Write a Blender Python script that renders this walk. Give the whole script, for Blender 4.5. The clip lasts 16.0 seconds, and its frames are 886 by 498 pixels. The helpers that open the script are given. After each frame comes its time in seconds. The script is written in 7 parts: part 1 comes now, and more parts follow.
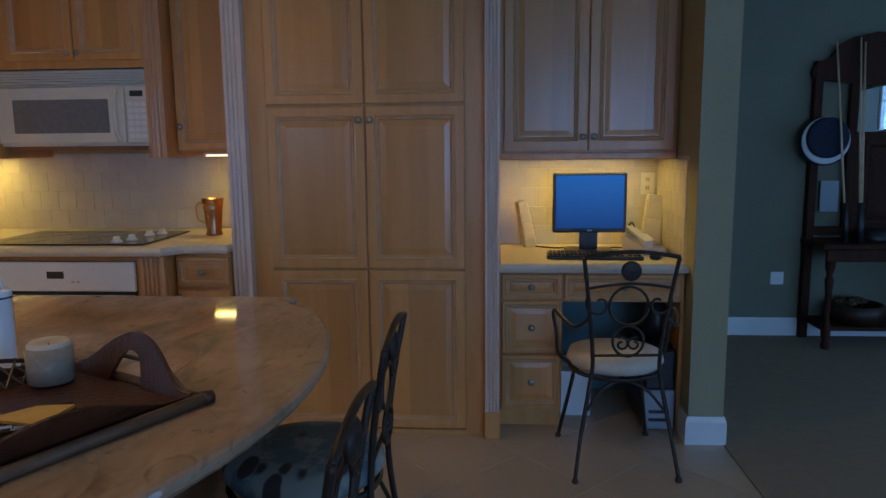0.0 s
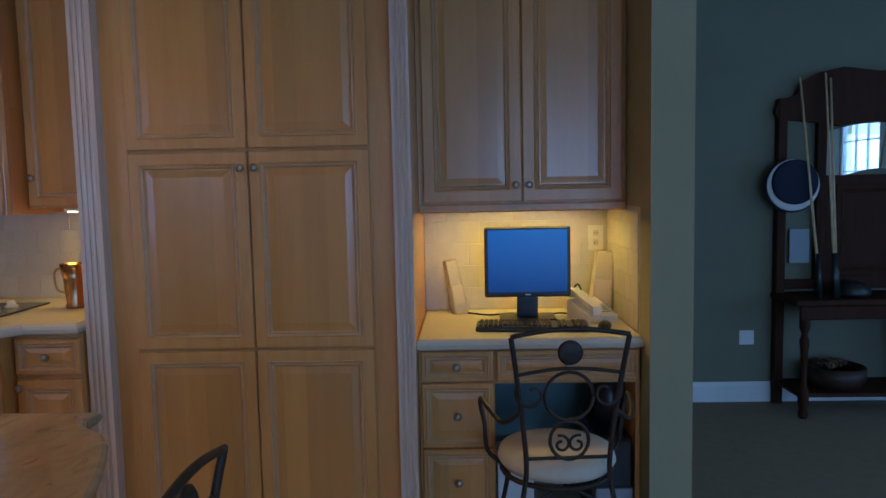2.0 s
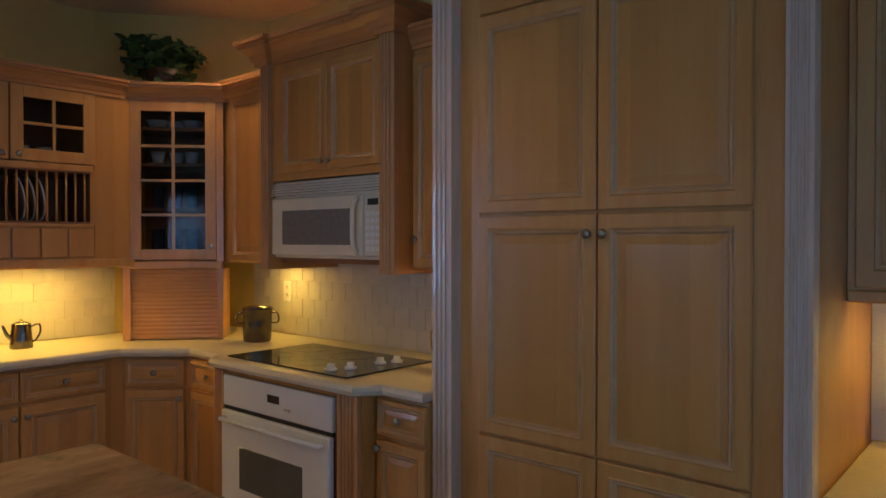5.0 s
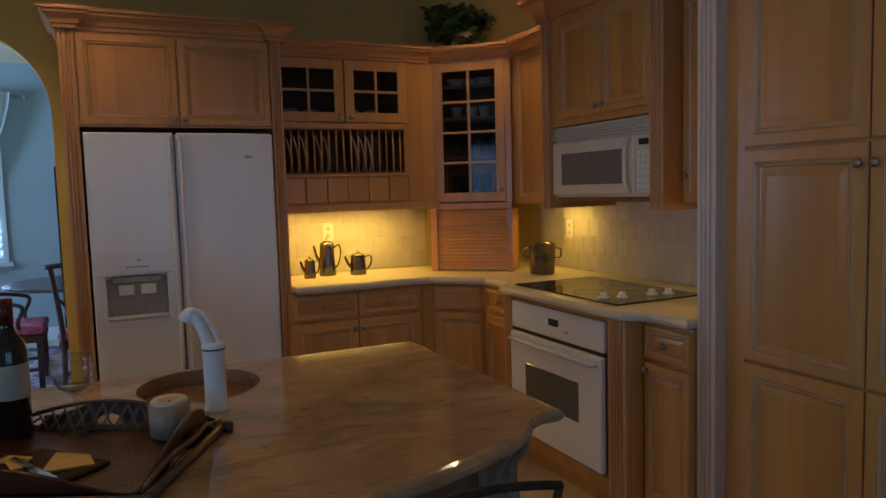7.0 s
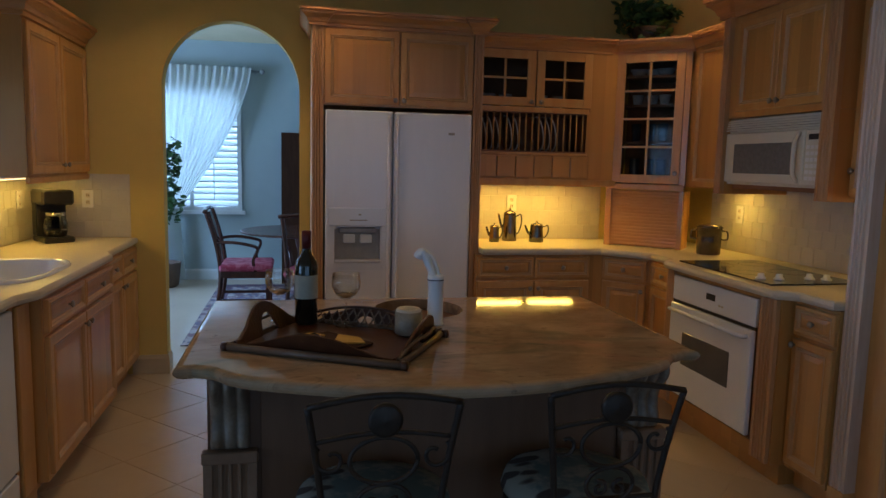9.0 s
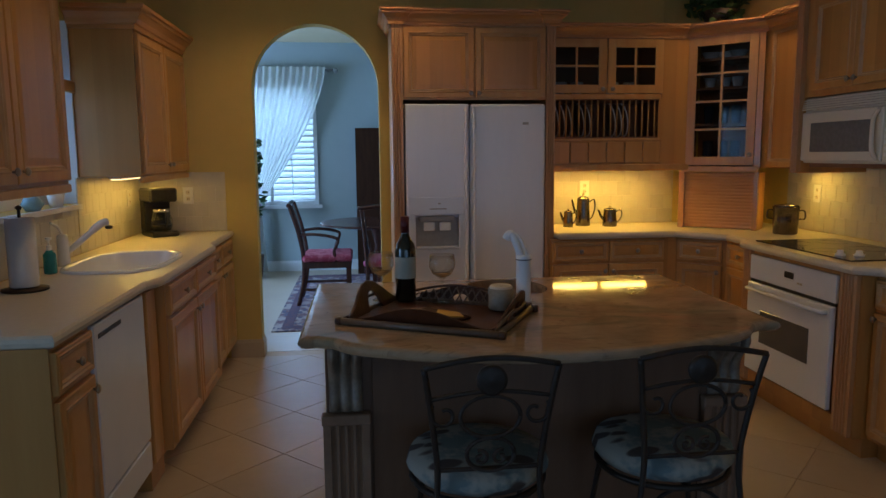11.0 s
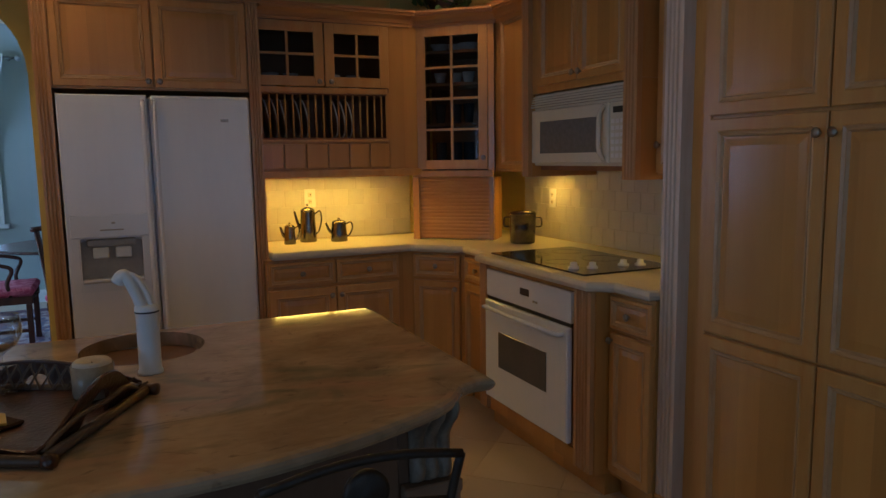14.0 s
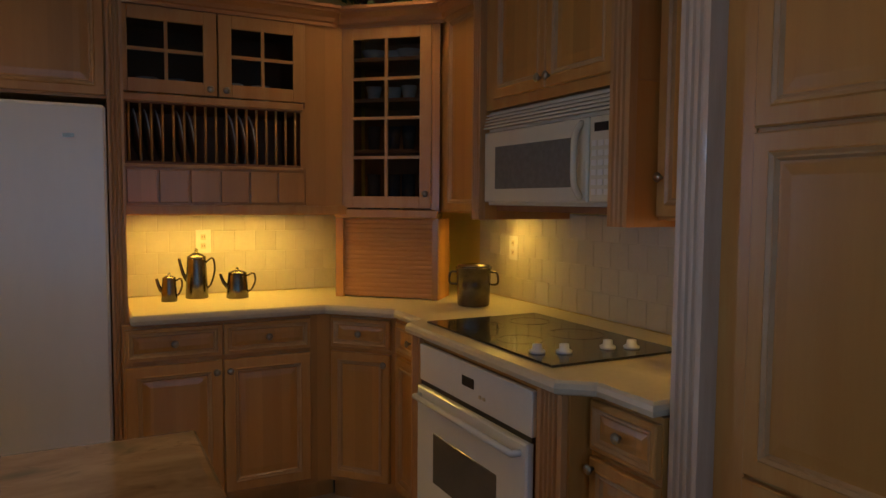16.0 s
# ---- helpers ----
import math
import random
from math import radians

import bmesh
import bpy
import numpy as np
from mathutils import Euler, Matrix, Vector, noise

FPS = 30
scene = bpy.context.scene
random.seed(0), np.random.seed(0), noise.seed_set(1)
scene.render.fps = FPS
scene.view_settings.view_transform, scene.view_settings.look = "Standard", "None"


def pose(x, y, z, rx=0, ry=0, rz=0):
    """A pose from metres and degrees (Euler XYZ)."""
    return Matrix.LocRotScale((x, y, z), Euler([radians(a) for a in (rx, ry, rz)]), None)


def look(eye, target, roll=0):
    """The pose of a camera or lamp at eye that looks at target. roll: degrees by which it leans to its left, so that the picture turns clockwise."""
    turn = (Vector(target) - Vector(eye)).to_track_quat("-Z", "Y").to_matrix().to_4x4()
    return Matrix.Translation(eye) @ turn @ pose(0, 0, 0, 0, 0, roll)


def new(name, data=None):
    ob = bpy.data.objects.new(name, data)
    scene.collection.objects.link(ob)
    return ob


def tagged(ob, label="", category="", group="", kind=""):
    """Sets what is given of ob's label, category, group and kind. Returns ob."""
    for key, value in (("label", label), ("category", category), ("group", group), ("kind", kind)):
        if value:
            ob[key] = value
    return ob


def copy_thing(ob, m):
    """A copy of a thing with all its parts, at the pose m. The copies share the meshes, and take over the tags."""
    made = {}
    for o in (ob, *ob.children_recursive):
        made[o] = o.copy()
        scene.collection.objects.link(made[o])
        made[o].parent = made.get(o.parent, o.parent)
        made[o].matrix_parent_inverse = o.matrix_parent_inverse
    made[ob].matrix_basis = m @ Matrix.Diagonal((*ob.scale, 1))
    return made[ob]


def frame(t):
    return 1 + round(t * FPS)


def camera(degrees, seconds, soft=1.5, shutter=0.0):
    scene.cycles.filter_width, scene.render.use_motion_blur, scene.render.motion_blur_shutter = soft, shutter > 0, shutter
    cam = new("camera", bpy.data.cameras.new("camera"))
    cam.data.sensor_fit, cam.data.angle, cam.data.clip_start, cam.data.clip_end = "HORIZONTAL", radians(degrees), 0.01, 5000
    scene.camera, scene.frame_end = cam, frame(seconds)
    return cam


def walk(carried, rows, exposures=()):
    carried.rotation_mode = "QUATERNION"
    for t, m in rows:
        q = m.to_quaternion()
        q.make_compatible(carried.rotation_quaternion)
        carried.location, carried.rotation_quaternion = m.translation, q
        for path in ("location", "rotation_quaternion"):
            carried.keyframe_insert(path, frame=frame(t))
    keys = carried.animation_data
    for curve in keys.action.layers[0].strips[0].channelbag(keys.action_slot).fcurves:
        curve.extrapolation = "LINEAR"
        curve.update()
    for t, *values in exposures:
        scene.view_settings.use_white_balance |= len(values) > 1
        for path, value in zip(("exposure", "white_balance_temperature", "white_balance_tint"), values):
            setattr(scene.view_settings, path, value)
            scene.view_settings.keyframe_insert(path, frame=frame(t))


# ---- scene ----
cam = camera(64.2, 16.0)
PATH = [
    (0, (2.082, 3.524, 1.368), (1.937, 5.496, 1.072), -0.6),
    (0.5, (2.166, 3.634, 1.363), (2.192, 5.613, 1.081), -0.0),
    (1, (2.207, 3.78, 1.366), (2.238, 5.754, 1.047), -0.4),
    (1.5, (2.248, 3.945, 1.39), (2.256, 5.935, 1.195), -1.0),
    (2, (2.293, 4.109, 1.386), (2.232, 6.101, 1.214), -1.2),
    (2.5, (2.36, 4.259, 1.409), (2.122, 6.241, 1.298), -0.4),
    (3, (2.401, 4.417, 1.387), (1.91, 6.354, 1.314), -0.5),
    (3.5, (2.384, 4.55, 1.43), (1.836, 6.472, 1.494), 0.6),
    (4, (2.385, 4.655, 1.424), (1.66, 6.509, 1.618), 0.7),
    (4.5, (2.434, 4.711, 1.447), (1.399, 6.421, 1.528), 0.1),
    (5, (2.535, 4.787, 1.456), (1.233, 6.305, 1.431), 0.0),
    (5.2, (2.557, 4.779, 1.447), (1.154, 6.204, 1.408), 0.3),
    (7.3, (2.884, 4.654, 1.432), (1.071, 5.478, 1.254), -1.4),
    (7.5, (2.919, 4.627, 1.444), (1.094, 5.427, 1.268), -0.8),
    (8, (3.045, 4.549, 1.449), (1.129, 5.098, 1.292), 0.5),
    (8.5, (3.211, 4.503, 1.432), (1.275, 4.941, 1.189), 0.7),
    (9, (3.354, 4.449, 1.446), (1.409, 4.851, 1.207), 1.4),
    (9.5, (3.434, 4.381, 1.451), (1.48, 4.712, 1.178), 0.3),
    (9.7, (3.467, 4.371, 1.436), (1.502, 4.616, 1.156), -0.0),
    (11.8, (3.533, 4.317, 1.437), (1.563, 4.543, 1.176), -0.6),
    (12, (3.492, 4.347, 1.421), (1.532, 4.656, 1.172), -0.7),
    (12.5, (3.396, 4.471, 1.438), (1.467, 4.935, 1.188), 0.3),
    (13, (3.275, 4.587, 1.426), (1.373, 5.148, 1.169), -0.2),
    (13.5, (3.095, 4.716, 1.422), (1.248, 5.44, 1.167), -0.4),
    (14, (2.891, 4.865, 1.419), (1.085, 5.686, 1.164), -0.9),
    (14.5, (2.713, 5.08, 1.391), (0.899, 5.872, 1.107), -1.5),
    (15, (2.509, 5.219, 1.394), (0.708, 6.027, 1.072), -0.6),
    (15.5, (2.299, 5.35, 1.385), (0.516, 6.215, 1.123), -0.2),
    (16, (2.097, 5.441, 1.388), (0.316, 6.343, 1.252), 0.4),
]
EXPOSURE = -0.25
CAN_WATTS = 18.0
STOPS = [(0.0, 0.08, 4900), (1.0, 0.25, 4800), (2.0, 0.32, 5050), (3.5, 0.12, 5350), (4.0, 0.03, 5350), (5.2, -0.08, 5700), (7.5, -0.34, 5930), (9.5, -0.35, 5930), (13.0, -0.57, 5870), (14.5, -0.58, 6180), (16.0, -0.58, 6380)]
walk(cam, [(t, look(eye, target, roll)) for t, eye, target, roll in PATH], [(t, EXPOSURE + stops, kelvin, 10.0) for t, stops, kelvin in STOPS])


# ---- sky and lamps ----
world = bpy.data.worlds.new("world")
scene.world = world
world.use_nodes = True
sky = world.node_tree.nodes.new("ShaderNodeTexSky")
sky.sky_type, sky.sun_disc = "NISHITA", False
sky.sun_elevation, sky.sun_rotation = radians(35), radians(200)
back = world.node_tree.nodes["Background"]
back.inputs["Strength"].default_value = 0.10
world.node_tree.links.new(sky.outputs[0], back.inputs[0])
sun = new("sun", bpy.data.lights.new("sun", "SUN"))
sun.data.energy, sun.data.angle, sun.data.color = 2.0, radians(0.5), (1, 0.94, 0.85)
sun.matrix_world = look((0, -10, 7), (0, 0, 0))

CEIL = 2.80
KITCHEN_CEIL = 2.74
WARM = (1.0, 0.60, 0.07)
DAY = (0.36, 0.59, 1.0)


def area_lamp(name, eye, target, w, h, watts, colour):
    data = bpy.data.lights.new(name, "AREA")
    data.shape, data.size, data.size_y, data.energy, data.color = "RECTANGLE", w, h, watts, colour
    ob = new(name, data)
    ob.matrix_world = look(eye, target)
    return ob


for y in (3.9, 5.3, 6.7):
    area_lamp("window_light", (7.38, y, 1.35), (0, y, 1.3), 0.95, 2.1, 22, DAY)
area_lamp("window_light", (3.6, -2.2, 1.4), (3.6, 3, 1.4), 1.7, 2.0, 90, DAY)
area_lamp("window_light", (5.6, -2.2, 1.4), (5.6, 3, 1.4), 1.7, 2.0, 90, DAY)
area_lamp("window_light", (0.02, 2.5, 1.5), (0.02, 5, 1.2), 0.9, 0.6, 6, DAY)
area_lamp("window_light", (-5.70, 3.2, 1.6), (-2, 3.4, 1.2), 1.2, 1.6, 155, DAY)
# lamp in an unseen side window, added to brighten the dining room
area_lamp("window_light", (-3.6, 0.75, 1.5), (-3.6, 4, 1.0), 1.8, 1.7, 300, DAY)


# ---- materials ----
def material(name, colour, rough=0.5, metal=0.0, other=None, scale=6.0, amount=0.5, bump=0.0, bump_scale=60.0, stretch=(1, 1, 1), **more):
    """A surface of two colours mixed by noise at two scales, with fine relief."""
    m = bpy.data.materials.new(name)
    m.use_nodes = True
    nt = m.node_tree
    n, l = nt.nodes, nt.links
    b = n["Principled BSDF"]
    b.inputs["Roughness"].default_value, b.inputs["Metallic"].default_value = rough, metal
    b.inputs["Base Color"].default_value = (*colour, 1)
    for key, value in more.items():
        b.inputs[key.replace("_", " ")].default_value = value
    co = n.new("ShaderNodeTexCoord")
    mp = n.new("ShaderNodeMapping")
    mp.inputs["Scale"].default_value = stretch
    l.new(co.outputs["Object"], mp.inputs[0])
    if other:
        a, c = n.new("ShaderNodeTexNoise"), n.new("ShaderNodeTexNoise")
        a.inputs["Scale"].default_value, a.inputs["Detail"].default_value = scale, 6
        c.inputs["Scale"].default_value, c.inputs["Detail"].default_value = scale * 7, 3
        mix = n.new("ShaderNodeMath")
        mix.operation = "MULTIPLY_ADD"
        mix.inputs[1].default_value = 0.35
        ramp = n.new("ShaderNodeMapRange")
        ramp.inputs[1].default_value, ramp.inputs[2].default_value = 0.5 + 0.175 - amount * 0.25, 0.5 + 0.175 + amount * 0.25
        mc = n.new("ShaderNodeMix")
        mc.data_type = "RGBA"
        mc.inputs[6].default_value, mc.inputs[7].default_value = (*colour, 1), (*other, 1)
        l.new(mp.outputs[0], a.inputs[0])
        l.new(mp.outputs[0], c.inputs[0])
        l.new(c.outputs[0], mix.inputs[0])
        l.new(a.outputs[0], mix.inputs[2])
        l.new(mix.outputs[0], ramp.inputs[0])
        l.new(ramp.outputs[0], mc.inputs[0])
        l.new(mc.outputs[2], b.inputs["Base Color"])
    if bump:
        d, bp = n.new("ShaderNodeTexNoise"), n.new("ShaderNodeBump")
        d.inputs["Scale"].default_value, d.inputs["Detail"].default_value = bump_scale, 4
        bp.inputs["Strength"].default_value, bp.inputs["Distance"].default_value = bump, 0.004
        l.new(mp.outputs[0], d.inputs[0])
        l.new(d.outputs[0], bp.inputs["Height"])
        l.new(bp.outputs[0], b.inputs["Normal"])
    return m


def staves(name, colour, other, rough=0.38, width=0.085):
    """Glued wood: upright staves of varied tone with fine grain along them."""
    m = material(name, colour, rough, other=other, scale=2.2, amount=1.6, bump=0.08, bump_scale=50, stretch=(7, 7, 0.6), Coat_Weight=0.5, Coat_Roughness=0.2)
    n, l = m.node_tree.nodes, m.node_tree.links
    b = n["Principled BSDF"]
    old = b.inputs["Base Color"].links[0].from_socket
    co, info = n.new("ShaderNodeTexCoord"), n.new("ShaderNodeObjectInfo")
    sep, add = n.new("ShaderNodeSeparateXYZ"), n.new("ShaderNodeMath")
    (div, off, flo), wn = [n.new("ShaderNodeMath") for _ in range(3)], n.new("ShaderNodeTexWhiteNoise")
    l.new(co.outputs["Object"], sep.inputs[0])
    add.operation = "ADD"
    l.new(sep.outputs[0], add.inputs[0])
    l.new(sep.outputs[1], add.inputs[1])
    div.operation, off.operation, flo.operation = "DIVIDE", "MULTIPLY_ADD", "FLOOR"
    div.inputs[1].default_value = width
    l.new(add.outputs[0], div.inputs[0])
    off.inputs[1].default_value = 37.0
    l.new(info.outputs["Random"], off.inputs[0])
    l.new(div.outputs[0], off.inputs[2])
    l.new(off.outputs[0], flo.inputs[0])
    wn.noise_dimensions = "1D"
    l.new(flo.outputs[0], wn.inputs["W"])
    rng, hsv = n.new("ShaderNodeMapRange"), n.new("ShaderNodeHueSaturation")
    rng.inputs[3].default_value, rng.inputs[4].default_value = 0.86, 1.12
    l.new(wn.outputs["Value"], rng.inputs[0])
    l.new(rng.outputs[0], hsv.inputs["Value"])
    l.new(old, hsv.inputs["Color"])
    l.new(hsv.outputs[0], b.inputs["Base Color"])
    return m


WOOD = staves("pickled_maple", (0.475, 0.213, 0.048), (0.56, 0.285, 0.075))
GLAZE = material("glazed_maple", (0.50, 0.225, 0.052), 0.36, other=(0.575, 0.315, 0.098), scale=3, amount=1.0, bump=0.12, stretch=(7, 7, 0.8), Coat_Weight=0.2, Coat_Roughness=0.3)
GROOVE = material("chalky_glaze", (0.53, 0.33, 0.165), 0.4, other=(0.44, 0.24, 0.09), scale=9, amount=1.0)
PILASTER = material("whitewashed_maple", (0.55, 0.40, 0.28), 0.4, other=(0.66, 0.53, 0.42), scale=5, amount=1.0, bump=0.12, stretch=(7, 7, 0.8), Coat_Weight=0.2)
WARMPOST = material("fluted_maple", (0.47, 0.235, 0.085), 0.4, other=(0.55, 0.32, 0.15), scale=5, amount=1.0, bump=0.12, stretch=(7, 7, 0.8), Coat_Weight=0.2)
CROWN = material("maple_moulding", (0.48, 0.21, 0.06), 0.4, other=(0.56, 0.28, 0.10), scale=3, amount=1.0, stretch=(1, 1, 8), Coat_Weight=0.2)
# wood darkened to stand for shade inside cabinets, oven and under the microwave
INSIDE = material("shaded_inside_wood", (0.22, 0.095, 0.04), 0.6, other=(0.27, 0.12, 0.05), scale=5)
OCHRE = material("ochre_wall_paint", (0.60, 0.45, 0.14), 0.85, other=(0.56, 0.42, 0.125), scale=1.5, bump=0.15, bump_scale=160)
TEAL = material("grey_green_wall_paint", (0.185, 0.183, 0.122), 0.85, other=(0.172, 0.170, 0.112), scale=1.3, bump=0.15, bump_scale=160)
PALE = material("pale_blue_green_paint", (0.38, 0.43, 0.41), 0.85, other=(0.36, 0.41, 0.39), scale=1.3, bump=0.12, bump_scale=160)
CEILING = material("ceiling_paint", (0.78, 0.66, 0.42), 0.9, other=(0.74, 0.62, 0.39), scale=2, bump=0.3, bump_scale=220)
WHITE = material("white_gloss_paint", (0.74, 0.74, 0.72), 0.35, other=(0.70, 0.70, 0.68), scale=4)
STONE = material("pale_counter_surface", (0.62, 0.55, 0.42), 0.35, other=(0.55, 0.48, 0.36), scale=40, amount=1.2, bump=0.05)
TILE = material("cream_wall_tile", (0.54, 0.50, 0.42), 0.4, other=(0.47, 0.43, 0.36), scale=9, amount=1.2, bump=0.25, bump_scale=35)
GROUT = material("pale_grout", (0.57, 0.53, 0.45), 0.9, other=(0.50, 0.46, 0.38), scale=30)
FLOORTILE = material("travertine_tile", (0.50, 0.40, 0.28), 0.3, other=(0.43, 0.335, 0.23), scale=3, amount=1.3, bump=0.08, bump_scale=20)
FLOORGROUT = material("floor_grout", (0.52, 0.42, 0.30), 0.9, other=(0.48, 0.38, 0.27), scale=20)
CARPET = material("taupe_carpet", (0.265, 0.20, 0.125), 0.97, other=(0.31, 0.24, 0.155), scale=18, amount=1.2, bump=0.8, bump_scale=500)
# cool tint in the enamel colour stands for bluish light
APPLIANCE = material("white_enamel", (0.76, 0.78, 0.83), 0.16, other=(0.73, 0.75, 0.80), scale=3, bump=0.04, bump_scale=300)
DARKGLASS = material("smoked_glass", (0.10, 0.10, 0.10), 0.12, other=(0.12, 0.12, 0.115), scale=2)
BLACK = material("black_plastic", (0.012, 0.012, 0.013), 0.35, other=(0.02, 0.02, 0.02), scale=20)
IRON = material("bronzed_iron", (0.020, 0.014, 0.010), 0.5, 0.35, other=(0.050, 0.032, 0.020), scale=25, amount=1.2, bump=0.3, bump_scale=90)
NICKEL = material("brushed_nickel", (0.42, 0.38, 0.32), 0.32, 1.0, other=(0.34, 0.30, 0.26), scale=30)
STEEL = material("polished_steel", (0.58, 0.56, 0.53), 0.16, 1.0, other=(0.48, 0.46, 0.44), scale=12)
SATIN = material("satin_steel", (0.78, 0.80, 0.80), 0.25, 0.25, other=(0.58, 0.58, 0.56), scale=12)
FRIDGE = material("rippled_white_enamel", (0.80, 0.81, 0.86), 0.2, other=(0.77, 0.78, 0.83), scale=3, bump=0.5, bump_scale=7, stretch=(1.6, 1.6, 0.35))
PEWTER = material("tarnished_silver", (0.22, 0.21, 0.19), 0.25, 1.0, other=(0.08, 0.075, 0.065), scale=14, amount=1.2)
COOKTOP = material("black_ceramic_glass", (0.02, 0.022, 0.02), 0.09, other=(0.028, 0.03, 0.028), scale=8)
TRAYWOOD = material("polished_dark_cane", (0.042, 0.012, 0.005), 0.28, other=(0.085, 0.030, 0.012), scale=22, amount=1.2, bump=0.5, bump_scale=120)
POLE = material("tan_bamboo", (0.10, 0.055, 0.028), 0.4, other=(0.16, 0.095, 0.05), scale=25, amount=1.0, bump=0.2)
DARKWOOD = material("dark_carved_oak", (0.032, 0.011, 0.004), 0.6, other=(0.060, 0.022, 0.008), scale=4, amount=1.2, bump=0.3, stretch=(8, 8, 1), Specular_IOR_Level=0.15)
WICKER = material("dark_woven_tray", (0.018, 0.007, 0.003), 0.5, other=(0.045, 0.019, 0.008), scale=30, amount=1.2, bump=0.6, bump_scale=80)
LEAF = material("glossy_leaf", (0.028, 0.070, 0.016), 0.35, other=(0.060, 0.125, 0.032), scale=12)
CREAM = material("cream_upholstery", (0.62, 0.54, 0.42), 0.85, other=(0.57, 0.49, 0.38), scale=9, bump=0.3, bump_scale=300)
CHINA = material("white_china", (0.74, 0.72, 0.68), 0.2, other=(0.70, 0.68, 0.64), scale=5)
BEIGE = material("beige_plastic", (0.52, 0.46, 0.34), 0.45, other=(0.47, 0.42, 0.31), scale=14)


def glow(name, colour, strength):
    m = material(name, (0.02, 0.02, 0.02), 0.3)
    b = m.node_tree.nodes["Principled BSDF"]
    b.inputs["Emission Color"].default_value, b.inputs["Emission Strength"].default_value = (*colour, 1), strength
    return m


LAMP = glow("warm_lamp_lens", (1.0, 0.70, 0.30), 4.5)
CANLAMP = glow("ceiling_lamp_lens", (1.0, 0.80, 0.52), 12.0)
SCREEN = glow("blue_screen", (0.0, 0.0, 0.0), 0.0)


def screen_colour():
    n, l = SCREEN.node_tree.nodes, SCREEN.node_tree.links
    b = n["Principled BSDF"]
    co, sep, rg, mx = n.new("ShaderNodeTexCoord"), n.new("ShaderNodeSeparateXYZ"), n.new("ShaderNodeMapRange"), n.new("ShaderNodeMix")
    mx.data_type = "RGBA"
    mx.inputs[6].default_value, mx.inputs[7].default_value = (0.002, 0.026, 0.12, 1), (0.008, 0.075, 0.25, 1)
    l.new(co.outputs["Generated"], sep.inputs[0])
    l.new(sep.outputs[2], rg.inputs[0])
    l.new(rg.outputs[0], mx.inputs[0])
    l.new(mx.outputs[2], b.inputs["Emission Color"])
    b.inputs["Emission Strength"].default_value = 1.0


screen_colour()


def glass(name, colour=(1, 1, 1), rough=0.0):
    m = material(name, colour, rough)
    b = m.node_tree.nodes["Principled BSDF"]
    b.inputs["Transmission Weight"].default_value, b.inputs["IOR"].default_value = 1.0, 1.45
    return m


GLASS = glass("clear_glass")
MIRROR = material("mirror_glass", (0.85, 0.88, 0.86), 0.02, 1.0)


def pane_material():
    m = bpy.data.materials.new("thin_pane")
    m.use_nodes = True
    n, l = m.node_tree.nodes, m.node_tree.links
    n.remove(n["Principled BSDF"])
    t, g, mx, fr = n.new("ShaderNodeBsdfTransparent"), n.new("ShaderNodeBsdfGlossy"), n.new("ShaderNodeMixShader"), n.new("ShaderNodeLayerWeight")
    t.inputs[0].default_value = (0.86, 0.88, 0.86, 1)
    g.inputs["Roughness"].default_value = 0.03
    fr.inputs["Blend"].default_value = 0.12
    l.new(fr.outputs["Facing"], mx.inputs[0])
    l.new(t.outputs[0], mx.inputs[1])
    l.new(g.outputs[0], mx.inputs[2])
    l.new(mx.outputs[0], n["Material Output"].inputs[0])
    return m


PANE = pane_material()
# pane tint stands for the shade behind the glazed doors
CABPANE = pane_material()
CABPANE.name = "smoky_cabinet_pane"
CABPANE.node_tree.nodes["Transparent BSDF"].inputs[0].default_value = (0.74, 0.76, 0.76, 1)
CABPANE.node_tree.nodes["Layer Weight"].inputs["Blend"].default_value = 0.20
CRYSTAL = pane_material()
CRYSTAL.name = "thin_crystal"
CRYSTAL.node_tree.nodes["Transparent BSDF"].inputs[0].default_value = (0.97, 0.97, 0.96, 1)
CRYSTAL.node_tree.nodes["Layer Weight"].inputs["Blend"].default_value = 0.25


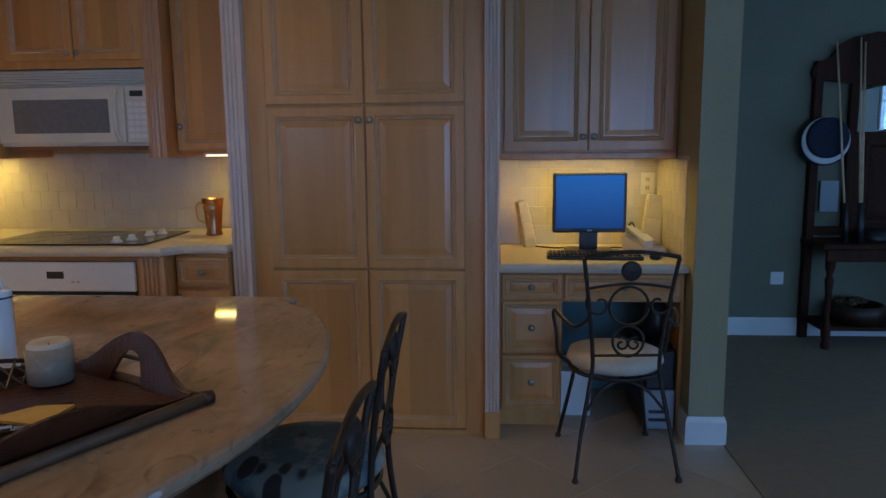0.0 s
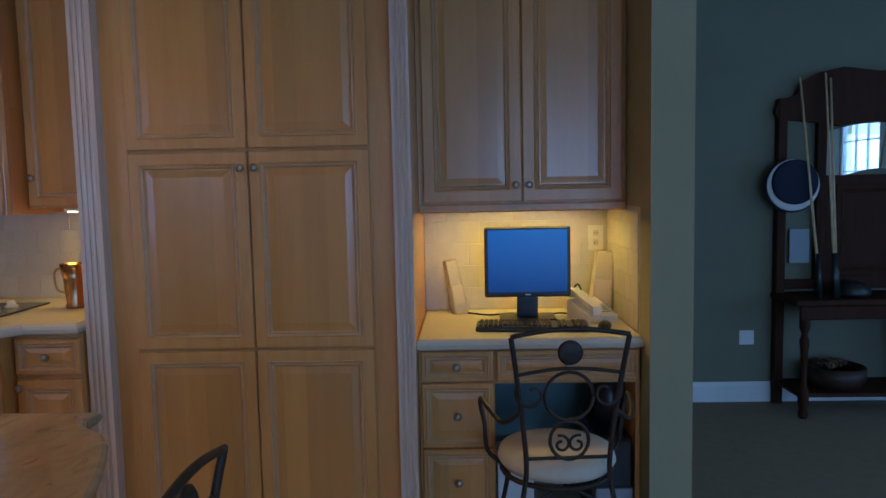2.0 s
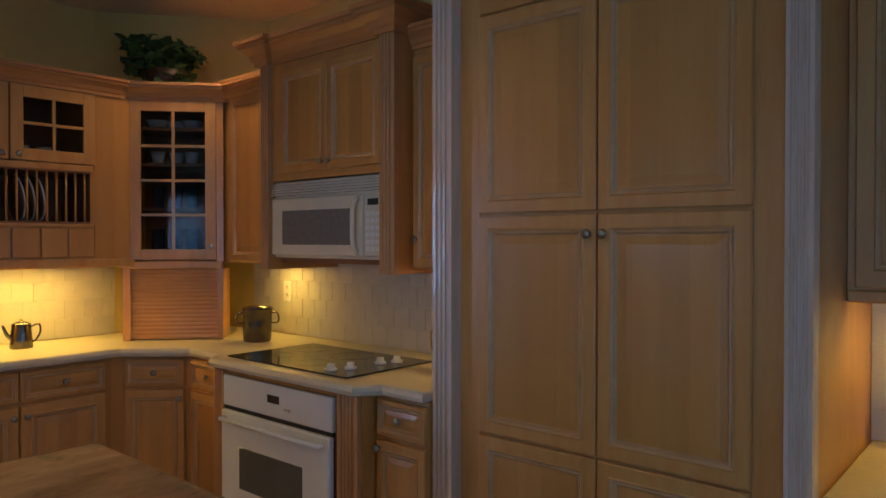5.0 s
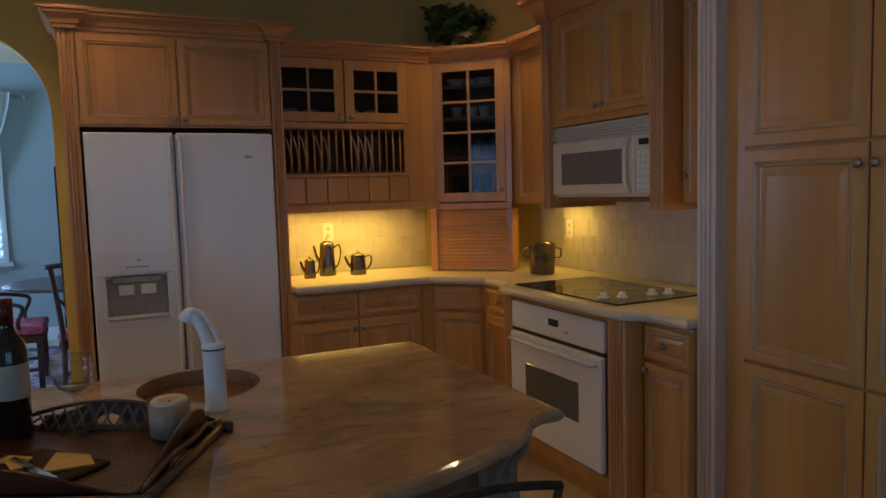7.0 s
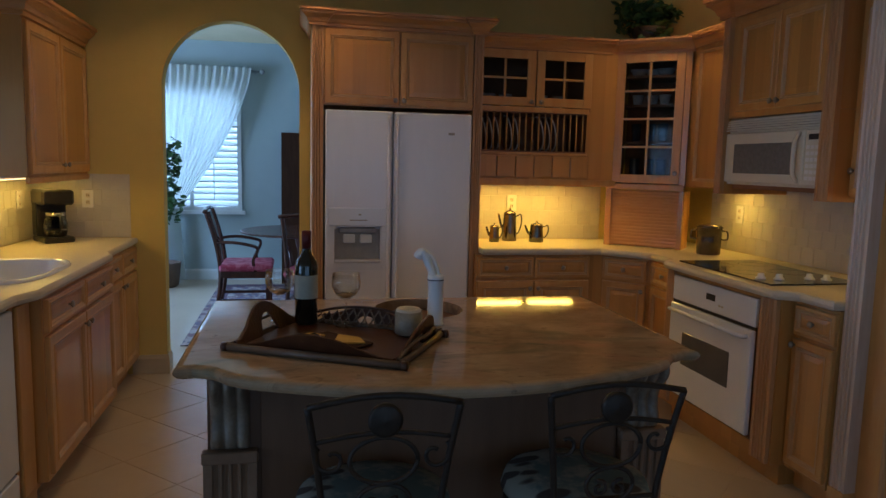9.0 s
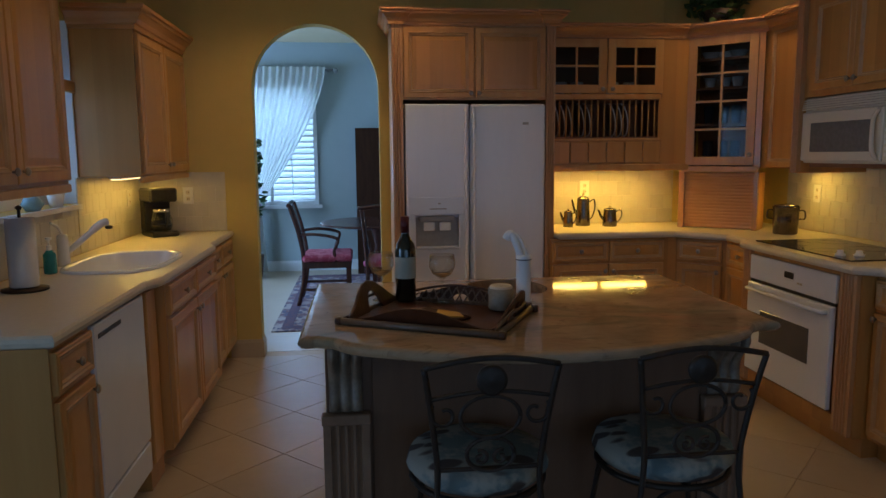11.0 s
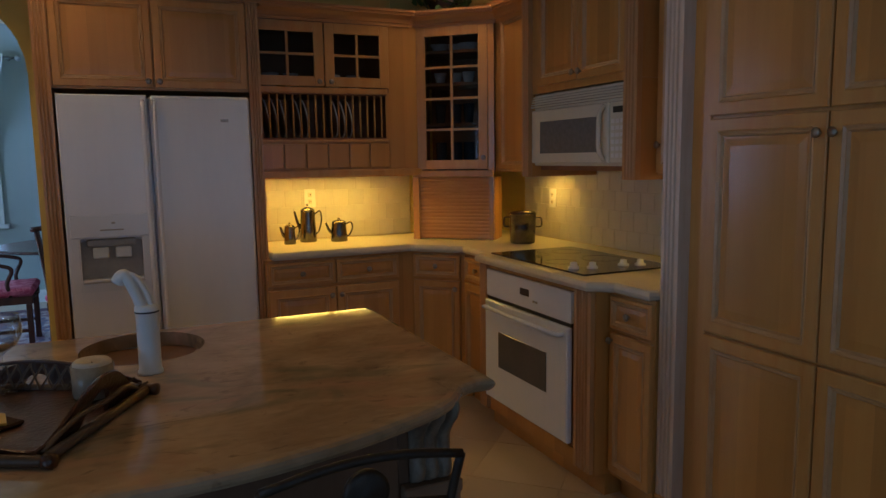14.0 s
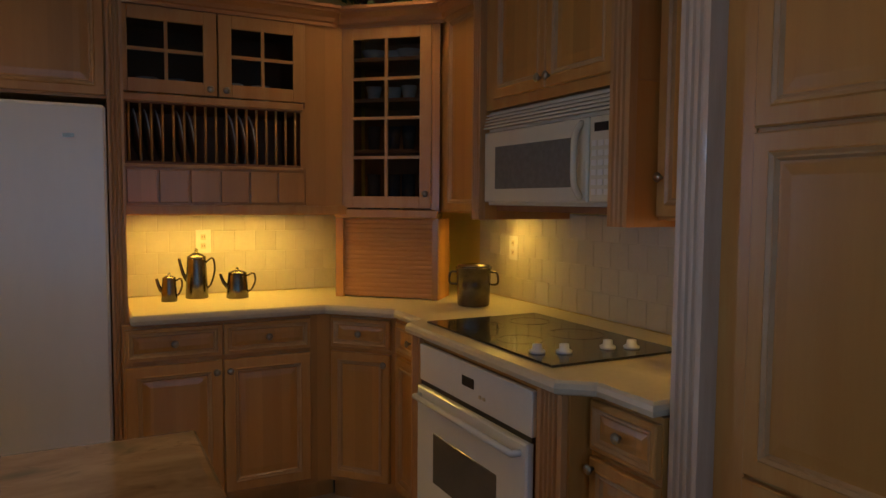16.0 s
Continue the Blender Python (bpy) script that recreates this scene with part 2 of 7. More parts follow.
def granite():
    """Brown stone with drifting bands, grey-green clouds, rose patches and dark flecks."""
    m = material("polished_granite", (0.27, 0.175, 0.10), 0.06, other=(0.50, 0.36, 0.225), scale=1.9, amount=0.9, stretch=(1.7, 0.9, 1))
    n, l = m.node_tree.nodes, m.node_tree.links
    b = n["Principled BSDF"]
    n["Mapping"].inputs["Rotation"].default_value = (0, 0, radians(-38))
    for nd in n:
        if nd.type == "TEX_NOISE":
            nd.inputs["Distortion"].default_value, nd.inputs["Detail"].default_value = 1.4, 4
    colour = b.inputs["Base Color"].links[0].from_socket
    co = n.new("ShaderNodeTexCoord")
    for scale, twist, lo, hi, tint in ((3.4, 2.2, 0.54, 0.72, (0.20, 0.175, 0.11)), (3.0, 1.2, 0.58, 0.74, (0.46, 0.26, 0.165)), (9.0, 2.6, 0.60, 0.76, (0.15, 0.10, 0.065))):
        mp, wv, rg, mx = n.new("ShaderNodeMapping"), n.new("ShaderNodeTexNoise"), n.new("ShaderNodeMapRange"), n.new("ShaderNodeMix")
        mp.inputs["Rotation"].default_value, mp.inputs["Scale"].default_value, mp.inputs["Location"].default_value = (0, 0, radians(-38)), (1.5, 0.8, 1), (scale, 0, 0)
        wv.inputs["Scale"].default_value, wv.inputs["Detail"].default_value, wv.inputs["Distortion"].default_value = scale, 6, twist
        rg.inputs[1].default_value, rg.inputs[2].default_value, rg.inputs[4].default_value = lo, hi, 0.85
        mx.data_type = "RGBA"
        mx.inputs[7].default_value = (*tint, 1)
        l.new(co.outputs["Object"], mp.inputs[0])
        l.new(mp.outputs[0], wv.inputs[0])
        l.new(wv.outputs[0], rg.inputs[0])
        l.new(rg.outputs[0], mx.inputs[0])
        l.new(colour, mx.inputs[6])
        colour = mx.outputs[2]
    l.new(colour, b.inputs["Base Color"])
    return m


GRANITE = granite()


def patterned(name, ground, mark, scale, extra=None):
    """Cloth with large blotched motifs."""
    m = material(name, ground, 0.85, other=mark, scale=scale, amount=0.25, bump=0.3, bump_scale=300)
    if extra:
        n, l = m.node_tree.nodes, m.node_tree.links
        b = n["Principled BSDF"]
        old = b.inputs["Base Color"].links[0].from_socket
        co, vo, rg, mx = n.new("ShaderNodeTexCoord"), n.new("ShaderNodeTexVoronoi"), n.new("ShaderNodeMapRange"), n.new("ShaderNodeMix")
        mpv = n.new("ShaderNodeMapping")
        mpv.inputs["Scale"].default_value, mpv.inputs["Rotation"].default_value = (1.0, 2.1, 1.0), (0, 0, radians(28))
        l.new(co.outputs["Object"], mpv.inputs[0])
        vo.inputs["Scale"].default_value = 7.5
        rg.inputs[1].default_value, rg.inputs[2].default_value = 0.40, 0.33
        mx.data_type = "RGBA"
        mx.inputs[7].default_value = (*extra, 1)
        l.new(mpv.outputs[0], vo.inputs[0])
        l.new(vo.outputs["Distance"], rg.inputs[0])
        l.new(rg.outputs[0], mx.inputs[0])
        l.new(old, mx.inputs[6])
        l.new(mx.outputs[2], b.inputs["Base Color"])
    return m


FLORAL = patterned("blue_leaf_cushion_cloth", (0.13, 0.17, 0.17), (0.30, 0.29, 0.24), 7, (0.060, 0.042, 0.034))
RED = patterned("crimson_seat_cloth", (0.42, 0.05, 0.10), (0.58, 0.16, 0.22), 14)
RUG = patterned("woven_rug", (0.36, 0.30, 0.28), (0.15, 0.08, 0.10), 9, (0.10, 0.09, 0.14))
CURTAIN = material("sheer_curtain", (0.78, 0.80, 0.76), 0.9, other=(0.74, 0.76, 0.72), scale=4, Transmission_Weight=0.0)
tn, tl = CURTAIN.node_tree.nodes, CURTAIN.node_tree.links
sheer, tmix = tn.new("ShaderNodeBsdfTranslucent"), tn.new("ShaderNodeMixShader")
sheer.inputs[0].default_value, tmix.inputs[0].default_value = (0.80, 0.80, 0.74, 1), 0.45
tl.new(tn["Principled BSDF"].outputs[0], tmix.inputs[1])
tl.new(sheer.outputs[0], tmix.inputs[2])
tl.new(tmix.outputs[0], tn["Material Output"].inputs[0])


# ---- mesh helpers ----
def mesh_of(bm, name, mat, smooth=False):
    bmesh.ops.recalc_face_normals(bm, faces=bm.faces)
    me = bpy.data.meshes.new(name)
    bm.to_mesh(me)
    bm.free()
    me.materials.append(mat)
    if smooth:
        for p in me.polygons:
            p.use_smooth = True
    return me


def part(name, bm, mat, parent=None, label="", smooth=False):
    ob = new(name, mesh_of(bm, name, mat, smooth))
    if parent:
        ob.parent = parent
    return tagged(ob, label)


def thing(name, m, label, category, group="", kind=""):
    ob = new(name)
    ob.empty_display_size = 0.1
    ob.matrix_world = m
    return tagged(ob, label, category, group, kind)


def box(bm, x0, x1, y0, y1, z0, z1, bevel=0.0):
    vs = bmesh.ops.create_cube(bm, size=1)["verts"]
    for v in vs:
        v.co = Vector(((x0 + x1) / 2 + v.co.x * (x1 - x0), (y0 + y1) / 2 + v.co.y * (y1 - y0), (z0 + z1) / 2 + v.co.z * (z1 - z0)))
    if bevel:
        edges = list({e for v in vs for e in v.link_edges})
        bmesh.ops.bevel(bm, geom=edges, offset=bevel, segments=1, affect="EDGES")
    return bm


def boxes(*rows, bevel=0.0):
    bm = bmesh.new()
    for r in rows:
        box(bm, *r, bevel=bevel)
    return bm


def loft(bm, rings, closed=True, cap0=True, cap1=True):
    """Skin between rings of equal length."""
    vs = [[bm.verts.new(p) for p in r] for r in rings]
    n = len(vs[0])
    for a, b in zip(vs, vs[1:]):
        for i in range(n if closed else n - 1):
            j = (i + 1) % n
            bm.faces.new((a[i], a[j], b[j], b[i]))
    if cap0:
        bm.faces.new(vs[0][::-1])
    if cap1:
        bm.faces.new(vs[-1])
    return bm


def lathe(profile, sides=24, centre=(0, 0), bm=None, cap0=True, cap1=True):
    """Turned shape from (radius, height) rows."""
    bm = bm or bmesh.new()
    rings = [[(centre[0] + r * math.cos(2 * math.pi * i / sides), centre[1] + r * math.sin(2 * math.pi * i / sides), z) for i in range(sides)] for r, z in profile]
    return loft(bm, rings, cap0=cap0, cap1=cap1)


def tube(bm, pts, r, sides=8):
    """A round bar along points."""
    pts = [Vector(p) for p in pts]
    rings, up = [], None
    for i, p in enumerate(pts):
        d = (pts[min(i + 1, len(pts) - 1)] - pts[max(i - 1, 0)]).normalized()
        if up is None:
            up = d.orthogonal().normalized()
        up = (up - d * up.dot(d)).normalized()
        side = d.cross(up)
        rr = r[i] if isinstance(r, (list, tuple)) else r
        rings.append([p + (up * math.cos(2 * math.pi * k / sides) + side * math.sin(2 * math.pi * k / sides)) * rr for k in range(sides)])
    return loft(bm, rings)


def smooth_line(pts, n=6):
    """Points along a smooth line through the given ones."""
    pts = [Vector(p) for p in pts]
    out = []
    for i in range(len(pts) - 1):
        p0, p1, p2, p3 = pts[max(i - 1, 0)], pts[i], pts[i + 1], pts[min(i + 2, len(pts) - 1)]
        for k in range(n):
            t = k / n
            out.append(0.5 * ((2 * p1) + (p2 - p0) * t + (2 * p0 - 5 * p1 + 4 * p2 - p3) * t * t + (3 * p1 - p0 - 3 * p2 + p3) * t ** 3))
    return out + [pts[-1]]


def offset_outline(pts, d):
    """An outline moved outwards by d (the outline runs anticlockwise)."""
    n, out = len(pts), []
    for i in range(n):
        a, b, c = Vector(pts[i - 1]), Vector(pts[i]), Vector(pts[(i + 1) % n])
        e, f = (b - a).normalized(), (c - b).normalized()
        ne, nf = Vector((e.y, -e.x)), Vector((f.y, -f.x))
        m = (ne + nf)
        m = m / max(0.3, m.dot(ne)) if m.length > 1e-6 else ne
        out.append((b.x + m.x * d, b.y + m.y * d))
    return out


def slab(pts, rings):
    """A worktop: an outline with an edge profile of (offset, height) rows."""
    bm = bmesh.new()
    return loft(bm, [[(x, y, z) for x, y in offset_outline(pts, d)] for d, z in rings])


def slab_hole(outer, holes, rings):
    """A worktop as slab() makes it, with round openings through it."""
    from mathutils.geometry import tessellate_polygon
    bm = bmesh.new()
    edge = [[bm.verts.new((x, y, z)) for x, y in offset_outline(outer, d)] for d, z in rings]
    n = len(outer)
    for a, b in zip(edge, edge[1:]):
        for i in range(n):
            bm.faces.new((a[i], a[(i + 1) % n], b[(i + 1) % n], b[i]))
    inner = [[[bm.verts.new((x, y, z)) for x, y in h] for z in (rings[0][1], rings[-1][1])] for h in holes]
    for lo, hi in inner:
        for i in range(len(lo)):
            bm.faces.new((lo[i], lo[(i + 1) % len(lo)], hi[(i + 1) % len(lo)], hi[i]))
    for k, ring in ((0, edge[0]), (1, edge[-1])):
        loops = [ring] + [pair[k] for pair in inner]
        flat = [v for lp in loops for v in lp]
        for t in tessellate_polygon([[v.co.copy() for v in lp] for lp in loops]):
            bm.faces.new([flat[i] for i in t])
    return bm


def sweep(bm, path, profile, closed_ends=True):
    """A moulding along a plan line; profile rows are (outwards, height); outwards is to the right of the line."""
    n, rings = len(path), []
    for i in range(n):
        b = Vector(path[i])
        e = (b - Vector(path[i - 1])).normalized() if i else (Vector(path[1]) - b).normalized()
        f = (Vector(path[i + 1]) - b).normalized() if i < n - 1 else e
        ne, nf = Vector((e.y, -e.x)), Vector((f.y, -f.x))
        m = (ne + nf) / max(0.3, (ne + nf).dot(ne))
        rings.append([(b.x + m.x * d, b.y + m.y * d, z) for d, z in profile])
    return loft(bm, rings, cap0=closed_ends, cap1=closed_ends)


def rings_panel(bm, x0, x1, z0, z1, rows, back=None):
    """Nested rectangles facing -y: rows of (inset, y)."""
    rings = []
    if back is not None:
        rings.append([(x0, back, z0), (x1, back, z0), (x1, back, z1), (x0, back, z1)])
    for d, y in rows:
        rings.append([(x0 + d, y, z0 + d), (x1 - d, y, z0 + d), (x1 - d, y, z1 - d), (x0 + d, y, z1 - d)])
    return loft(bm, rings, cap0=False, cap1=False)


def knob(parent, x, z, y=-0.02):
    prof = [(0.0055, 0.0), (0.0055, 0.008), (0.0135, 0.013), (0.0155, 0.018), (0.0115, 0.023), (0.004, 0.025)]
    bm = bmesh.new()
    rings = [[(x + r * math.cos(a), y - h, z + r * math.sin(a)) for a in [2 * math.pi * i / 14 for i in range(14)]] for r, h in prof]
    loft(bm, rings)
    return part("knob", bm, NICKEL, parent, "brushed nickel round knob", smooth=True)


def raised_door(parent, x0, x1, z0, z1, knob_at=None, rail=0.062, y=0.0, name="door", flat=False):
    """A door or drawer front: glazed frame with moulded sticking and a raised field."""
    t = 0.02
    bm = bmesh.new()
    rings_panel(bm, x0, x1, z0, z1, [(0, y - t + 0.004), (0.004, y - t), (rail - 0.022, y - t), (rail - 0.018, y - t - 0.003)], back=y)
    d = part(name, bm, GLAZE, parent, "")
    bm = bmesh.new()
    rings_panel(bm, x0, x1, z0, z1, [(rail - 0.018, y - t - 0.003), (rail - 0.010, y - t + 0.002), (rail - 0.006, y - t + 0.001), (rail, y - t + 0.009)])
    part("moulding", bm, GROOVE, d, "chalky glazed sticking moulding")
    bm = bmesh.new()
    deep = min(0.03, (x1 - x0) * 0.1, (z1 - z0) * 0.14)
    rings_panel(bm, x0, x1, z0, z1, [(rail, y - t + 0.009), (rail + deep * 0.2, y - t + 0.009), (rail + deep, y - t + 0.0055)])
    f = rail + deep
    bm.faces.new([bm.verts.new(p) for p in ((x0 + f, y - t + 0.0055, z0 + f), (x1 - f, y - t + 0.0055, z0 + f), (x1 - f, y - t + 0.0055, z1 - f), (x0 + f, y - t + 0.0055, z1 - f))])
    part("panel", bm, WOOD, d)
    if knob_at:
        knob(d, knob_at[0], knob_at[1], y - t)
    return d


def fluted(parent, x0, x1, z0, z1, y0, y1, flutes=3, name="pilaster", mat=None):
    """A pilaster with upright flutes on its front, y0 being the front."""
    bm = bmesh.new()
    w = x1 - x0
    prof = [(x0, y1), (x0, y0)]
    m = w * 0.14
    step = (w - 2 * m) / flutes
    for k in range(flutes):
        a = x0 + m + k * step
        prof += [(a + step * u, y0 + step * 0.45 * v) for u, v in ((0.12, 0), (0.25, 0.75), (0.5, 1), (0.75, 0.75), (0.88, 0))]
    prof += [(x1, y0), (x1, y1)]
    loft(bm, [[(x, y, z) for x, y in prof] for z in (z0, z1)])
    return part(name, bm, mat or PILASTER, parent, "fluted maple pilaster" if mat else "whitewashed fluted pilaster")


CROWN_ROWS = [(0.0, 0.0), (0.012, 0.0), (0.012, 0.018), (0.022, 0.024), (0.030, 0.045), (0.052, 0.066), (0.062, 0.070), (0.062, 0.084), (0.074, 0.088), (0.074, 0.105), (0.0, 0.105)]


def crown(parent, path, z, scale=1.0, name="crown_moulding"):
    bm = bmesh.new()
    sweep(bm, path, [(d * scale, z + h * scale) for d, h in CROWN_ROWS])
    return part(name, bm, CROWN, parent, "stepped wooden crown moulding")


# ---- the setting ----
OLIVE = material("olive_grey_paint", (0.32, 0.295, 0.175), 0.85, other=(0.30, 0.275, 0.16), scale=1.4, bump=0.15, bump_scale=160)


def structure(name, bm, mat, label, category="wall", smooth=False):
    return tagged(part(name, bm, mat, None, label, smooth), label, category, kind="structure")


XW, YR, YD, YS = -1.55, 7.28, 7.40, 2.80
floor_base = structure("floor", boxes((-1.67, 3.12, 2.5, 7.6, -0.12, -0.0025)), FLOORGROUT, "diagonal travertine tile kitchen floor with narrow joints", "floor")
structure("floor_carpet", boxes((3.12, 7.3, -2.1, 8.7, -0.12, 0.004), (-1.67, 3.12, -2.1, 2.5, -0.12, 0.004)), CARPET, "taupe cut-pile carpet of the living area", "floor")
structure("floor_dining", boxes((-5.6, -1.67, 0.9, 7.6, -0.12, 0.0)), FLOORTILE, "pale polished tile floor of the dining room", "floor")
structure("ceiling_dining", boxes((-5.6, 7.3, -2.1, 8.7, CEIL, CEIL + 0.12)), CEILING, "plain painted ceiling of the dining room", "ceiling")
structure("ceiling", boxes((-1.56, 7.21, -1.99, 8.54, KITCHEN_CEIL, CEIL - 0.002)), CEILING, "plain painted ceiling over the kitchen and living area", "ceiling")
bm = bmesh.new()
loft(bm, [[(-1.551, 6.53, z), (-0.95, 7.281, z), (-1.551, 7.281, z)] for z in (2.206, KITCHEN_CEIL + 0.02)])
structure("wall_corner", bm, OCHRE, "ochre painted diagonal wall above the corner cabinet")
wall_range = structure("wall_range", boxes((-1.67, 1.5, YR, YR + 0.24, 0, CEIL)), OCHRE, "ochre painted kitchen wall behind the cooktop")
wall_desk = structure("wall_desk", boxes((1.5, 2.96, YD, YD + 0.12, 0, CEIL)), OCHRE, "ochre painted wall of the desk niche")
structure("wall_partition", boxes((2.96, 3.115, 6.655, 8.53, 0, CEIL)), OLIVE, "grey-green painted wall end beside the desk")
structure("wall_hall", boxes((2.96, 7.3, 8.53, 8.65, 0, CEIL)), TEAL, "grey-green painted wall of the living area")


def wall_with_holes(name, axis, at, thick, a0, a1, holes, mat, label):
    """A wall across x ("x") or y at a place, from a0 to a1, with rectangular openings (from, to, low, high)."""
    bm = bmesh.new()
    rows, edge = [], a0
    for h0, h1, z0, z1 in sorted(holes):
        rows += [(edge, h0, 0, CEIL), (h0, h1, 0, z0), (h0, h1, z1, CEIL)]
        edge = h1
    rows.append((edge, a1, 0, CEIL))
    for u0, u1, z0, z1 in rows:
        if u1 - u0 > 1e-3 and z1 - z0 > 1e-3:
            box(bm, *((at, at + thick, u0, u1) if axis == "x" else (u0, u1, at, at + thick)), z0, z1)
    return structure(name, bm, mat, label)


wall_sink = wall_with_holes("wall_sink", "y", YS - 0.20, 0.20, -1.55, 1.5, [(-0.515, 0.52, 1.19, 2.15)], OCHRE, "ochre painted wall with a window over the sink")
wall_with_holes("wall_east", "x", 7.2, 0.12, -2.1, 8.65, [(y - 0.45, y + 0.45, 0.3, 2.3) for y in (3.9, 5.3, 6.7)], PALE, "pale painted wall with tall windows")
wall_with_holes("wall_south", "y", -2.1, 0.12, 1.38, 7.2, [(2.8, 4.4, 0.4, 2.35), (4.8, 6.4, 0.4, 2.35)], PALE, "pale painted wall with wide windows")
structure("wall_family", boxes((1.38, 1.5, -1.98, 2.60, 0, CEIL)), PALE, "pale painted side wall of the living area")
wall_with_holes("wall_dining_end", "x", -5.54, 0.12, 0.9, 7.6, [(2.66, 3.79, 0.83, 2.36)], PALE, "pale blue-green dining room wall with a shuttered window")
# unseen wall that holds the added window
wall_with_holes("wall_dining_side", "y", 0.9, 0.12, -5.54, -1.67, [(-4.5, -2.7, 0.6, 2.3)], PALE, "pale blue-green dining room side wall")
structure("wall_dining_back", boxes((-5.54, -1.67, 5.6, 5.72, 0, CEIL)), PALE, "pale blue-green dining room wall")
structure("wall_dining_near", boxes((-1.67, -1.55, 0.9, 2.68, 0, CEIL)), PALE, "pale painted wall")

# wall with the arched opening
A0, A1, SPRING = 3.588, 4.458, 1.90
arc = [((A0 + A1) / 2 + (A1 - A0) / 2 * math.cos(a), SPRING + 0.435 * math.sin(a)) for a in [math.pi * k / 24 for k in range(25)]]
outline = [(2.68, 0), (A0, 0)] + arc[::-1] + [(A1, 0), (YR + 0.24, 0), (YR + 0.24, CEIL), (2.68, CEIL)]
bm = bmesh.new()
loft(bm, [[(x, y, z) for y, z in outline] for x in (XW - 0.12, XW)])
wall_arch = structure("wall_arch", bm, OCHRE, "ochre painted wall with a round-headed arched opening")
bm = bmesh.new()
back = [(2.68, 0), (A0 - 0.001, 0)] + arc[::-1] + [(A1, 0), (5.6, 0), (5.6, CEIL), (2.68, CEIL)]
loft(bm, [[(x, y, z) for y, z in back] for x in (XW - 0.126, XW - 0.121)])
structure("wall_dining_arch", bm, PALE, "pale painted dining side of the arched wall")

BASE_ROWS = [(0, 0), (0.014, 0), (0.014, 0.105), (0.009, 0.118), (0.006, 0.13), (0, 0.13)]


# baseboard paint darkened to cream to stand for dim light by the arch
CREAMPAINT = material("dim_cream_base_paint", (0.46, 0.38, 0.26), 0.5, other=(0.42, 0.35, 0.24), scale=5)


def baseboard(path, mat=WHITE, label="white painted baseboard"):
    bm = bmesh.new()
    sweep(bm, path, BASE_ROWS)
    structure("baseboard", bm, mat, label, "baseboard")


baseboard([(3.115, 8.53), (3.115, 6.655), (2.96, 6.655), (2.96, 6.80)][::-1])
baseboard([(3.115, 8.53), (7.2, 8.53)])
baseboard([(XW, 3.37), (XW, A0), (XW - 0.12, A0)], CREAMPAINT, "baseboard by the arch, its paint dimmed for low light")
baseboard([(XW - 0.12, A1), (XW, A1), (XW, 4.53)], CREAMPAINT, "baseboard by the arch, its paint dimmed for low light")
baseboard([(-5.42, 1.1), (-5.42, 5.6), (-1.8, 5.6)])


def window(name, m, w, h, cols, rows, label, frame_mat=WHITE, blind=None, depth=0.12):
    """A glazed frame; its own x runs along the wall, y into the room is negative."""
    win = thing(name, m, label, "window", kind="structure")
    f = 0.05
    part("window_frame", boxes((-w / 2, w / 2, 0.02, 0.08, 0, f), (-w / 2, w / 2, 0.02, 0.08, h - f, h), (-w / 2, -w / 2 + f, 0.02, 0.08, f, h - f), (w / 2 - f, w / 2, 0.02, 0.08, f, h - f)), frame_mat, win)
    bars = [(-w / 2 + f + (w - 2 * f) * k / cols - 0.009, -w / 2 + f + (w - 2 * f) * k / cols + 0.009, 0.03, 0.06, f, h - f) for k in range(1, cols)]
    bars += [(-w / 2 + f, w / 2 - f, 0.032, 0.058, f + (h - 2 * f) * k / rows - 0.009, f + (h - 2 * f) * k / rows + 0.009) for k in range(1, rows)]
    if bars:
        part("glazing_bars", boxes(*bars), frame_mat, win)
    p = part("pane", boxes((-w / 2 + f, w / 2 - f, 0.043, 0.047, f, h - f)), PANE, win)
    p.visible_shadow = False
    return win


for y in (3.9, 5.3, 6.7):
    window("window_east", pose(7.2, y, 0.3, 0, 0, -90), 0.9, 2.0, 3, 5, "tall white window with glazing bars and daylight behind")
for x in (3.6, 5.6):
    window("window_south", pose(x, -1.98, 0.4, 0, 0, 180), 1.6, 1.95, 4, 4, "wide white window with glazing bars")
window("window_sink", pose(0.0, YS - 0.115, 1.19, 0, 0, 180), 1.03, 0.96, 2, 1, "white framed window over the kitchen sink")
window("window_dining", pose(-5.42, 3.225, 0.83, 0, 0, 90), 1.13, 1.53, 1, 1, "white framed dining room window")
# unseen window, added for the lamp behind it
window("window_dining_side", pose(-3.6, 1.02, 0.6, 0, 0, 180), 1.8, 1.7, 3, 3, "unseen white framed side window added to light the dining room")
structure("ground", boxes((-60, 60, -60, 60, -0.3, -0.125)), material("lawn", (0.05, 0.09, 0.03), 0.9, other=(0.07, 0.11, 0.04), scale=0.4), "plain lawn outside the house", "ground")

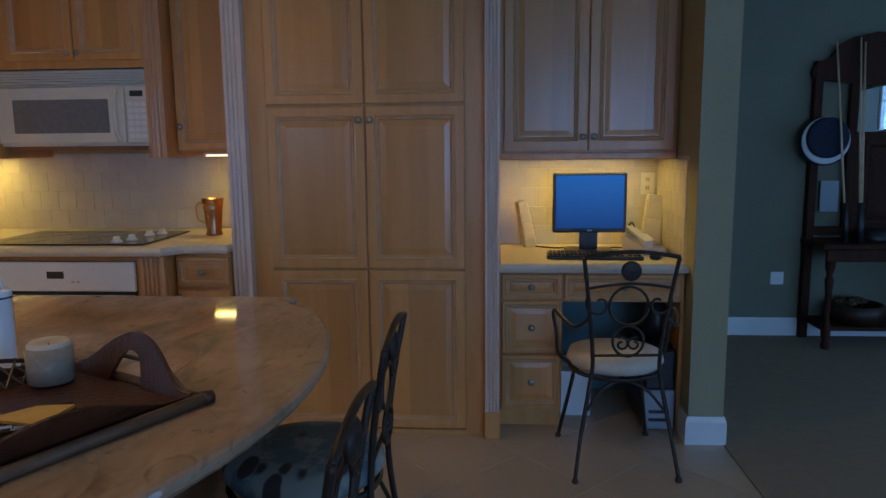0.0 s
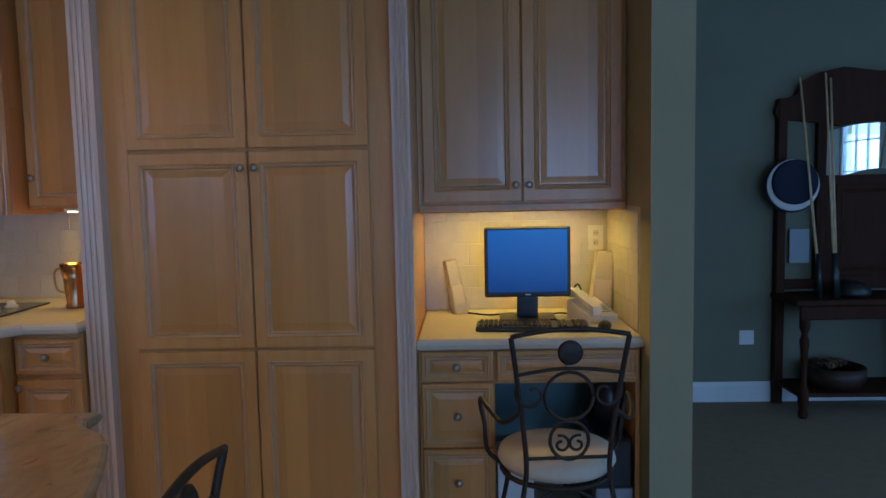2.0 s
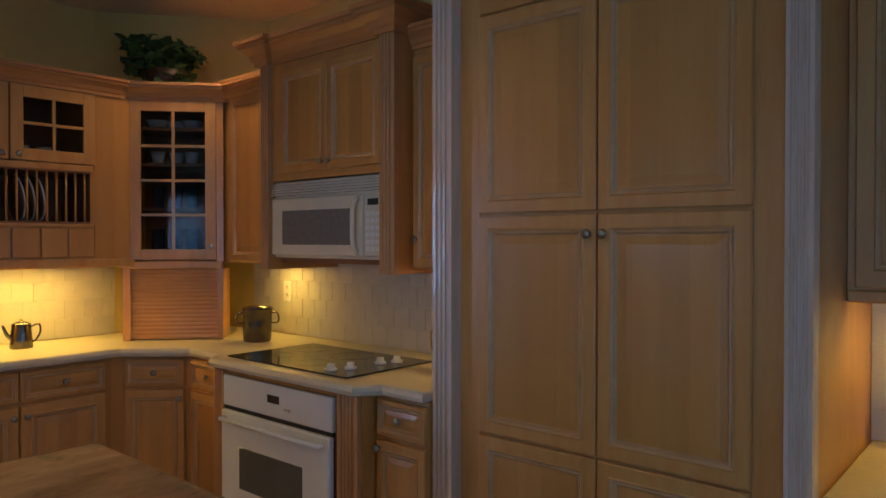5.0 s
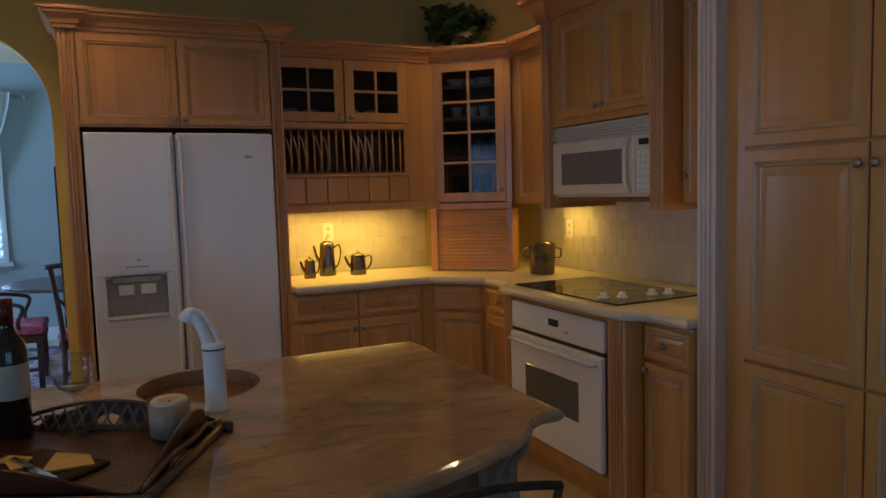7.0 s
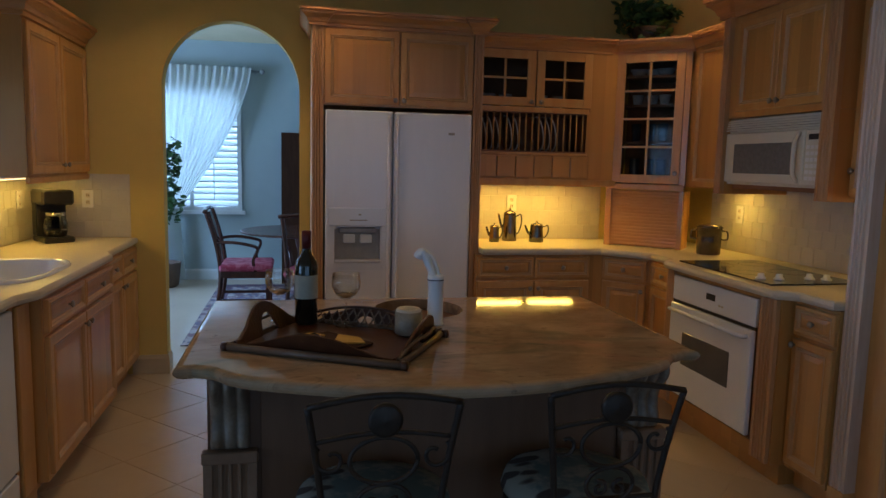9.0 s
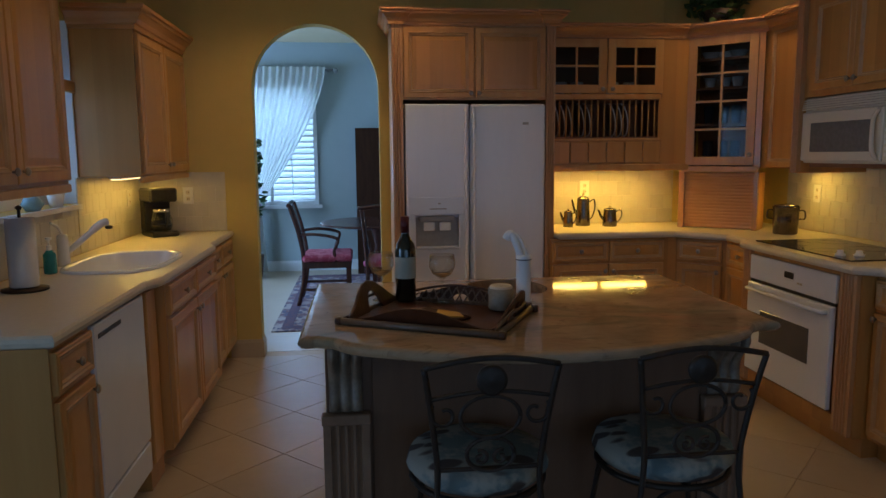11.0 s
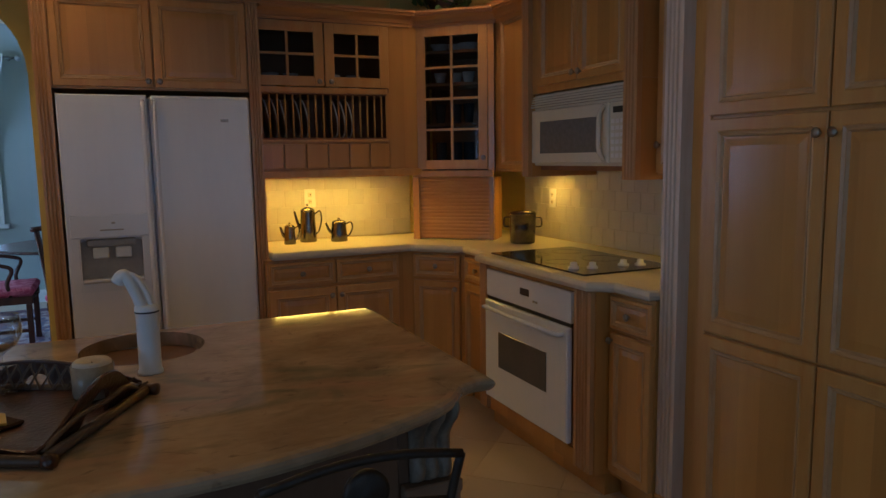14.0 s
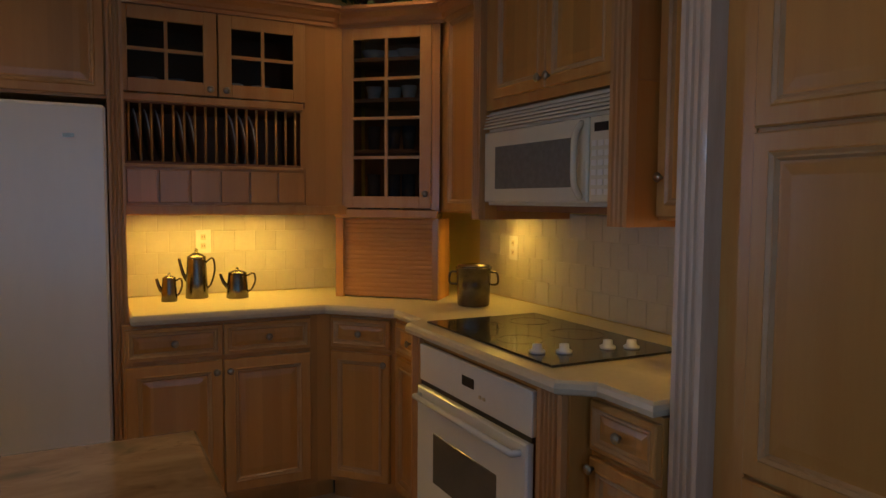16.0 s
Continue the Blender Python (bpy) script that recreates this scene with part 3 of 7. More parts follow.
# shutters of the dining window, sill, and the casing of the sink window
sh = thing("plantation_shutter", pose(-5.42, 3.225, 0.83, 0, 0, 90), "white louvred shutters filling the dining window", "shutter")
part("shutter_frame", boxes((-0.565, -0.52, -0.03, 0.01, 0, 1.53), (0.52, 0.565, -0.03, 0.01, 0, 1.53), (-0.02, 0.02, -0.03, 0.01, 0, 1.53), (-0.52, -0.02, -0.03, 0.01, 0, 0.05), (0.02, 0.52, -0.03, 0.01, 0, 0.05), (-0.52, -0.02, -0.03, 0.01, 1.48, 1.53), (0.02, 0.52, -0.03, 0.01, 1.48, 1.53)), WHITE, sh)
for k in range(20):
    z = 0.085 + k * 0.072
    for x0, x1 in ((-0.52, -0.02), (0.02, 0.52)):
        bm = bmesh.new()
        loft(bm, [[(x, -0.01 + 0.03 * c - 0.004 * s, z + 0.029 * c + 0.004 * s) for c, s in ((-1, -1), (1, -1), (1, 1), (-1, 1))] for x in (x0, x1)])
        part("slat", bm, WHITE, sh)
part("tilt_rod", boxes((0.25, 0.262, -0.062, -0.05, 0.12, 1.42)), WHITE, sh)
for x in (-0.515, 0.508):
    structure("window_jamb", boxes((x, x + 0.012, YS - 0.13, YS + 0.004, 1.19, 2.15)), WHITE, "white painted window jamb", "trim")
structure("window_sill", boxes((-5.42, -5.36, 2.62, 3.83, 0.79, 0.83)), WHITE, "white painted window sill", "sill")

# ceiling lamps: the corner one is seen, four more are added for light
CAN_PLACES = [(-0.60, 6.70), (0.95, 5.7), (-0.55, 4.5), (0.95, 4.0), (-0.85, 3.75)]
for i, (x, y) in enumerate(CAN_PLACES):
    can = thing("recessed_ceiling_light", pose(x, y, KITCHEN_CEIL), "round white recessed ceiling light, switched on; added except at the corner", "ceiling light", "recessed ceiling lights")
    bm = lathe([(0.070, -0.006), (0.095, -0.006), (0.100, -0.001), (0.070, -0.001)], 28, cap0=False, cap1=False)
    part("trim_ring", bm, WHITE, can, smooth=True)
    part("lens", lathe([(0.0695, -0.004), (0.0695, -0.001)], 28), CANLAMP, can)
    spot = new("ceiling_spot", bpy.data.lights.new("ceiling_spot", "SPOT"))
    watts = CAN_WATTS * (0.7 if x > 0 and y > 5 else 1.0)
    spot.data.energy, spot.data.color, spot.data.spot_size, spot.data.spot_blend, spot.data.shadow_soft_size = watts, (1, 0.61, 0.27), radians(130), 0.6, 0.06
    spot.matrix_world = look((x, y, KITCHEN_CEIL - 0.03), (x, y, 0))


# ---- cabinets ----
def body(parent, *rows, mat=GLAZE, name="body"):
    return part(name, boxes(*rows), mat, parent)


# pantry: tall unit with six doors between fluted pilasters
P = thing("pantry_cabinet", pose(0, 6.70, 0), "floor-to-crown pickled maple pantry with six raised-panel doors, closed", "pantry cabinet")
body(P, (0.875, 2.105, 0.02, 0.70, 0.0, 2.335))
for x0, x1 in ((0.966, 1.05), (1.95, 2.04)):
    part("stile", boxes((x0, x1, 0.014, 0.02, 0.0, 2.335)), GLAZE, P)
for z0, z1, kz in ((0.030, 0.791, None), (0.801, 1.536, 1.475), (1.546, 2.212, None)):
    raised_door(P, 1.052, 1.4985, z0, z1, (1.476, kz) if kz else None, y=0.02)
    raised_door(P, 1.5045, 1.950, z0, z1, (1.527, kz) if kz else None, y=0.02)
part("fascia", boxes((1.054, 1.948, 0.004, 0.02, 2.222, 2.335), bevel=0.003), WOOD, P)
part("toe_board", boxes((1.05, 1.95, 0.006, 0.02, 0.0, 0.024)), GLAZE, P)
for x0, x1 in ((0.880, 0.966), (2.040, 2.105)):
    fluted(P, x0, x1, 0.13, 2.335, -0.04, 0.02)
    part("plinth_block", boxes((x0 - 0.004, x1 + 0.004, -0.046, 0.02, 0.0, 0.13), bevel=0.004), GLAZE, P)
crown(P, [(0.875, 0.65), (0.875, -0.045), (0.97, -0.045), (0.97, -0.008), (2.035, -0.008), (2.035, -0.045), (2.11, -0.045), (2.11, 0.65)], 2.335, 1.3)

# desk niche
D = thing("desk_upper_cabinet", pose(0, 7.03, 0), "pickled maple wall cabinet with two closed doors over the desk", "wall cabinet")
body(D, (2.107, 2.958, 0.0, 0.368, 1.318, 2.25))
raised_door(D, 2.128, 2.531, 1.325, 2.232, (2.507, 1.392), rail=0.068)
raised_door(D, 2.536, 2.938, 1.325, 2.232, (2.560, 1.392), rail=0.068)
part("light_rail", boxes((2.108, 2.957, -0.014, 0.02, 1.283, 1.318), bevel=0.005), GLAZE, D)
crown(D, [(2.107, -0.004), (2.957, -0.004)], 2.245, 0.9)
W = thing("desk_worktop", pose(0, 0, 0), "pale solid worktop with rounded front edge on the desk drawers", "worktop")
EDGE = lambda z0, z1: [(-0.012, z0), (0, z0 + 0.006), (0.004, (z0 + z1) / 2), (0, z1 - 0.008), (-0.008, z1)]
part("top", slab([(2.107, 6.735), (2.958, 6.735), (2.958, 7.398), (2.107, 7.398)], EDGE(0.772, 0.815)), STONE, W)
structure("wall_desk_recess", boxes((2.402, 2.938, 7.370, 7.380, 0.0, 0.628)), material("blue_green_wall_paint", (0.15, 0.24, 0.25), 0.85, other=(0.14, 0.22, 0.23), scale=1.5), "blue-green painted wall of the knee space under the desk")
K = thing("desk_drawer_unit", pose(0, 6.785, 0), "pickled maple desk base with drawers and an open knee space", "desk")
body(K, (2.108, 2.40, 0.0, 0.60, 0.10, 0.770))
body(K, (2.401, 2.957, 0.0, 0.60, 0.630, 0.770), name="apron")
body(K, (2.108, 2.40, 0.06, 0.60, 0.0, 0.0995), name="toe_board")
body(K, (2.94, 2.957, 0.001, 0.60, 0.0, 0.6295), name="side_panel")
for z0, z1 in ((0.645, 0.762), (0.385, 0.637), (0.118, 0.376)):
    raised_door(K, 2.118, 2.393, z0, z1, ((2.255, (z0 + z1) / 2)), rail=0.036, name="drawer")
raised_door(K, 2.408, 2.95, 0.645, 0.762, (2.68, 0.703), rail=0.036, name="drawer")

# cooktop wall: projecting microwave cabinet and its neighbours
M = thing("microwave_cabinet", pose(0, 6.86, 0), "pickled maple cabinet with two doors above the microwave", "wall cabinet")
body(M, (-0.40, 0.52, 0.0, 0.415, 1.74, 2.30))
for x0, x1 in ((-0.40, -0.336), (0.432, 0.52)):
    part("side_panel", boxes((x0, x1, 0.0, 0.415, 1.315, 1.739)), WOOD, M)
raised_door(M, -0.255, 0.085, 1.775, 2.262, (0.062, 1.81), rail=0.055)
raised_door(M, 0.090, 0.43, 1.775, 2.262, (0.113, 1.81), rail=0.055)
for x0, x1 in ((-0.40, -0.336), (0.434, 0.52)):
    fluted(M, x0, x1, 1.315, 2.30, -0.028, 0.0, mat=WARMPOST)
crown(M, [(-0.405, 0.40), (-0.405, -0.033), (-0.33, -0.033), (-0.33, -0.004), (0.43, -0.004), (0.43, -0.033), (0.525, -0.033), (0.525, 0.40)], 2.298, 1.15)
N = thing("narrow_upper_cabinet", pose(0, 6.95, 0), "narrow pickled maple wall cabinet with one closed door beside the pantry", "wall cabinet")
body(N, (0.522, 0.873, 0.0, 0.325, 1.335, 2.25))
raised_door(N, 0.53, 0.865, 1.345, 2.215, (0.552, 1.46), rail=0.055)
crown(N, [(0.522, -0.004), (0.873, -0.004)], 2.245, 0.85)
L = thing("left_upper_cabinet", pose(0, 6.93, 0), "pickled maple wall cabinet with one plain panel door near the corner", "wall cabinet")
body(L, (-0.90, -0.402, 0.0, 0.345, 1.335, 2.25))
raised_door(L, -0.79, -0.41, 1.345, 2.215, None, rail=0.05)
crown(L, [(-0.845, -0.004), (-0.402, -0.004)], 2.212, 0.85)


def glass_door(parent, x0, x1, z0, z1, cols, rows, knob_at=None, rail=0.06):
    bm = boxes((x0, x0 + rail, -0.02, 0, z0, z1), (x1 - rail, x1, -0.02, 0, z0, z1), (x0 + rail, x1 - rail, -0.02, 0, z0, z0 + rail), (x0 + rail, x1 - rail, -0.02, 0, z1 - rail, z1), bevel=0.002)
    d = part("door", bm, GLAZE, parent, "whitewashed glazed door frame")
    a0, a1, b0, b1 = x0 + rail, x1 - rail, z0 + rail, z1 - rail
    rows_ = [(a0 + (a1 - a0) * k / cols - 0.007, a0 + (a1 - a0) * k / cols + 0.007, -0.018, -0.004, b0, b1) for k in range(1, cols)]
    rows_ += [(a0, a1, -0.0185, -0.0035, b0 + (b1 - b0) * k / rows - 0.007, b0 + (b1 - b0) * k / rows + 0.007) for k in range(1, rows)]
    part("muntins", boxes(*rows_), GLAZE, d)
    part("pane", boxes((a0, a1, -0.0112, -0.0092, b0, b1)), CABPANE, d, "glass pane tinted to dim the cabinet inside")
    if knob_at:
        knob(d, *knob_at)
    return d


def hollow(x0, x1, y0, y1, z0, z1, t=0.018, shelves=()):
    rows = [(x0, x0 + t, y0, y1, z0, z1), (x1 - t, x1, y0, y1, z0, z1), (x0 + t, x1 - t, y0, y1, z1 - t, z1), (x0 + t, x1 - t, y0, y1, z0, z0 + t), (x0 + t, x1 - t, y1 - t, y1, z0 + t, z1 - t)]
    return rows + [(x0 + t, x1 - t, y0 + 0.02, y1 - t, z - 0.009, z + 0.009) for z in shelves]


# plate rack cabinet on the fridge wall: its own x runs along world y
R = thing("plate_rack_cabinet", pose(-1.155, 5.59, 0, 0, 0, 90), "pickled maple wall cabinet with glazed doors and a plate rack", "wall cabinet")
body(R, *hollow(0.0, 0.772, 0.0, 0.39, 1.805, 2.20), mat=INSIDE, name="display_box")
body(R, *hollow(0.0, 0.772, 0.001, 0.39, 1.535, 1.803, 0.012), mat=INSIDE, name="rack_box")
body(R, (0.0, 0.772, 0.0, 0.39, 1.335, 1.533), (0.774, 0.975, 0.0, 0.39, 1.335, 2.20), (0.750, 0.7735, -0.004, -0.001, 1.533, 1.81), mat=WOOD)
glass_door(R, -0.035, 0.378, 1.835, 2.190, 2, 2, (0.348, 1.862), rail=0.056)
glass_door(R, 0.385, 0.770, 1.835, 2.190, 2, 2, (0.415, 1.862), rail=0.056)
part("rail", boxes((0.0, 0.76, -0.02, 0.0, 1.797, 1.830), (0.0, 0.76, -0.014, 0.0, 1.52, 1.536), bevel=0.003), GLAZE, R)
for k in range(17):
    x = 0.022 + k * 0.0442
    bm = bmesh.new()
    tube(bm, [(x, 0.012, 1.545), (x, 0.012, 1.797)], 0.0055, 6)
    part("rack_spindle", bm, GLAZE, R, "slim turned rack spindle", smooth=True)
for k in range(6):
    part("small_drawer", boxes((0.008 + k * 0.1275, 0.127 + k * 0.1275, -0.016, 0.0, 1.372, 1.512), bevel=0.003), WOOD, R, "small square drawer front")
part("bottom_rail", boxes((0.0, 0.975, -0.018, 0.0, 1.318, 1.362), bevel=0.004), GLAZE, R)
STONEWARE = material("brown_stoneware", (0.16, 0.085, 0.045), 0.3, other=(0.10, 0.05, 0.03), scale=12)
for k in (0, 1, 2, 4, 5, 9, 10, 11):
    pl = thing("plate", pose(-1.30, 5.59 + 0.044 + k * 0.0442, 1.545 + 0.118, 0, 82, 90), "brown pale-rimmed stoneware plate on edge in the rack", "plate", "plates in the rack")
    part("dish", lathe([(0.001, 0.0), (0.06, 0.0), (0.075, 0.006), (0.110, 0.0148), (0.110, 0.0178), (0.073, 0.010), (0.001, 0.004)], 28), STONEWARE, pl, "brown glazed dish", smooth=True)
    part("rim", lathe([(0.1101, 0.0146), (0.1185, 0.0165), (0.1185, 0.0205), (0.1101, 0.0182)], 32, cap0=False, cap1=False), CHINA, pl, "pale plate rim", smooth=True)

# diagonal corner unit with appliance garage
CD = 48.0
C = thing("corner_glass_cabinet", pose(-1.18, 6.54, 0, 0, 0, CD), "diagonal corner wall cabinet with an eight-pane glazed door", "corner cabinet")
W0 = 0.484
bm = bmesh.new()
for z in (1.337, 1.62, 1.86, 2.05, 2.19):
    loft(bm, [[(x, y, zz) for x, y in ((0.0, 0.005), (W0, 0.005), (W0 + 0.0, 0.08), (W0 - 0.12, 0.30), (0.12, 0.30), (0.0, 0.08))] for zz in (z - 0.009, z + 0.009)])
part("shelf", bm, INSIDE, C, "wooden shelves, colour darkened for shade")
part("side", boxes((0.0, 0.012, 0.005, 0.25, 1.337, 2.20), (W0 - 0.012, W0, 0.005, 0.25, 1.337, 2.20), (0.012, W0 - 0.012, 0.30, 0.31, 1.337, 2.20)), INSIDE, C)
part("face_frame", boxes((-0.02, 0.022, -0.006, 0.003, 1.337, 2.21), (W0 - 0.022, W0 + 0.015, -0.006, 0.003, 1.337, 2.21)), WOOD, C)
glass_door(C, 0.022, W0 - 0.022, 1.352, 2.195, 2, 4, (W0 - 0.045, 1.42), rail=0.055)
part("light_rail", boxes((-0.02, W0 + 0.01, -0.02, 0.0, 1.305, 1.345), bevel=0.004), GLAZE, C)
G = thing("appliance_garage", pose(-1.18, 6.54, 0, 0, 0, CD), "wooden roll-front appliance garage on the corner worktop, shut", "appliance garage")
part("side", boxes((-0.02, 0.018, -0.004, 0.20, 0.921, 1.302)), WOOD, G)
part("side", boxes((W0 - 0.018, W0 + 0.012, -0.004, 0.20, 0.921, 1.302)), WOOD, G)
for k in range(17):
    bm = bmesh.new()
    z = 0.926 + k * 0.0221
    loft(bm, [[(x, 0.012 - 0.003 * s, z + 0.0221 * u) for u, s in ((0, 0), (0.25, 0.8), (0.5, 1), (0.75, 0.8), (1, 0))] for x in (0.018, W0 - 0.018)], closed=False, cap0=False, cap1=False)
    part("slat", bm, CROWN, G, "half-round wooden tambour slat")
UP = crown(C, [(-1.151, 5.59), (-1.151, 6.49), (-1.175, 6.53), (-0.852, 6.893), (-0.835, 6.926), (-0.402, 6.926)], 2.196, 0.85)
UP.matrix_local = C.matrix_world.inverted()

# fridge enclosure
F = thing("fridge_surround", pose(-1.05, 0, 0, 0, 0, 90), "tall pickled maple surround with two doors over the refrigerator", "tall cabinet")
body(F, (4.530, 4.598, 0.0, 0.50, 0.0, 2.26), (5.528, 5.588, 0.0, 0.50, 0.0, 2.26), (4.598, 5.528, 0.0, 0.50, 1.785, 2.26))
fluted(F, 4.530, 4.598, 0.0, 2.26, -0.022, 0.0, mat=WARMPOST)
fluted(F, 5.528, 5.588, 0.0, 2.26, -0.022, 0.0, mat=WARMPOST)
raised_door(F, 4.604, 5.056, 1.795, 2.235, (5.033, 1.825), rail=0.055)
raised_door(F, 5.062, 5.522, 1.795, 2.235, (5.085, 1.825), rail=0.055)
crown(F, [(4.525, 0.50), (4.525, -0.026), (4.605, -0.026), (4.605, -0.002), (5.52, -0.002), (5.52, -0.026), (5.593, -0.026), (5.593, 0.42)], 2.245, 0.9)

FR = thing("refrigerator", pose(-1.02, 4.61, 0, 0, 0, 90), "white side-by-side refrigerator with an ice and water dispenser, doors shut", "refrigerator")
part("body", boxes((0.0, 0.912, 0.065, 0.52, 0.02, 1.745), bevel=0.006), APPLIANCE, FR)
part("kick_grille", boxes((0.01, 0.90, 0.03, 0.06, 0.0, 0.09)), APPLIANCE, FR)
seam = 0.412
bm = slab_hole([(0.0, 0.10), (seam - 0.005, 0.10), (seam - 0.005, 1.757), (0.0, 1.757)], [[(0.058, 0.828), (0.342, 0.828), (0.342, 1.046), (0.058, 1.046)]], [(0.0, 0.06), (0.0, 0.006), (-0.006, 0.0)])
for v in bm.verts:
    v.co = (v.co.x, v.co.z, v.co.y)
freezer = part("freezer_door", bm, FRIDGE, FR, "white freezer door with dispenser recess")
part("fridge_door", boxes((seam + 0.005, 0.912, 0, 0.06, 0.10, 1.757), bevel=0.012), FRIDGE, FR)
for x in (seam - 0.038, seam + 0.014):
    bm = bmesh.new()
    tube(bm, smooth_line([(x + 0.012, 0.0, 1.72), (x + 0.012, -0.03, 1.66), (x + 0.012, -0.034, 1.1), (x + 0.012, -0.03, 0.50), (x + 0.012, 0.0, 0.44)], 4), 0.012, 8)
    part("door_handle", bm, FRIDGE, FR, "long white moulded handle", smooth=True)
part("dispenser_panel", boxes((0.018, 0.385, -0.007, 0.0, 1.052, 1.165), bevel=0.004), APPLIANCE, freezer, "white raised control panel")
bm = boxes((0.018, 0.052, -0.007, 0.0, 0.778, 1.0515), (0.348, 0.385, -0.007, 0.0, 0.778, 1.0515), (0.0525, 0.3475, -0.007, 0.0, 0.778, 0.822))
part("dispenser_frame", bm, APPLIANCE, freezer, "white raised dispenser frame")
bm = bmesh.new()
loft(bm, [[(x, -0.007, 0.823), (x, -0.022, 0.832), (x, -0.022, 0.842), (x, 0.03, 0.842), (x, 0.03, 0.823)] for x in (0.060, 0.340)])
part("drip_tray", bm, APPLIANCE, freezer)
RECESS = material("grey_recess_plastic", (0.40, 0.38, 0.34), 0.4, other=(0.34, 0.32, 0.29), scale=9)
bm = bmesh.new()
arch_rows = [(0.0585 + 0.283 * k / 16, 1.046 - 0.020 * abs(-1 + k / 8) ** 2) for k in range(17)]
loft(bm, [[(0.0585, y, 0.829)] + [(x, y, z) for x, z in arch_rows] + [(0.3415, y, 0.829)] for y in (0.052, 0.056)])
part("dispenser_recess", bm, RECESS, freezer)
part("chute_housing", boxes((0.085, 0.315, 0.012, 0.050, 1.005, 1.040), bevel=0.006), RECESS, freezer, "grey chute housing")
for x in (0.148, 0.252):
    part("dispenser_paddle", boxes((x - 0.037, x + 0.037, 0.006, 0.020, 0.945, 1.000), bevel=0.006), WHITE, freezer, "white push paddle")
part("button_row", boxes((0.150, 0.26, -0.0085, -0.006, 1.085, 1.092)), NICKEL, freezer, "small grey button row")
part("button", boxes((0.205, 0.222, -0.0085, -0.006, 1.118, 1.128)), NICKEL, freezer, "small grey button")
part("badge", boxes((0.76, 0.80, -0.003, 0.002, 1.625, 1.64)), NICKEL, FR)

# base units round the corner
B = thing("rack_base_cabinet", pose(-0.98, 5.56, 0, 0, 0, 90), "pickled maple base cabinet with two drawers over two doors", "base cabinet")
body(B, (0.0, 0.90, 0.0, 0.55, 0.10, 0.878), (0.0, 0.90, 0.07, 0.55, 0.0, 0.10), mat=WOOD)
for x0, x1 in ((0.008, 0.384), (0.392, 0.768)):
    raised_door(B, x0, x1, 0.728, 0.862, ((x0 + x1) / 2, 0.795), rail=0.034, name="drawer")
raised_door(B, 0.008, 0.384, 0.125, 0.708, (0.360, 0.66))
raised_door(B, 0.392, 0.768, 0.125, 0.708, (0.416, 0.66))
DB = thing("corner_base_cabinet", pose(-0.975, 6.425, 0, 0, 0, 43), "diagonal pickled maple corner base cabinet with one drawer and door", "base cabinet")
body(DB, (-0.012, 0.345, 0.0, 0.30, 0.10, 0.878), (-0.012, 0.345, 0.06, 0.30, 0.0, 0.10), mat=WOOD)
raised_door(DB, 0.012, 0.303, 0.728, 0.862, (0.157, 0.795), rail=0.034, name="drawer")
raised_door(DB, 0.012, 0.303, 0.125, 0.708, (0.28, 0.665), rail=0.055)
SB = thing("slim_base_cabinet", pose(0, 6.65, 0), "slim pickled maple base cabinet with drawer and door beside the oven", "base cabinet")
body(SB, (-0.745, -0.372, 0.0, 0.60, 0.10, 0.878), (-0.745, -0.372, 0.06, 0.60, 0.0, 0.10), mat=WOOD)
raised_door(SB, -0.705, -0.385, 0.728, 0.862, (-0.545, 0.795), rail=0.034, name="drawer")
raised_door(SB, -0.705, -0.385, 0.125, 0.708, (-0.41, 0.665), rail=0.055)
OB = thing("oven_cabinet", pose(0, 6.575, 0), "projecting pickled maple oven cabinet with fluted pilasters", "base cabinet")
for r in ((-0.370, -0.292, 0.0, 0.68, 0.10, 0.878), (0.462, 0.610, 0.0, 0.68, 0.10, 0.878)):
    part("side", boxes(r), WOOD, OB)
for r in ((-0.2915, 0.4615, 0.0, 0.68, 0.10, 0.165), (-0.2915, 0.4615, 0.0, 0.68, 0.855, 0.878)):
    part("rail", boxes(r), WOOD, OB)
part("toe_board", boxes((-0.36, 0.60, 0.06, 0.68, 0.0, 0.0995)), WOOD, OB)
fluted(OB, -0.370, -0.292, 0.105, 0.875, -0.02, 0.0, mat=WARMPOST)
fluted(OB, 0.485, 0.600, 0.105, 0.875, -0.02, 0.0, flutes=4, mat=WARMPOST)
OV = thing("wall_oven", pose(0, 6.56, 0), "white built-in oven with a dark window, door shut", "oven")
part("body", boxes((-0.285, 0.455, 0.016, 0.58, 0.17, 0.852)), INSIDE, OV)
part("control_panel", boxes((-0.290, 0.460, -0.004, 0.015, 0.716, 0.852), bevel=0.003), APPLIANCE, OV)
part("display", boxes((0.045, 0.125, -0.006, 0.0, 0.775, 0.808)), BLACK, OV, "black oven clock display")
for x in (0.16, 0.185):
    part("button", boxes((x, x + 0.014, -0.007, -0.003, 0.755, 0.765)), BEIGE, OV)
door = part("oven_door", boxes((-0.285, 0.455, -0.018, 0.012, 0.185, 0.698), bevel=0.006), APPLIANCE, OV)
part("window", boxes((-0.142, 0.295, -0.021, -0.015, 0.37, 0.553), bevel=0.002), DARKGLASS, door, "smoked glass oven window")
part("vent_gap", boxes((-0.285, 0.455, 0.0, 0.013, 0.699, 0.715)), BLACK, OV)
bm = bmesh.new()
tube(bm, [(-0.25, -0.018, 0.665), (-0.25, -0.045, 0.665), (0.42, -0.045, 0.665), (0.42, -0.018, 0.665)], 0.011, 8)
part("handle", bm, APPLIANCE, door, smooth=True)
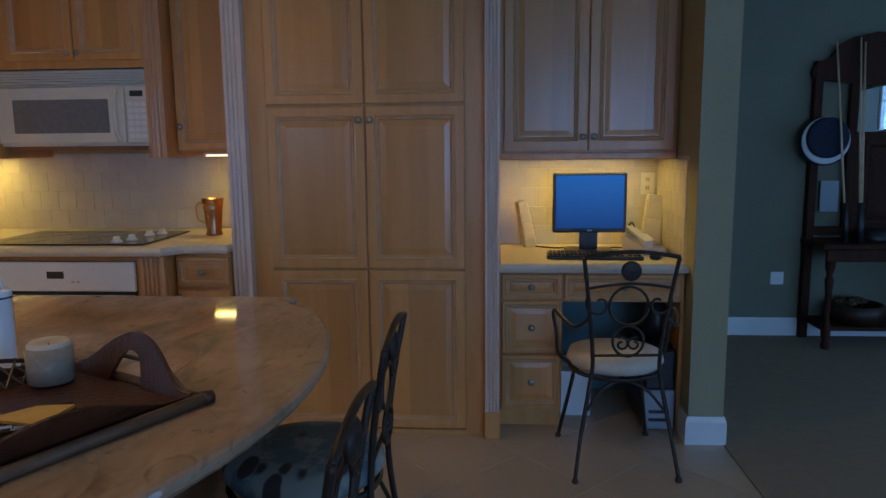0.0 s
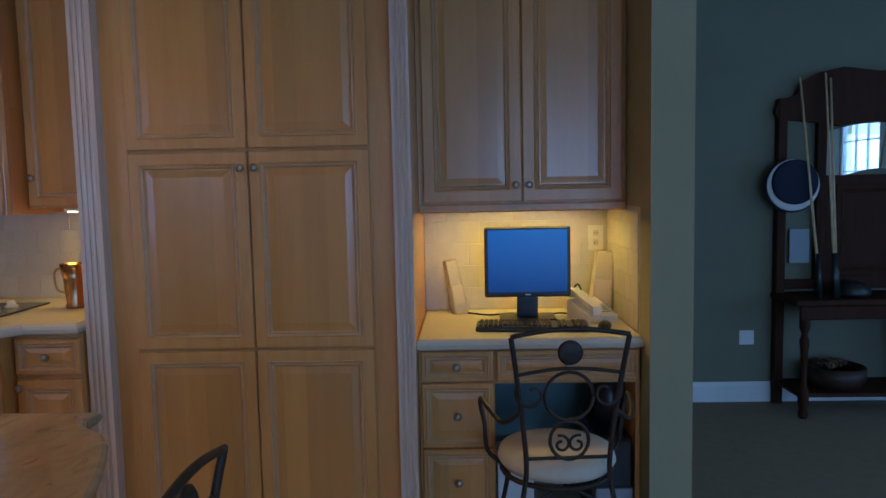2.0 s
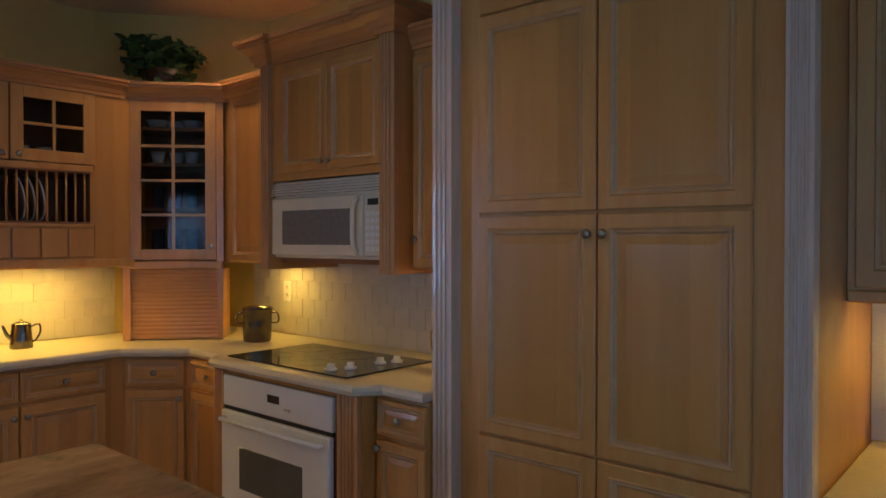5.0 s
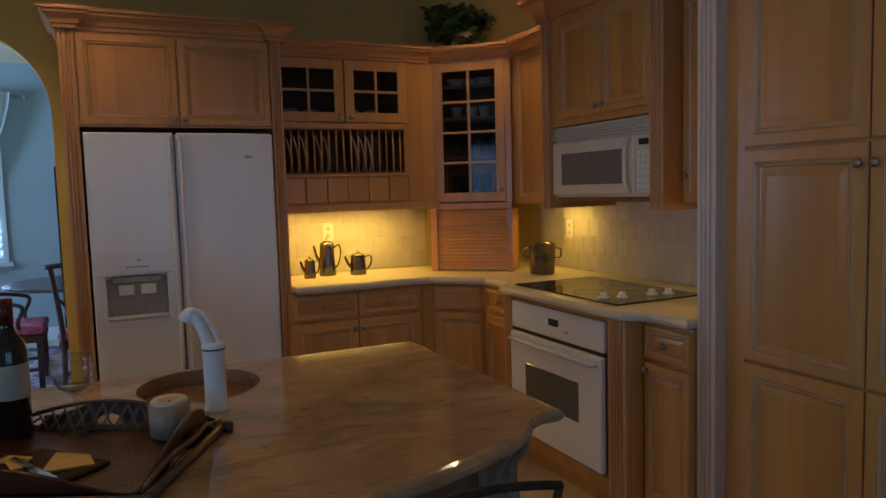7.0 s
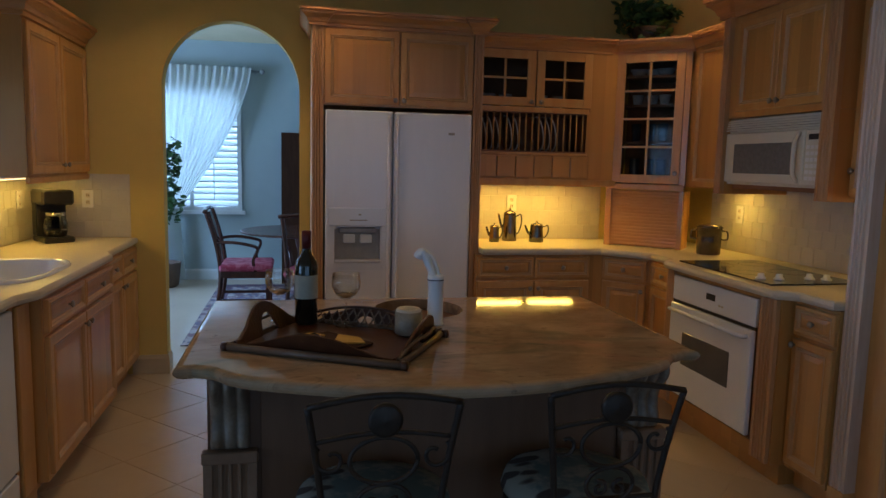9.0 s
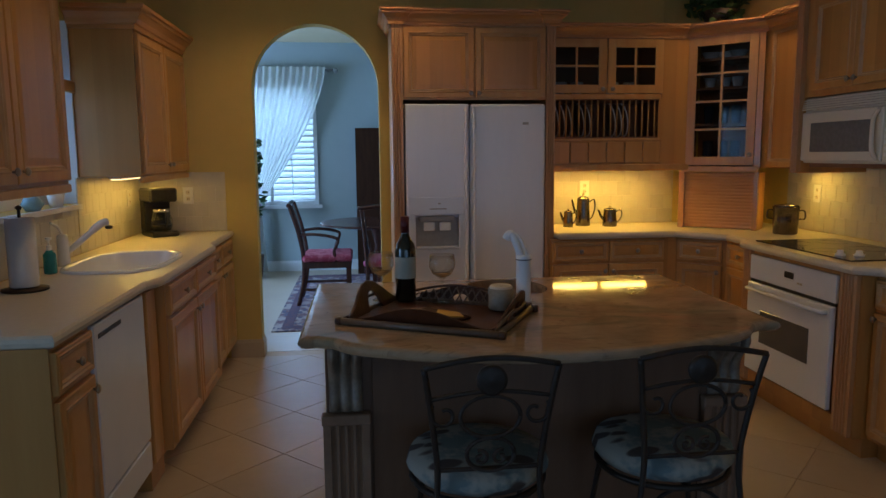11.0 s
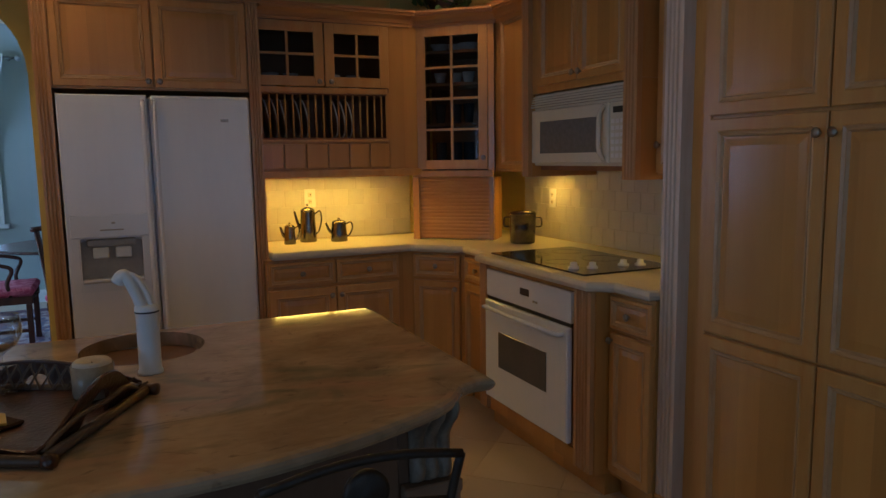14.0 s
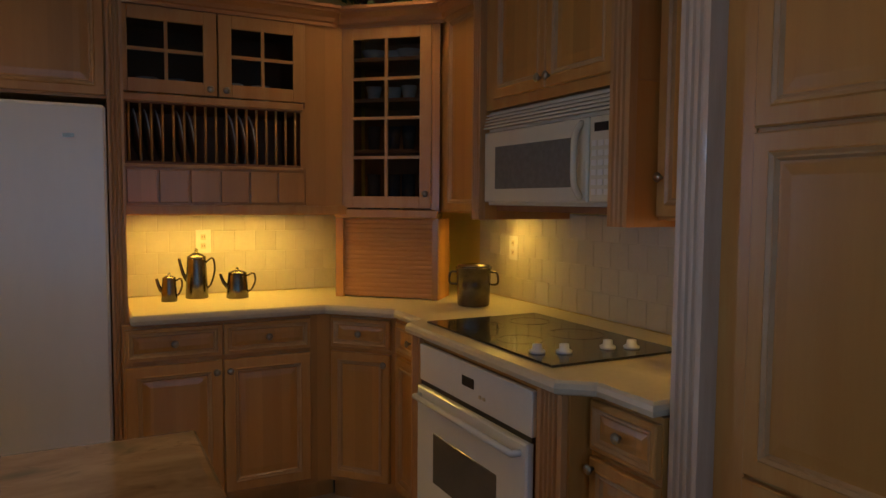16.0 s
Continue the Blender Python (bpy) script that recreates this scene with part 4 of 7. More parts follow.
RB = thing("right_base_cabinet", pose(0, 6.65, 0), "pickled maple base cabinet with drawer and door beside the pantry", "base cabinet")
body(RB, (0.612, 0.873, 0.0, 0.60, 0.10, 0.878), (0.612, 0.873, 0.06, 0.60, 0.0, 0.10), mat=WOOD)
raised_door(RB, 0.622, 0.868, 0.728, 0.862, (0.745, 0.795), rail=0.034, name="drawer")
raised_door(RB, 0.622, 0.868, 0.125, 0.708, (0.640, 0.68), rail=0.052)
T = thing("corner_worktop", pose(0, 0, 0), "pale worktop with rounded edge running round the corner under the cooktop", "worktop")
part("top", slab([(XW + 0.002, 5.592), (-0.935, 5.592), (-0.935, 6.39), (-0.69, 6.620), (-0.43, 6.620), (-0.365, 6.530), (0.60, 6.530), (0.67, 6.615), (0.872, 6.615), (0.872, YR - 0.002), (XW + 0.002, YR - 0.002)], EDGE(0.879, 0.92)), STONE, T)
CT = thing("cooktop", pose(0, 0, 0.921), "black glass electric cooktop with four white knobs set in the worktop", "cooktop")
part("glass_top", boxes((-0.325, 0.490, 6.60, 7.10, 0, 0.007), bevel=0.003), COOKTOP, CT)
RINGMAT = material("grey_ring", (0.032, 0.033, 0.032), 0.15)
for cx, cy, r in ((-0.16, 6.73, 0.10), (-0.16, 6.96, 0.08), (0.13, 6.73, 0.08), (0.13, 6.96, 0.10)):
    part("burner_ring", lathe([(r, 0.0072), (r, 0.0076), (r - 0.006, 0.0076), (r - 0.006, 0.0072)], 32, (cx, cy), cap0=False, cap1=False), RINGMAT, CT)
for x, y in ((0.33, 6.66), (0.365, 6.735), (0.37, 6.90), (0.40, 6.97)):
    part("knob", lathe([(0.024, 0.007), (0.026, 0.014), (0.016, 0.02), (0.015, 0.034), (0.004, 0.036)], 18, (x, y)), WHITE, CT, "white cooktop knob", smooth=True)

BISQUE = material("bisque_enamel", (0.66, 0.62, 0.50), 0.25, other=(0.63, 0.59, 0.47), scale=3, bump=0.04, bump_scale=300)
MW = thing("microwave_oven", pose(0, 6.872, 0), "bisque over-range microwave with grey door window and side handle", "microwave")
part("body", boxes((-0.334, 0.4325, 0.0, 0.39, 1.372, 1.735), bevel=0.004), BISQUE, MW)
mwd = part("door", boxes((-0.330, 0.312, -0.022, 0.0, 1.385, 1.655), bevel=0.005), BISQUE, MW)
part("window", boxes((-0.245, 0.235, -0.025, -0.018, 1.435, 1.595), bevel=0.002), material("grey_door_window", (0.15, 0.15, 0.14), 0.25, other=(0.175, 0.175, 0.165), scale=40), mwd, "grey mesh microwave window")
bm = bmesh.new()
tube(bm, smooth_line([(0.282, -0.02, 1.64), (0.282, -0.048, 1.60), (0.282, -0.052, 1.52), (0.282, -0.048, 1.44), (0.282, -0.02, 1.40)], 4), 0.011, 8)
part("handle", bm, BISQUE, mwd, smooth=True)
part("control_panel", boxes((0.318, 0.4325, -0.020, 0.0, 1.385, 1.655), bevel=0.005), BISQUE, MW)
part("display", boxes((0.345, 0.408, -0.023, -0.015, 1.605, 1.632)), BLACK, MW)
for r in range(6):
    for c in range(3):
        part("button", boxes((0.332 + c * 0.031, 0.356 + c * 0.031, -0.022, -0.017, 1.41 + r * 0.030, 1.428 + r * 0.030)), CHINA, MW)
for k in range(5):
    part("vent_slat", boxes((-0.33, 0.43, -0.014 - 0.003 * k, 0.0, 1.718 - k * 0.0125, 1.7245 - k * 0.0125)), BISQUE, MW)
# underside takes the same colour darkened for shade
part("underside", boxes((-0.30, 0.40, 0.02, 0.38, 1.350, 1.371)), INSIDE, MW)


# under-cabinet lamps
def strip(x0, x1, y0, y1, z, watts, label="slim under-cabinet light with a warm glowing lens"):
    s = thing("under_cabinet_light", pose((x0 + x1) / 2, (y0 + y1) / 2, z), label, "under-cabinet light", "under-cabinet lights")
    w, d = (x1 - x0) / 2, (y1 - y0) / 2
    part("housing", boxes((-w, w, -d, d, -0.012, 0.0), bevel=0.002), WHITE, s)
    part("lens", boxes((-w + 0.01, w - 0.01, -d + 0.008, d - 0.008, -0.018, -0.0125)), LAMP, s)
    area_lamp("strip_light", ((x0 + x1) / 2, (y0 + y1) / 2, z - 0.022), ((x0 + x1) / 2, (y0 + y1) / 2, 0), x1 - x0, y1 - y0, watts, WARM)


strip(-1.36, -1.29, 5.66, 5.99, 1.334, 4.2)
strip(-1.36, -1.29, 6.03, 6.36, 1.334, 4.2)
strip(-0.76, -0.60, 7.10, 7.17, 1.334, 2.1)
strip(0.62, 0.82, 7.02, 7.09, 1.334, 1.0)
strip(2.25, 2.80, 7.12, 7.19, 1.317, 3.6)
strip(-1.40, -0.60, 2.93, 3.00, 1.328, 3.8)

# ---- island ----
# dark island woods, darkened further for the shade under the overhang
POSTWOOD = material("shaded_post_wood", (0.17, 0.09, 0.045), 0.5, other=(0.26, 0.15, 0.085), scale=6, amount=1.1)
CARVED = material("darkened_carving", (0.13, 0.085, 0.05), 0.5, other=(0.26, 0.20, 0.14), scale=14, amount=0.8, bump=0.4, bump_scale=60)
I = thing("kitchen_island", pose(0, 0, 0), "ochre panelled kitchen island base darkened for shade, with fluted corner posts and carved brackets", "kitchen island")
part("body", boxes((0.60, 1.36, 4.20, 5.57, 0.0, 0.861)), material("shaded_panel_wood", (0.115, 0.052, 0.021), 0.5, other=(0.15, 0.072, 0.031), scale=4, amount=1.1, stretch=(7, 7, 0.8)), I)
for y0 in (4.19, 5.44):
    o = fluted(I, y0, y0 + 0.145, 0.14, 0.60, -0.03, 0.0, flutes=4, name="corner_post")
    o.matrix_local = pose(1.36, 0, 0, 0, 0, 90)
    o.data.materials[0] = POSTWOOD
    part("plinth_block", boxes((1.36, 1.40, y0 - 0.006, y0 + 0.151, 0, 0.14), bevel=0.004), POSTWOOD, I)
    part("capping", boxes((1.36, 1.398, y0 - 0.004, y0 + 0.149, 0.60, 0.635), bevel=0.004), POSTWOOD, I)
    bm = bmesh.new()
    side = smooth_line([(0.016, 0.0, 0.637), (0.034, 0, 0.650), (0.040, 0, 0.676), (0.026, 0, 0.712), (0.030, 0, 0.750), (0.060, 0, 0.786), (0.088, 0, 0.812), (0.098, 0, 0.838), (0.088, 0, 0.858)], 4)
    rows = []
    for k in range(25):
        u = k / 24
        lobe = 0.55 + 0.45 * abs(math.sin(3 * math.pi * u)) ** 0.6
        rows.append([(1.361, y0 + 0.02 + 0.105 * u, 0.637)] + [(1.361 + p.x * lobe, y0 + 0.02 + 0.105 * u, p.z) for p in side] + [(1.361, y0 + 0.02 + 0.105 * u, 0.858)])
    loft(bm, rows)
    part("carved_bracket", bm, CARVED, I, "whitewashed carved leaf bracket under the island top", smooth=True)
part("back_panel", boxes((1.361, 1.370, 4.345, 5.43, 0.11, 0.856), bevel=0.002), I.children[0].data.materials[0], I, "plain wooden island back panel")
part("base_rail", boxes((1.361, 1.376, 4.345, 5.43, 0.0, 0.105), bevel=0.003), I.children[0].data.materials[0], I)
IT = thing("granite_worktop", pose(0, 0, 0), "polished brown granite island top with a bowed front edge", "worktop")
bow = []
for k in range(33):
    u = -1 + k / 16
    x = 1.720 - 0.250 * abs(u) ** 2.0
    if abs(u) > 0.80:
        x -= 0.045 * math.sin((abs(u) - 0.80) / 0.20 * math.pi)
    bow.append((x, 4.885 + 0.757 * u))
ITOP = [(0.545, 4.128)] + bow + [(0.545, 5.642)]


def oval(cx, cy, rx, ry, n=28, p=2.0):
    pts = []
    for k in range(n):
        a = 2 * math.pi * k / n
        c, s = math.cos(a), math.sin(a)
        pts.append((cx + rx * math.copysign(abs(c) ** (2 / p), c), cy + ry * math.copysign(abs(s) ** (2 / p), s)))
    return pts


part("granite", slab_hole(ITOP, [oval(0.77, 4.895, 0.185, 0.165)], [(-0.036, 0.862), (-0.024, 0.864), (-0.010, 0.871), (-0.002, 0.881), (0.0, 0.889), (-0.003, 0.896), (-0.010, 0.901), (-0.022, 0.903)]), GRANITE, IT)
BS = thing("bar_sink", pose(0.77, 4.895, 0.903), "small oval steel bar sink set in the island top", "sink")
bm = bmesh.new()
loft(bm, [[(x, y, z) for x, y in oval(0, 0, 0.185 + d, 0.165 + d, 32)] for d, z in ((0.010, -0.042), (0.004, -0.0425), (0.002, -0.05), (-0.004, -0.06), (-0.020, -0.10), (-0.040, -0.115), (-0.09, -0.12))], cap0=False)
part("basin", bm, SATIN, BS, smooth=True)
FA = thing("island_faucet", pose(1.04, 4.905, 0.903), "white pull-out kitchen faucet standing on the island", "faucet")
part("body", lathe([(0.030, 0.0), (0.030, 0.006), (0.0265, 0.010), (0.0265, 0.150), (0.028, 0.152), (0.028, 0.168), (0.022, 0.172)], 24), WHITE, FA, smooth=True)
part("collar", lathe([(0.0285, 0.153), (0.0285, 0.157)], 24), BLACK, FA)
bm = bmesh.new()
tube(bm, smooth_line([(0.004, -0.010, 0.165), (-0.002, -0.024, 0.205), (-0.008, -0.038, 0.238), (-0.014, -0.050, 0.244), (-0.018, -0.060, 0.228)], 5), [0.0135] * 12 + [0.0165] * 9, 12)
part("spray_head", bm, WHITE, FA, "white pull-out spray head", smooth=True)
bm = bmesh.new()
tube(bm, smooth_line([(0.004, 0.012, 0.165), (0.000, 0.000, 0.205), (-0.006, -0.020, 0.240), (-0.010, -0.034, 0.248)], 4), 0.007, 8)
part("spout", bm, WHITE, FA, "white curved spray spout", smooth=True)


# ---- tray and what stands on it ----
TP = pose(1.262, 4.575, 0.904, 0, 0, 62)
TR = thing("serving_tray", TP, "large dark woven serving tray with arched handles", "tray")
part("base", boxes((-0.245, 0.245, -0.175, 0.175, 0.0, 0.012), bevel=0.004), TRAYWOOD, TR, "reddish brown tray floor")


def tray_side(length, away, at, low, high, hole, name, label, along_x):
    """A thin bent side that leans outwards, with a raised middle and a hand hole under it."""
    bm = bmesh.new()
    n, rings = 36, []
    for k in range(n + 1):
        u = -1 + 2 * k / n
        rise = low + (high - low) * math.cos(max(-1, min(1, u * 1.15)) * math.pi / 2) ** 1.5
        gap = hole * math.sqrt(max(0.0, 1 - (u / 0.24) ** 2)) if abs(u) < 0.24 else 0.0
        rows = []
        for h, t in ((gap + 0.004, 0.0), (rise, 0.0), (rise + 0.002, 0.004), (rise, 0.009), (gap + 0.004, 0.009)):
            d = away * (at + t - 0.005 + 0.38 * h)
            rows.append((u * (length / 2 + 0.15 * h), d, h + 0.008) if along_x else (d, u * (length / 2 + 0.15 * h), h + 0.008))
        rings.append(rows)
    loft(bm, rings)
    return part(name, bm, TRAYWOOD, TR, label)


for way in (-1, 1):
    tray_side(0.37, way, 0.236, 0.018, 0.098, 0.062, "end_handle", "arched woven end with a hand hole", False)
tray_side(0.48, -1, 0.168, 0.010, 0.060, 0.0, "long_side", "curved dark woven long side", True)
tray_side(0.30, 1, 0.192, 0.030, 0.062, 0.030, "back_arch", "dark arched rail with a hand hole", True)
for way in (-1, 1):
    bm = bmesh.new()
    tube(bm, [(-0.272, way * 0.192, 0.010), (0.272, way * 0.192, 0.010)], 0.0115, 10)
    part("edge_pole", bm, POLE, TR, "tan bamboo edge pole", smooth=True)
    bm = bmesh.new()
    tube(bm, [(way * 0.258, -0.178, 0.011), (way * 0.258, 0.178, 0.011)], 0.0105, 10)
    part("end_pole", bm, POLE, TR, "tan bamboo end pole", smooth=True)
    for side in (-1, 1):
        bm = bmesh.new()
        tube(bm, [(way * 0.262, side * 0.192, 0.010), (way * 0.280, side * 0.192, 0.010)], 0.0135, 10)
        part("pole_cap", bm, TRAYWOOD, TR, "dark rounded pole end", smooth=True)
    bm = bmesh.new()
    tube(bm, smooth_line([(way * 0.244, -0.172, 0.016), (way * 0.262, -0.09, 0.050), (way * 0.272, 0.0, 0.052), (way * 0.262, 0.09, 0.050), (way * 0.244, 0.172, 0.016)], 5), 0.0055, 6)
    part("brace_strip", bm, POLE, TR, "bent cane strip", smooth=True)
for way in (-1, 1):
    for k in range(16):
        x = -0.225 + k * 0.030
        bm = bmesh.new()
        tube(bm, [(x, 0.176, 0.012), (x + way * 0.032, 0.196, 0.012 + 0.052 * math.cos(x / 0.25 * math.pi / 2) + 0.006)], 0.0026, 5)
        part("lattice_cane", bm, POLE, TR, "thin crossed lattice cane")
bm = bmesh.new()
tube(bm, [(-0.24 + 0.03 * k, 0.197, 0.020 + 0.052 * math.cos((-0.24 + 0.03 * k) / 0.25 * math.pi / 2)) for k in range(17)], 0.005, 6)
part("lattice_rail", bm, TRAYWOOD, TR, "dark bent lattice rail", smooth=True)


BO = thing("wine_bottle", pose(1.045, 4.475, 0.919), "dark red wine bottle with a cream label and red capsule", "wine bottle")
part("bottle", lathe([(0.030, 0.0), (0.0365, 0.004), (0.037, 0.185), (0.033, 0.205), (0.018, 0.228), (0.0145, 0.245), (0.0145, 0.300), (0.012, 0.302)], 28), material("dark_bottle_glass", (0.012, 0.012, 0.008), 0.08, Coat_Weight=0.6), BO, smooth=True)
part("label", lathe([(0.0374, 0.085), (0.0376, 0.086), (0.0376, 0.160), (0.0374, 0.161)], 28, cap0=False, cap1=False), material("cream_paper", (0.42, 0.38, 0.28), 0.7, other=(0.36, 0.33, 0.25), scale=20), BO, "cream paper label", smooth=True)
part("capsule", lathe([(0.0150, 0.245), (0.0155, 0.302), (0.006, 0.304)], 20), material("red_foil", (0.10, 0.015, 0.015), 0.35, 0.4), BO, smooth=True)
WINE = material("white_wine", (0.50, 0.30, 0.12), 0.1)
for x, y in ((1.10, 4.60), (1.02, 4.39)):
    g = thing("wine_glass", pose(x, y, 0.919), "stemmed clear wine glass with a little pale wine", "wine glass", "wine glasses on the tray")
    part("glass", lathe([(0.034, 0.0), (0.034, 0.002), (0.006, 0.006), (0.004, 0.012), (0.004, 0.080), (0.010, 0.087), (0.033, 0.103), (0.046, 0.128), (0.0465, 0.146), (0.043, 0.172), (0.0418, 0.172), (0.0452, 0.146), (0.0445, 0.128), (0.031, 0.105), (0.008, 0.091)], 28), CRYSTAL, g, smooth=True)
    part("wine", lathe([(0.008, 0.0915), (0.030, 0.1055), (0.001, 0.106)], 24), WINE, g, smooth=True)
CA = thing("pillar_candle", pose(1.225, 4.785, 0.919), "short cream pillar candle in a clouded glass", "candle")
part("glass_holder", lathe([(0.038, 0.0), (0.042, 0.004), (0.043, 0.072), (0.040, 0.072), (0.038, 0.008), (0.001, 0.006)], 28, cap1=False), material("clouded_holder", (0.26, 0.21, 0.15), 0.25, other=(0.34, 0.29, 0.22), scale=14), CA, smooth=True)
part("wax", lathe([(0.037, 0.010), (0.039, 0.076), (0.034, 0.081), (0.020, 0.077), (0.016, 0.066), (0.002, 0.064)], 28), CREAM, CA, "cream wax", smooth=True)
part("wick", lathe([(0.0012, 0.066), (0.001, 0.076)], 6), BLACK, CA)
CH = thing("cheese_board", pose(1.30, 4.56, 0.917, 0, 0, 40), "yellow cheese slices with a knife on a dark board", "food")
part("board", boxes((-0.10, 0.10, -0.055, 0.055, 0.0, 0.008), bevel=0.003), DARKWOOD, CH)
CHEESE = material("yellow_cheese", (0.66, 0.42, 0.06), 0.5, other=(0.60, 0.36, 0.05), scale=20)
bm = bmesh.new()
loft(bm, [[(0.035, -0.045, z), (0.098, 0.02, z), (0.045, 0.052, z), (-0.03, 0.035, z)] for z in (0.0085, 0.0135)])
part("cheese_sheet", bm, CHEESE, CH, "broad yellow slice of cheese")
for x, y, a in ((-0.075, -0.02, 10), (-0.045, -0.035, -25)):
    o = part("slice", boxes((-0.028, 0.028, -0.016, 0.016, 0, 0.006), bevel=0.001), CHEESE, CH)
    o.matrix_local = pose(x, y, 0.0085, 0, 0, a)
o = part("knife", boxes((-0.08, 0.0, -0.006, 0.006, 0.001, 0.010), (0.0, 0.09, -0.009, 0.009, 0.004, 0.006), bevel=0.001), STEEL, CH)
o.matrix_local = pose(0.0, -0.040, 0.0085, 0, 0, -12)


# ---- iron chairs ----
def spiral(cx, cz, r, turns, start, y, way=1):
    return [(cx + way * r * (1 - 0.75 * t) * math.cos(start + 2 * math.pi * turns * t), y, cz + r * (1 - 0.75 * t) * math.sin(start + 2 * math.pi * turns * t)) for t in [k / 22 for k in range(23)]]


def iron_chair(name, m, seat, back, cloth, arms, label, category, group=""):
    """A wrought-iron chair that faces +y; seat: height of the cushion's top, back: height of the top rail."""
    c = thing(name, m, label, category, group)
    part("seat_cushion", lathe([(0.12, seat - 0.075), (0.185, seat - 0.070), (0.205, seat - 0.045), (0.195, seat - 0.015), (0.14, seat - 0.002), (0.02, seat)], 32), cloth, c, smooth=True)
    bm = bmesh.new()
    ring = [(0.19 * math.cos(2 * math.pi * k / 28), 0.19 * math.sin(2 * math.pi * k / 28), seat - 0.085) for k in range(29)]
    tube(bm, ring, 0.009, 6)
    for a in (0, 90):
        d = (0.19 * math.cos(radians(a)), 0.19 * math.sin(radians(a)))
        tube(bm, [(-d[0], -d[1], seat - 0.088), (d[0], d[1], seat - 0.088)], 0.007, 6)
    part("seat_frame", bm, IRON, c, smooth=True)
    h = back - seat
    w0, w1 = 0.135, (0.187 if arms else 0.172)
    yb = -0.195

    def post(z):
        u = (z - seat) / h
        return w0 + (w1 - w0) * max(0, u) ** 1.3, yb - 0.045 * max(0, u) ** 1.4

    for s in (-1, 1):
        bm = bmesh.new()
        line = smooth_line([(s * 0.21, -0.26, 0.012), (s * 0.185, -0.225, seat * 0.35), (s * 0.145, yb, seat * 0.8), (s * w0, yb, seat)] + [(s * post(seat + h * u)[0], post(seat + h * u)[1], seat + h * u) for u in (0.35, 0.7, 0.985)], 4)
        tube(bm, line, 0.0085, 6)
        part("back_post", bm, IRON, c, smooth=True)
        part("foot", lathe([(0.012, 0.0), (0.015, 0.008), (0.009, 0.02)], 10, (s * 0.21, -0.26)), IRON, c)
        bm = bmesh.new()
        tube(bm, smooth_line([(s * 0.14, 0.12, seat - 0.09), (s * 0.165, 0.15, seat * 0.5), (s * 0.205, 0.205, 0.012)], 5), 0.0085, 6)
        part("front_leg", bm, IRON, c, smooth=True)
        part("foot", lathe([(0.012, 0.0), (0.015, 0.008), (0.009, 0.02)], 10, (s * 0.205, 0.205)), IRON, c)
        bm = bmesh.new()
        tube(bm, smooth_line([(s * 0.155, -0.205, seat * 0.58), (s * 0.09, -0.17, seat - 0.13), (0.0, -0.16, seat - 0.092)], 5), 0.006, 6)
        part("brace", bm, IRON, c, smooth=True)
        bm = bmesh.new()
        tube(bm, smooth_line([(s * 0.162, 0.15, seat * 0.56), (s * 0.155, 0.08, seat - 0.13), (s * 0.15, 0.0, seat - 0.092)], 5), 0.006, 6)
        part("brace", bm, IRON, c, smooth=True)
    top = [(x * w1, post(back)[1], back - 0.004 + 0.022 * math.cos(x * math.pi / 2)) for x in [-1 + k / 6 for k in range(13)]]
    bm = bmesh.new()
    tube(bm, top, 0.0085, 6)
    part("back_rail", bm, IRON, c, smooth=True)
    for u, arch in ((0.70, 0.018), (0.05, 0.0)):
        bm = bmesh.new()
        z = seat + h * u
        x1, y = post(z)
        tube(bm, [(x * x1, y, z + arch * math.cos(x * math.pi / 2)) for x in [-1 + k / 6 for k in range(13)]], 0.0065, 6)
        part("back_rail", bm, IRON, c, smooth=True)
    y = yb - 0.02
    zc, rz = seat + h * 0.53, h * 0.18
    bm = bmesh.new()
    tube(bm, [(0.078 * math.cos(a), y, zc + rz * math.sin(a)) for a in [2 * math.pi * k / 28 for k in range(29)]], 0.006, 6)
    z2 = seat + h * 0.20
    tube(bm, [(0.062 * math.cos(a), y, z2 + h * 0.145 * math.sin(a)) for a in [2 * math.pi * k / 24 for k in range(25)]], 0.006, 6)
    part("ring", bm, IRON, c, smooth=True)
    for s in (-1, 1):
        bm = bmesh.new()
        tube(bm, spiral(s * 0.118, zc + 0.01, h * 0.13, 0.95, 2.4, y, -s), 0.0055, 6)
        part("scroll", bm, IRON, c, smooth=True)
        bm = bmesh.new()
        tube(bm, spiral(s * 0.026, z2 - h * 0.03, h * 0.07, 1.1, 1.2, y, s), 0.005, 6)
        part("scroll", bm, IRON, c, smooth=True)
    bm = bmesh.new()
    zc = seat + h * 0.865
    loft(bm, [[(r * math.cos(2 * math.pi * k / 24), post(zc)[1] + dy, zc + r * math.sin(2 * math.pi * k / 24)) for k in range(24)] for r, dy in ((0.030, 0.010), (0.038, 0.006), (0.040, -0.006), (0.032, -0.012), (0.016, -0.008), (0.006, -0.014))])
    part("medallion", bm, IRON, c, "round cast iron medallion", smooth=True)
    if arms:
        for s in (-1, 1):
            bm = bmesh.new()
            z = seat + h * 0.42
            tube(bm, smooth_line([(s * post(z)[0], post(z)[1], z), (s * 0.205, -0.17, z - 0.045), (s * 0.24, -0.08, z - 0.03), (s * 0.258, 0.02, z - 0.02), (s * 0.258, 0.05, z - 0.055), (s * 0.245, 0.045, z - 0.12), (s * 0.235, 0.06, seat - 0.04), (s * 0.185, 0.05, seat - 0.085)], 4), 0.008, 6)
            part("arm", bm, IRON, c, smooth=True)
    return c


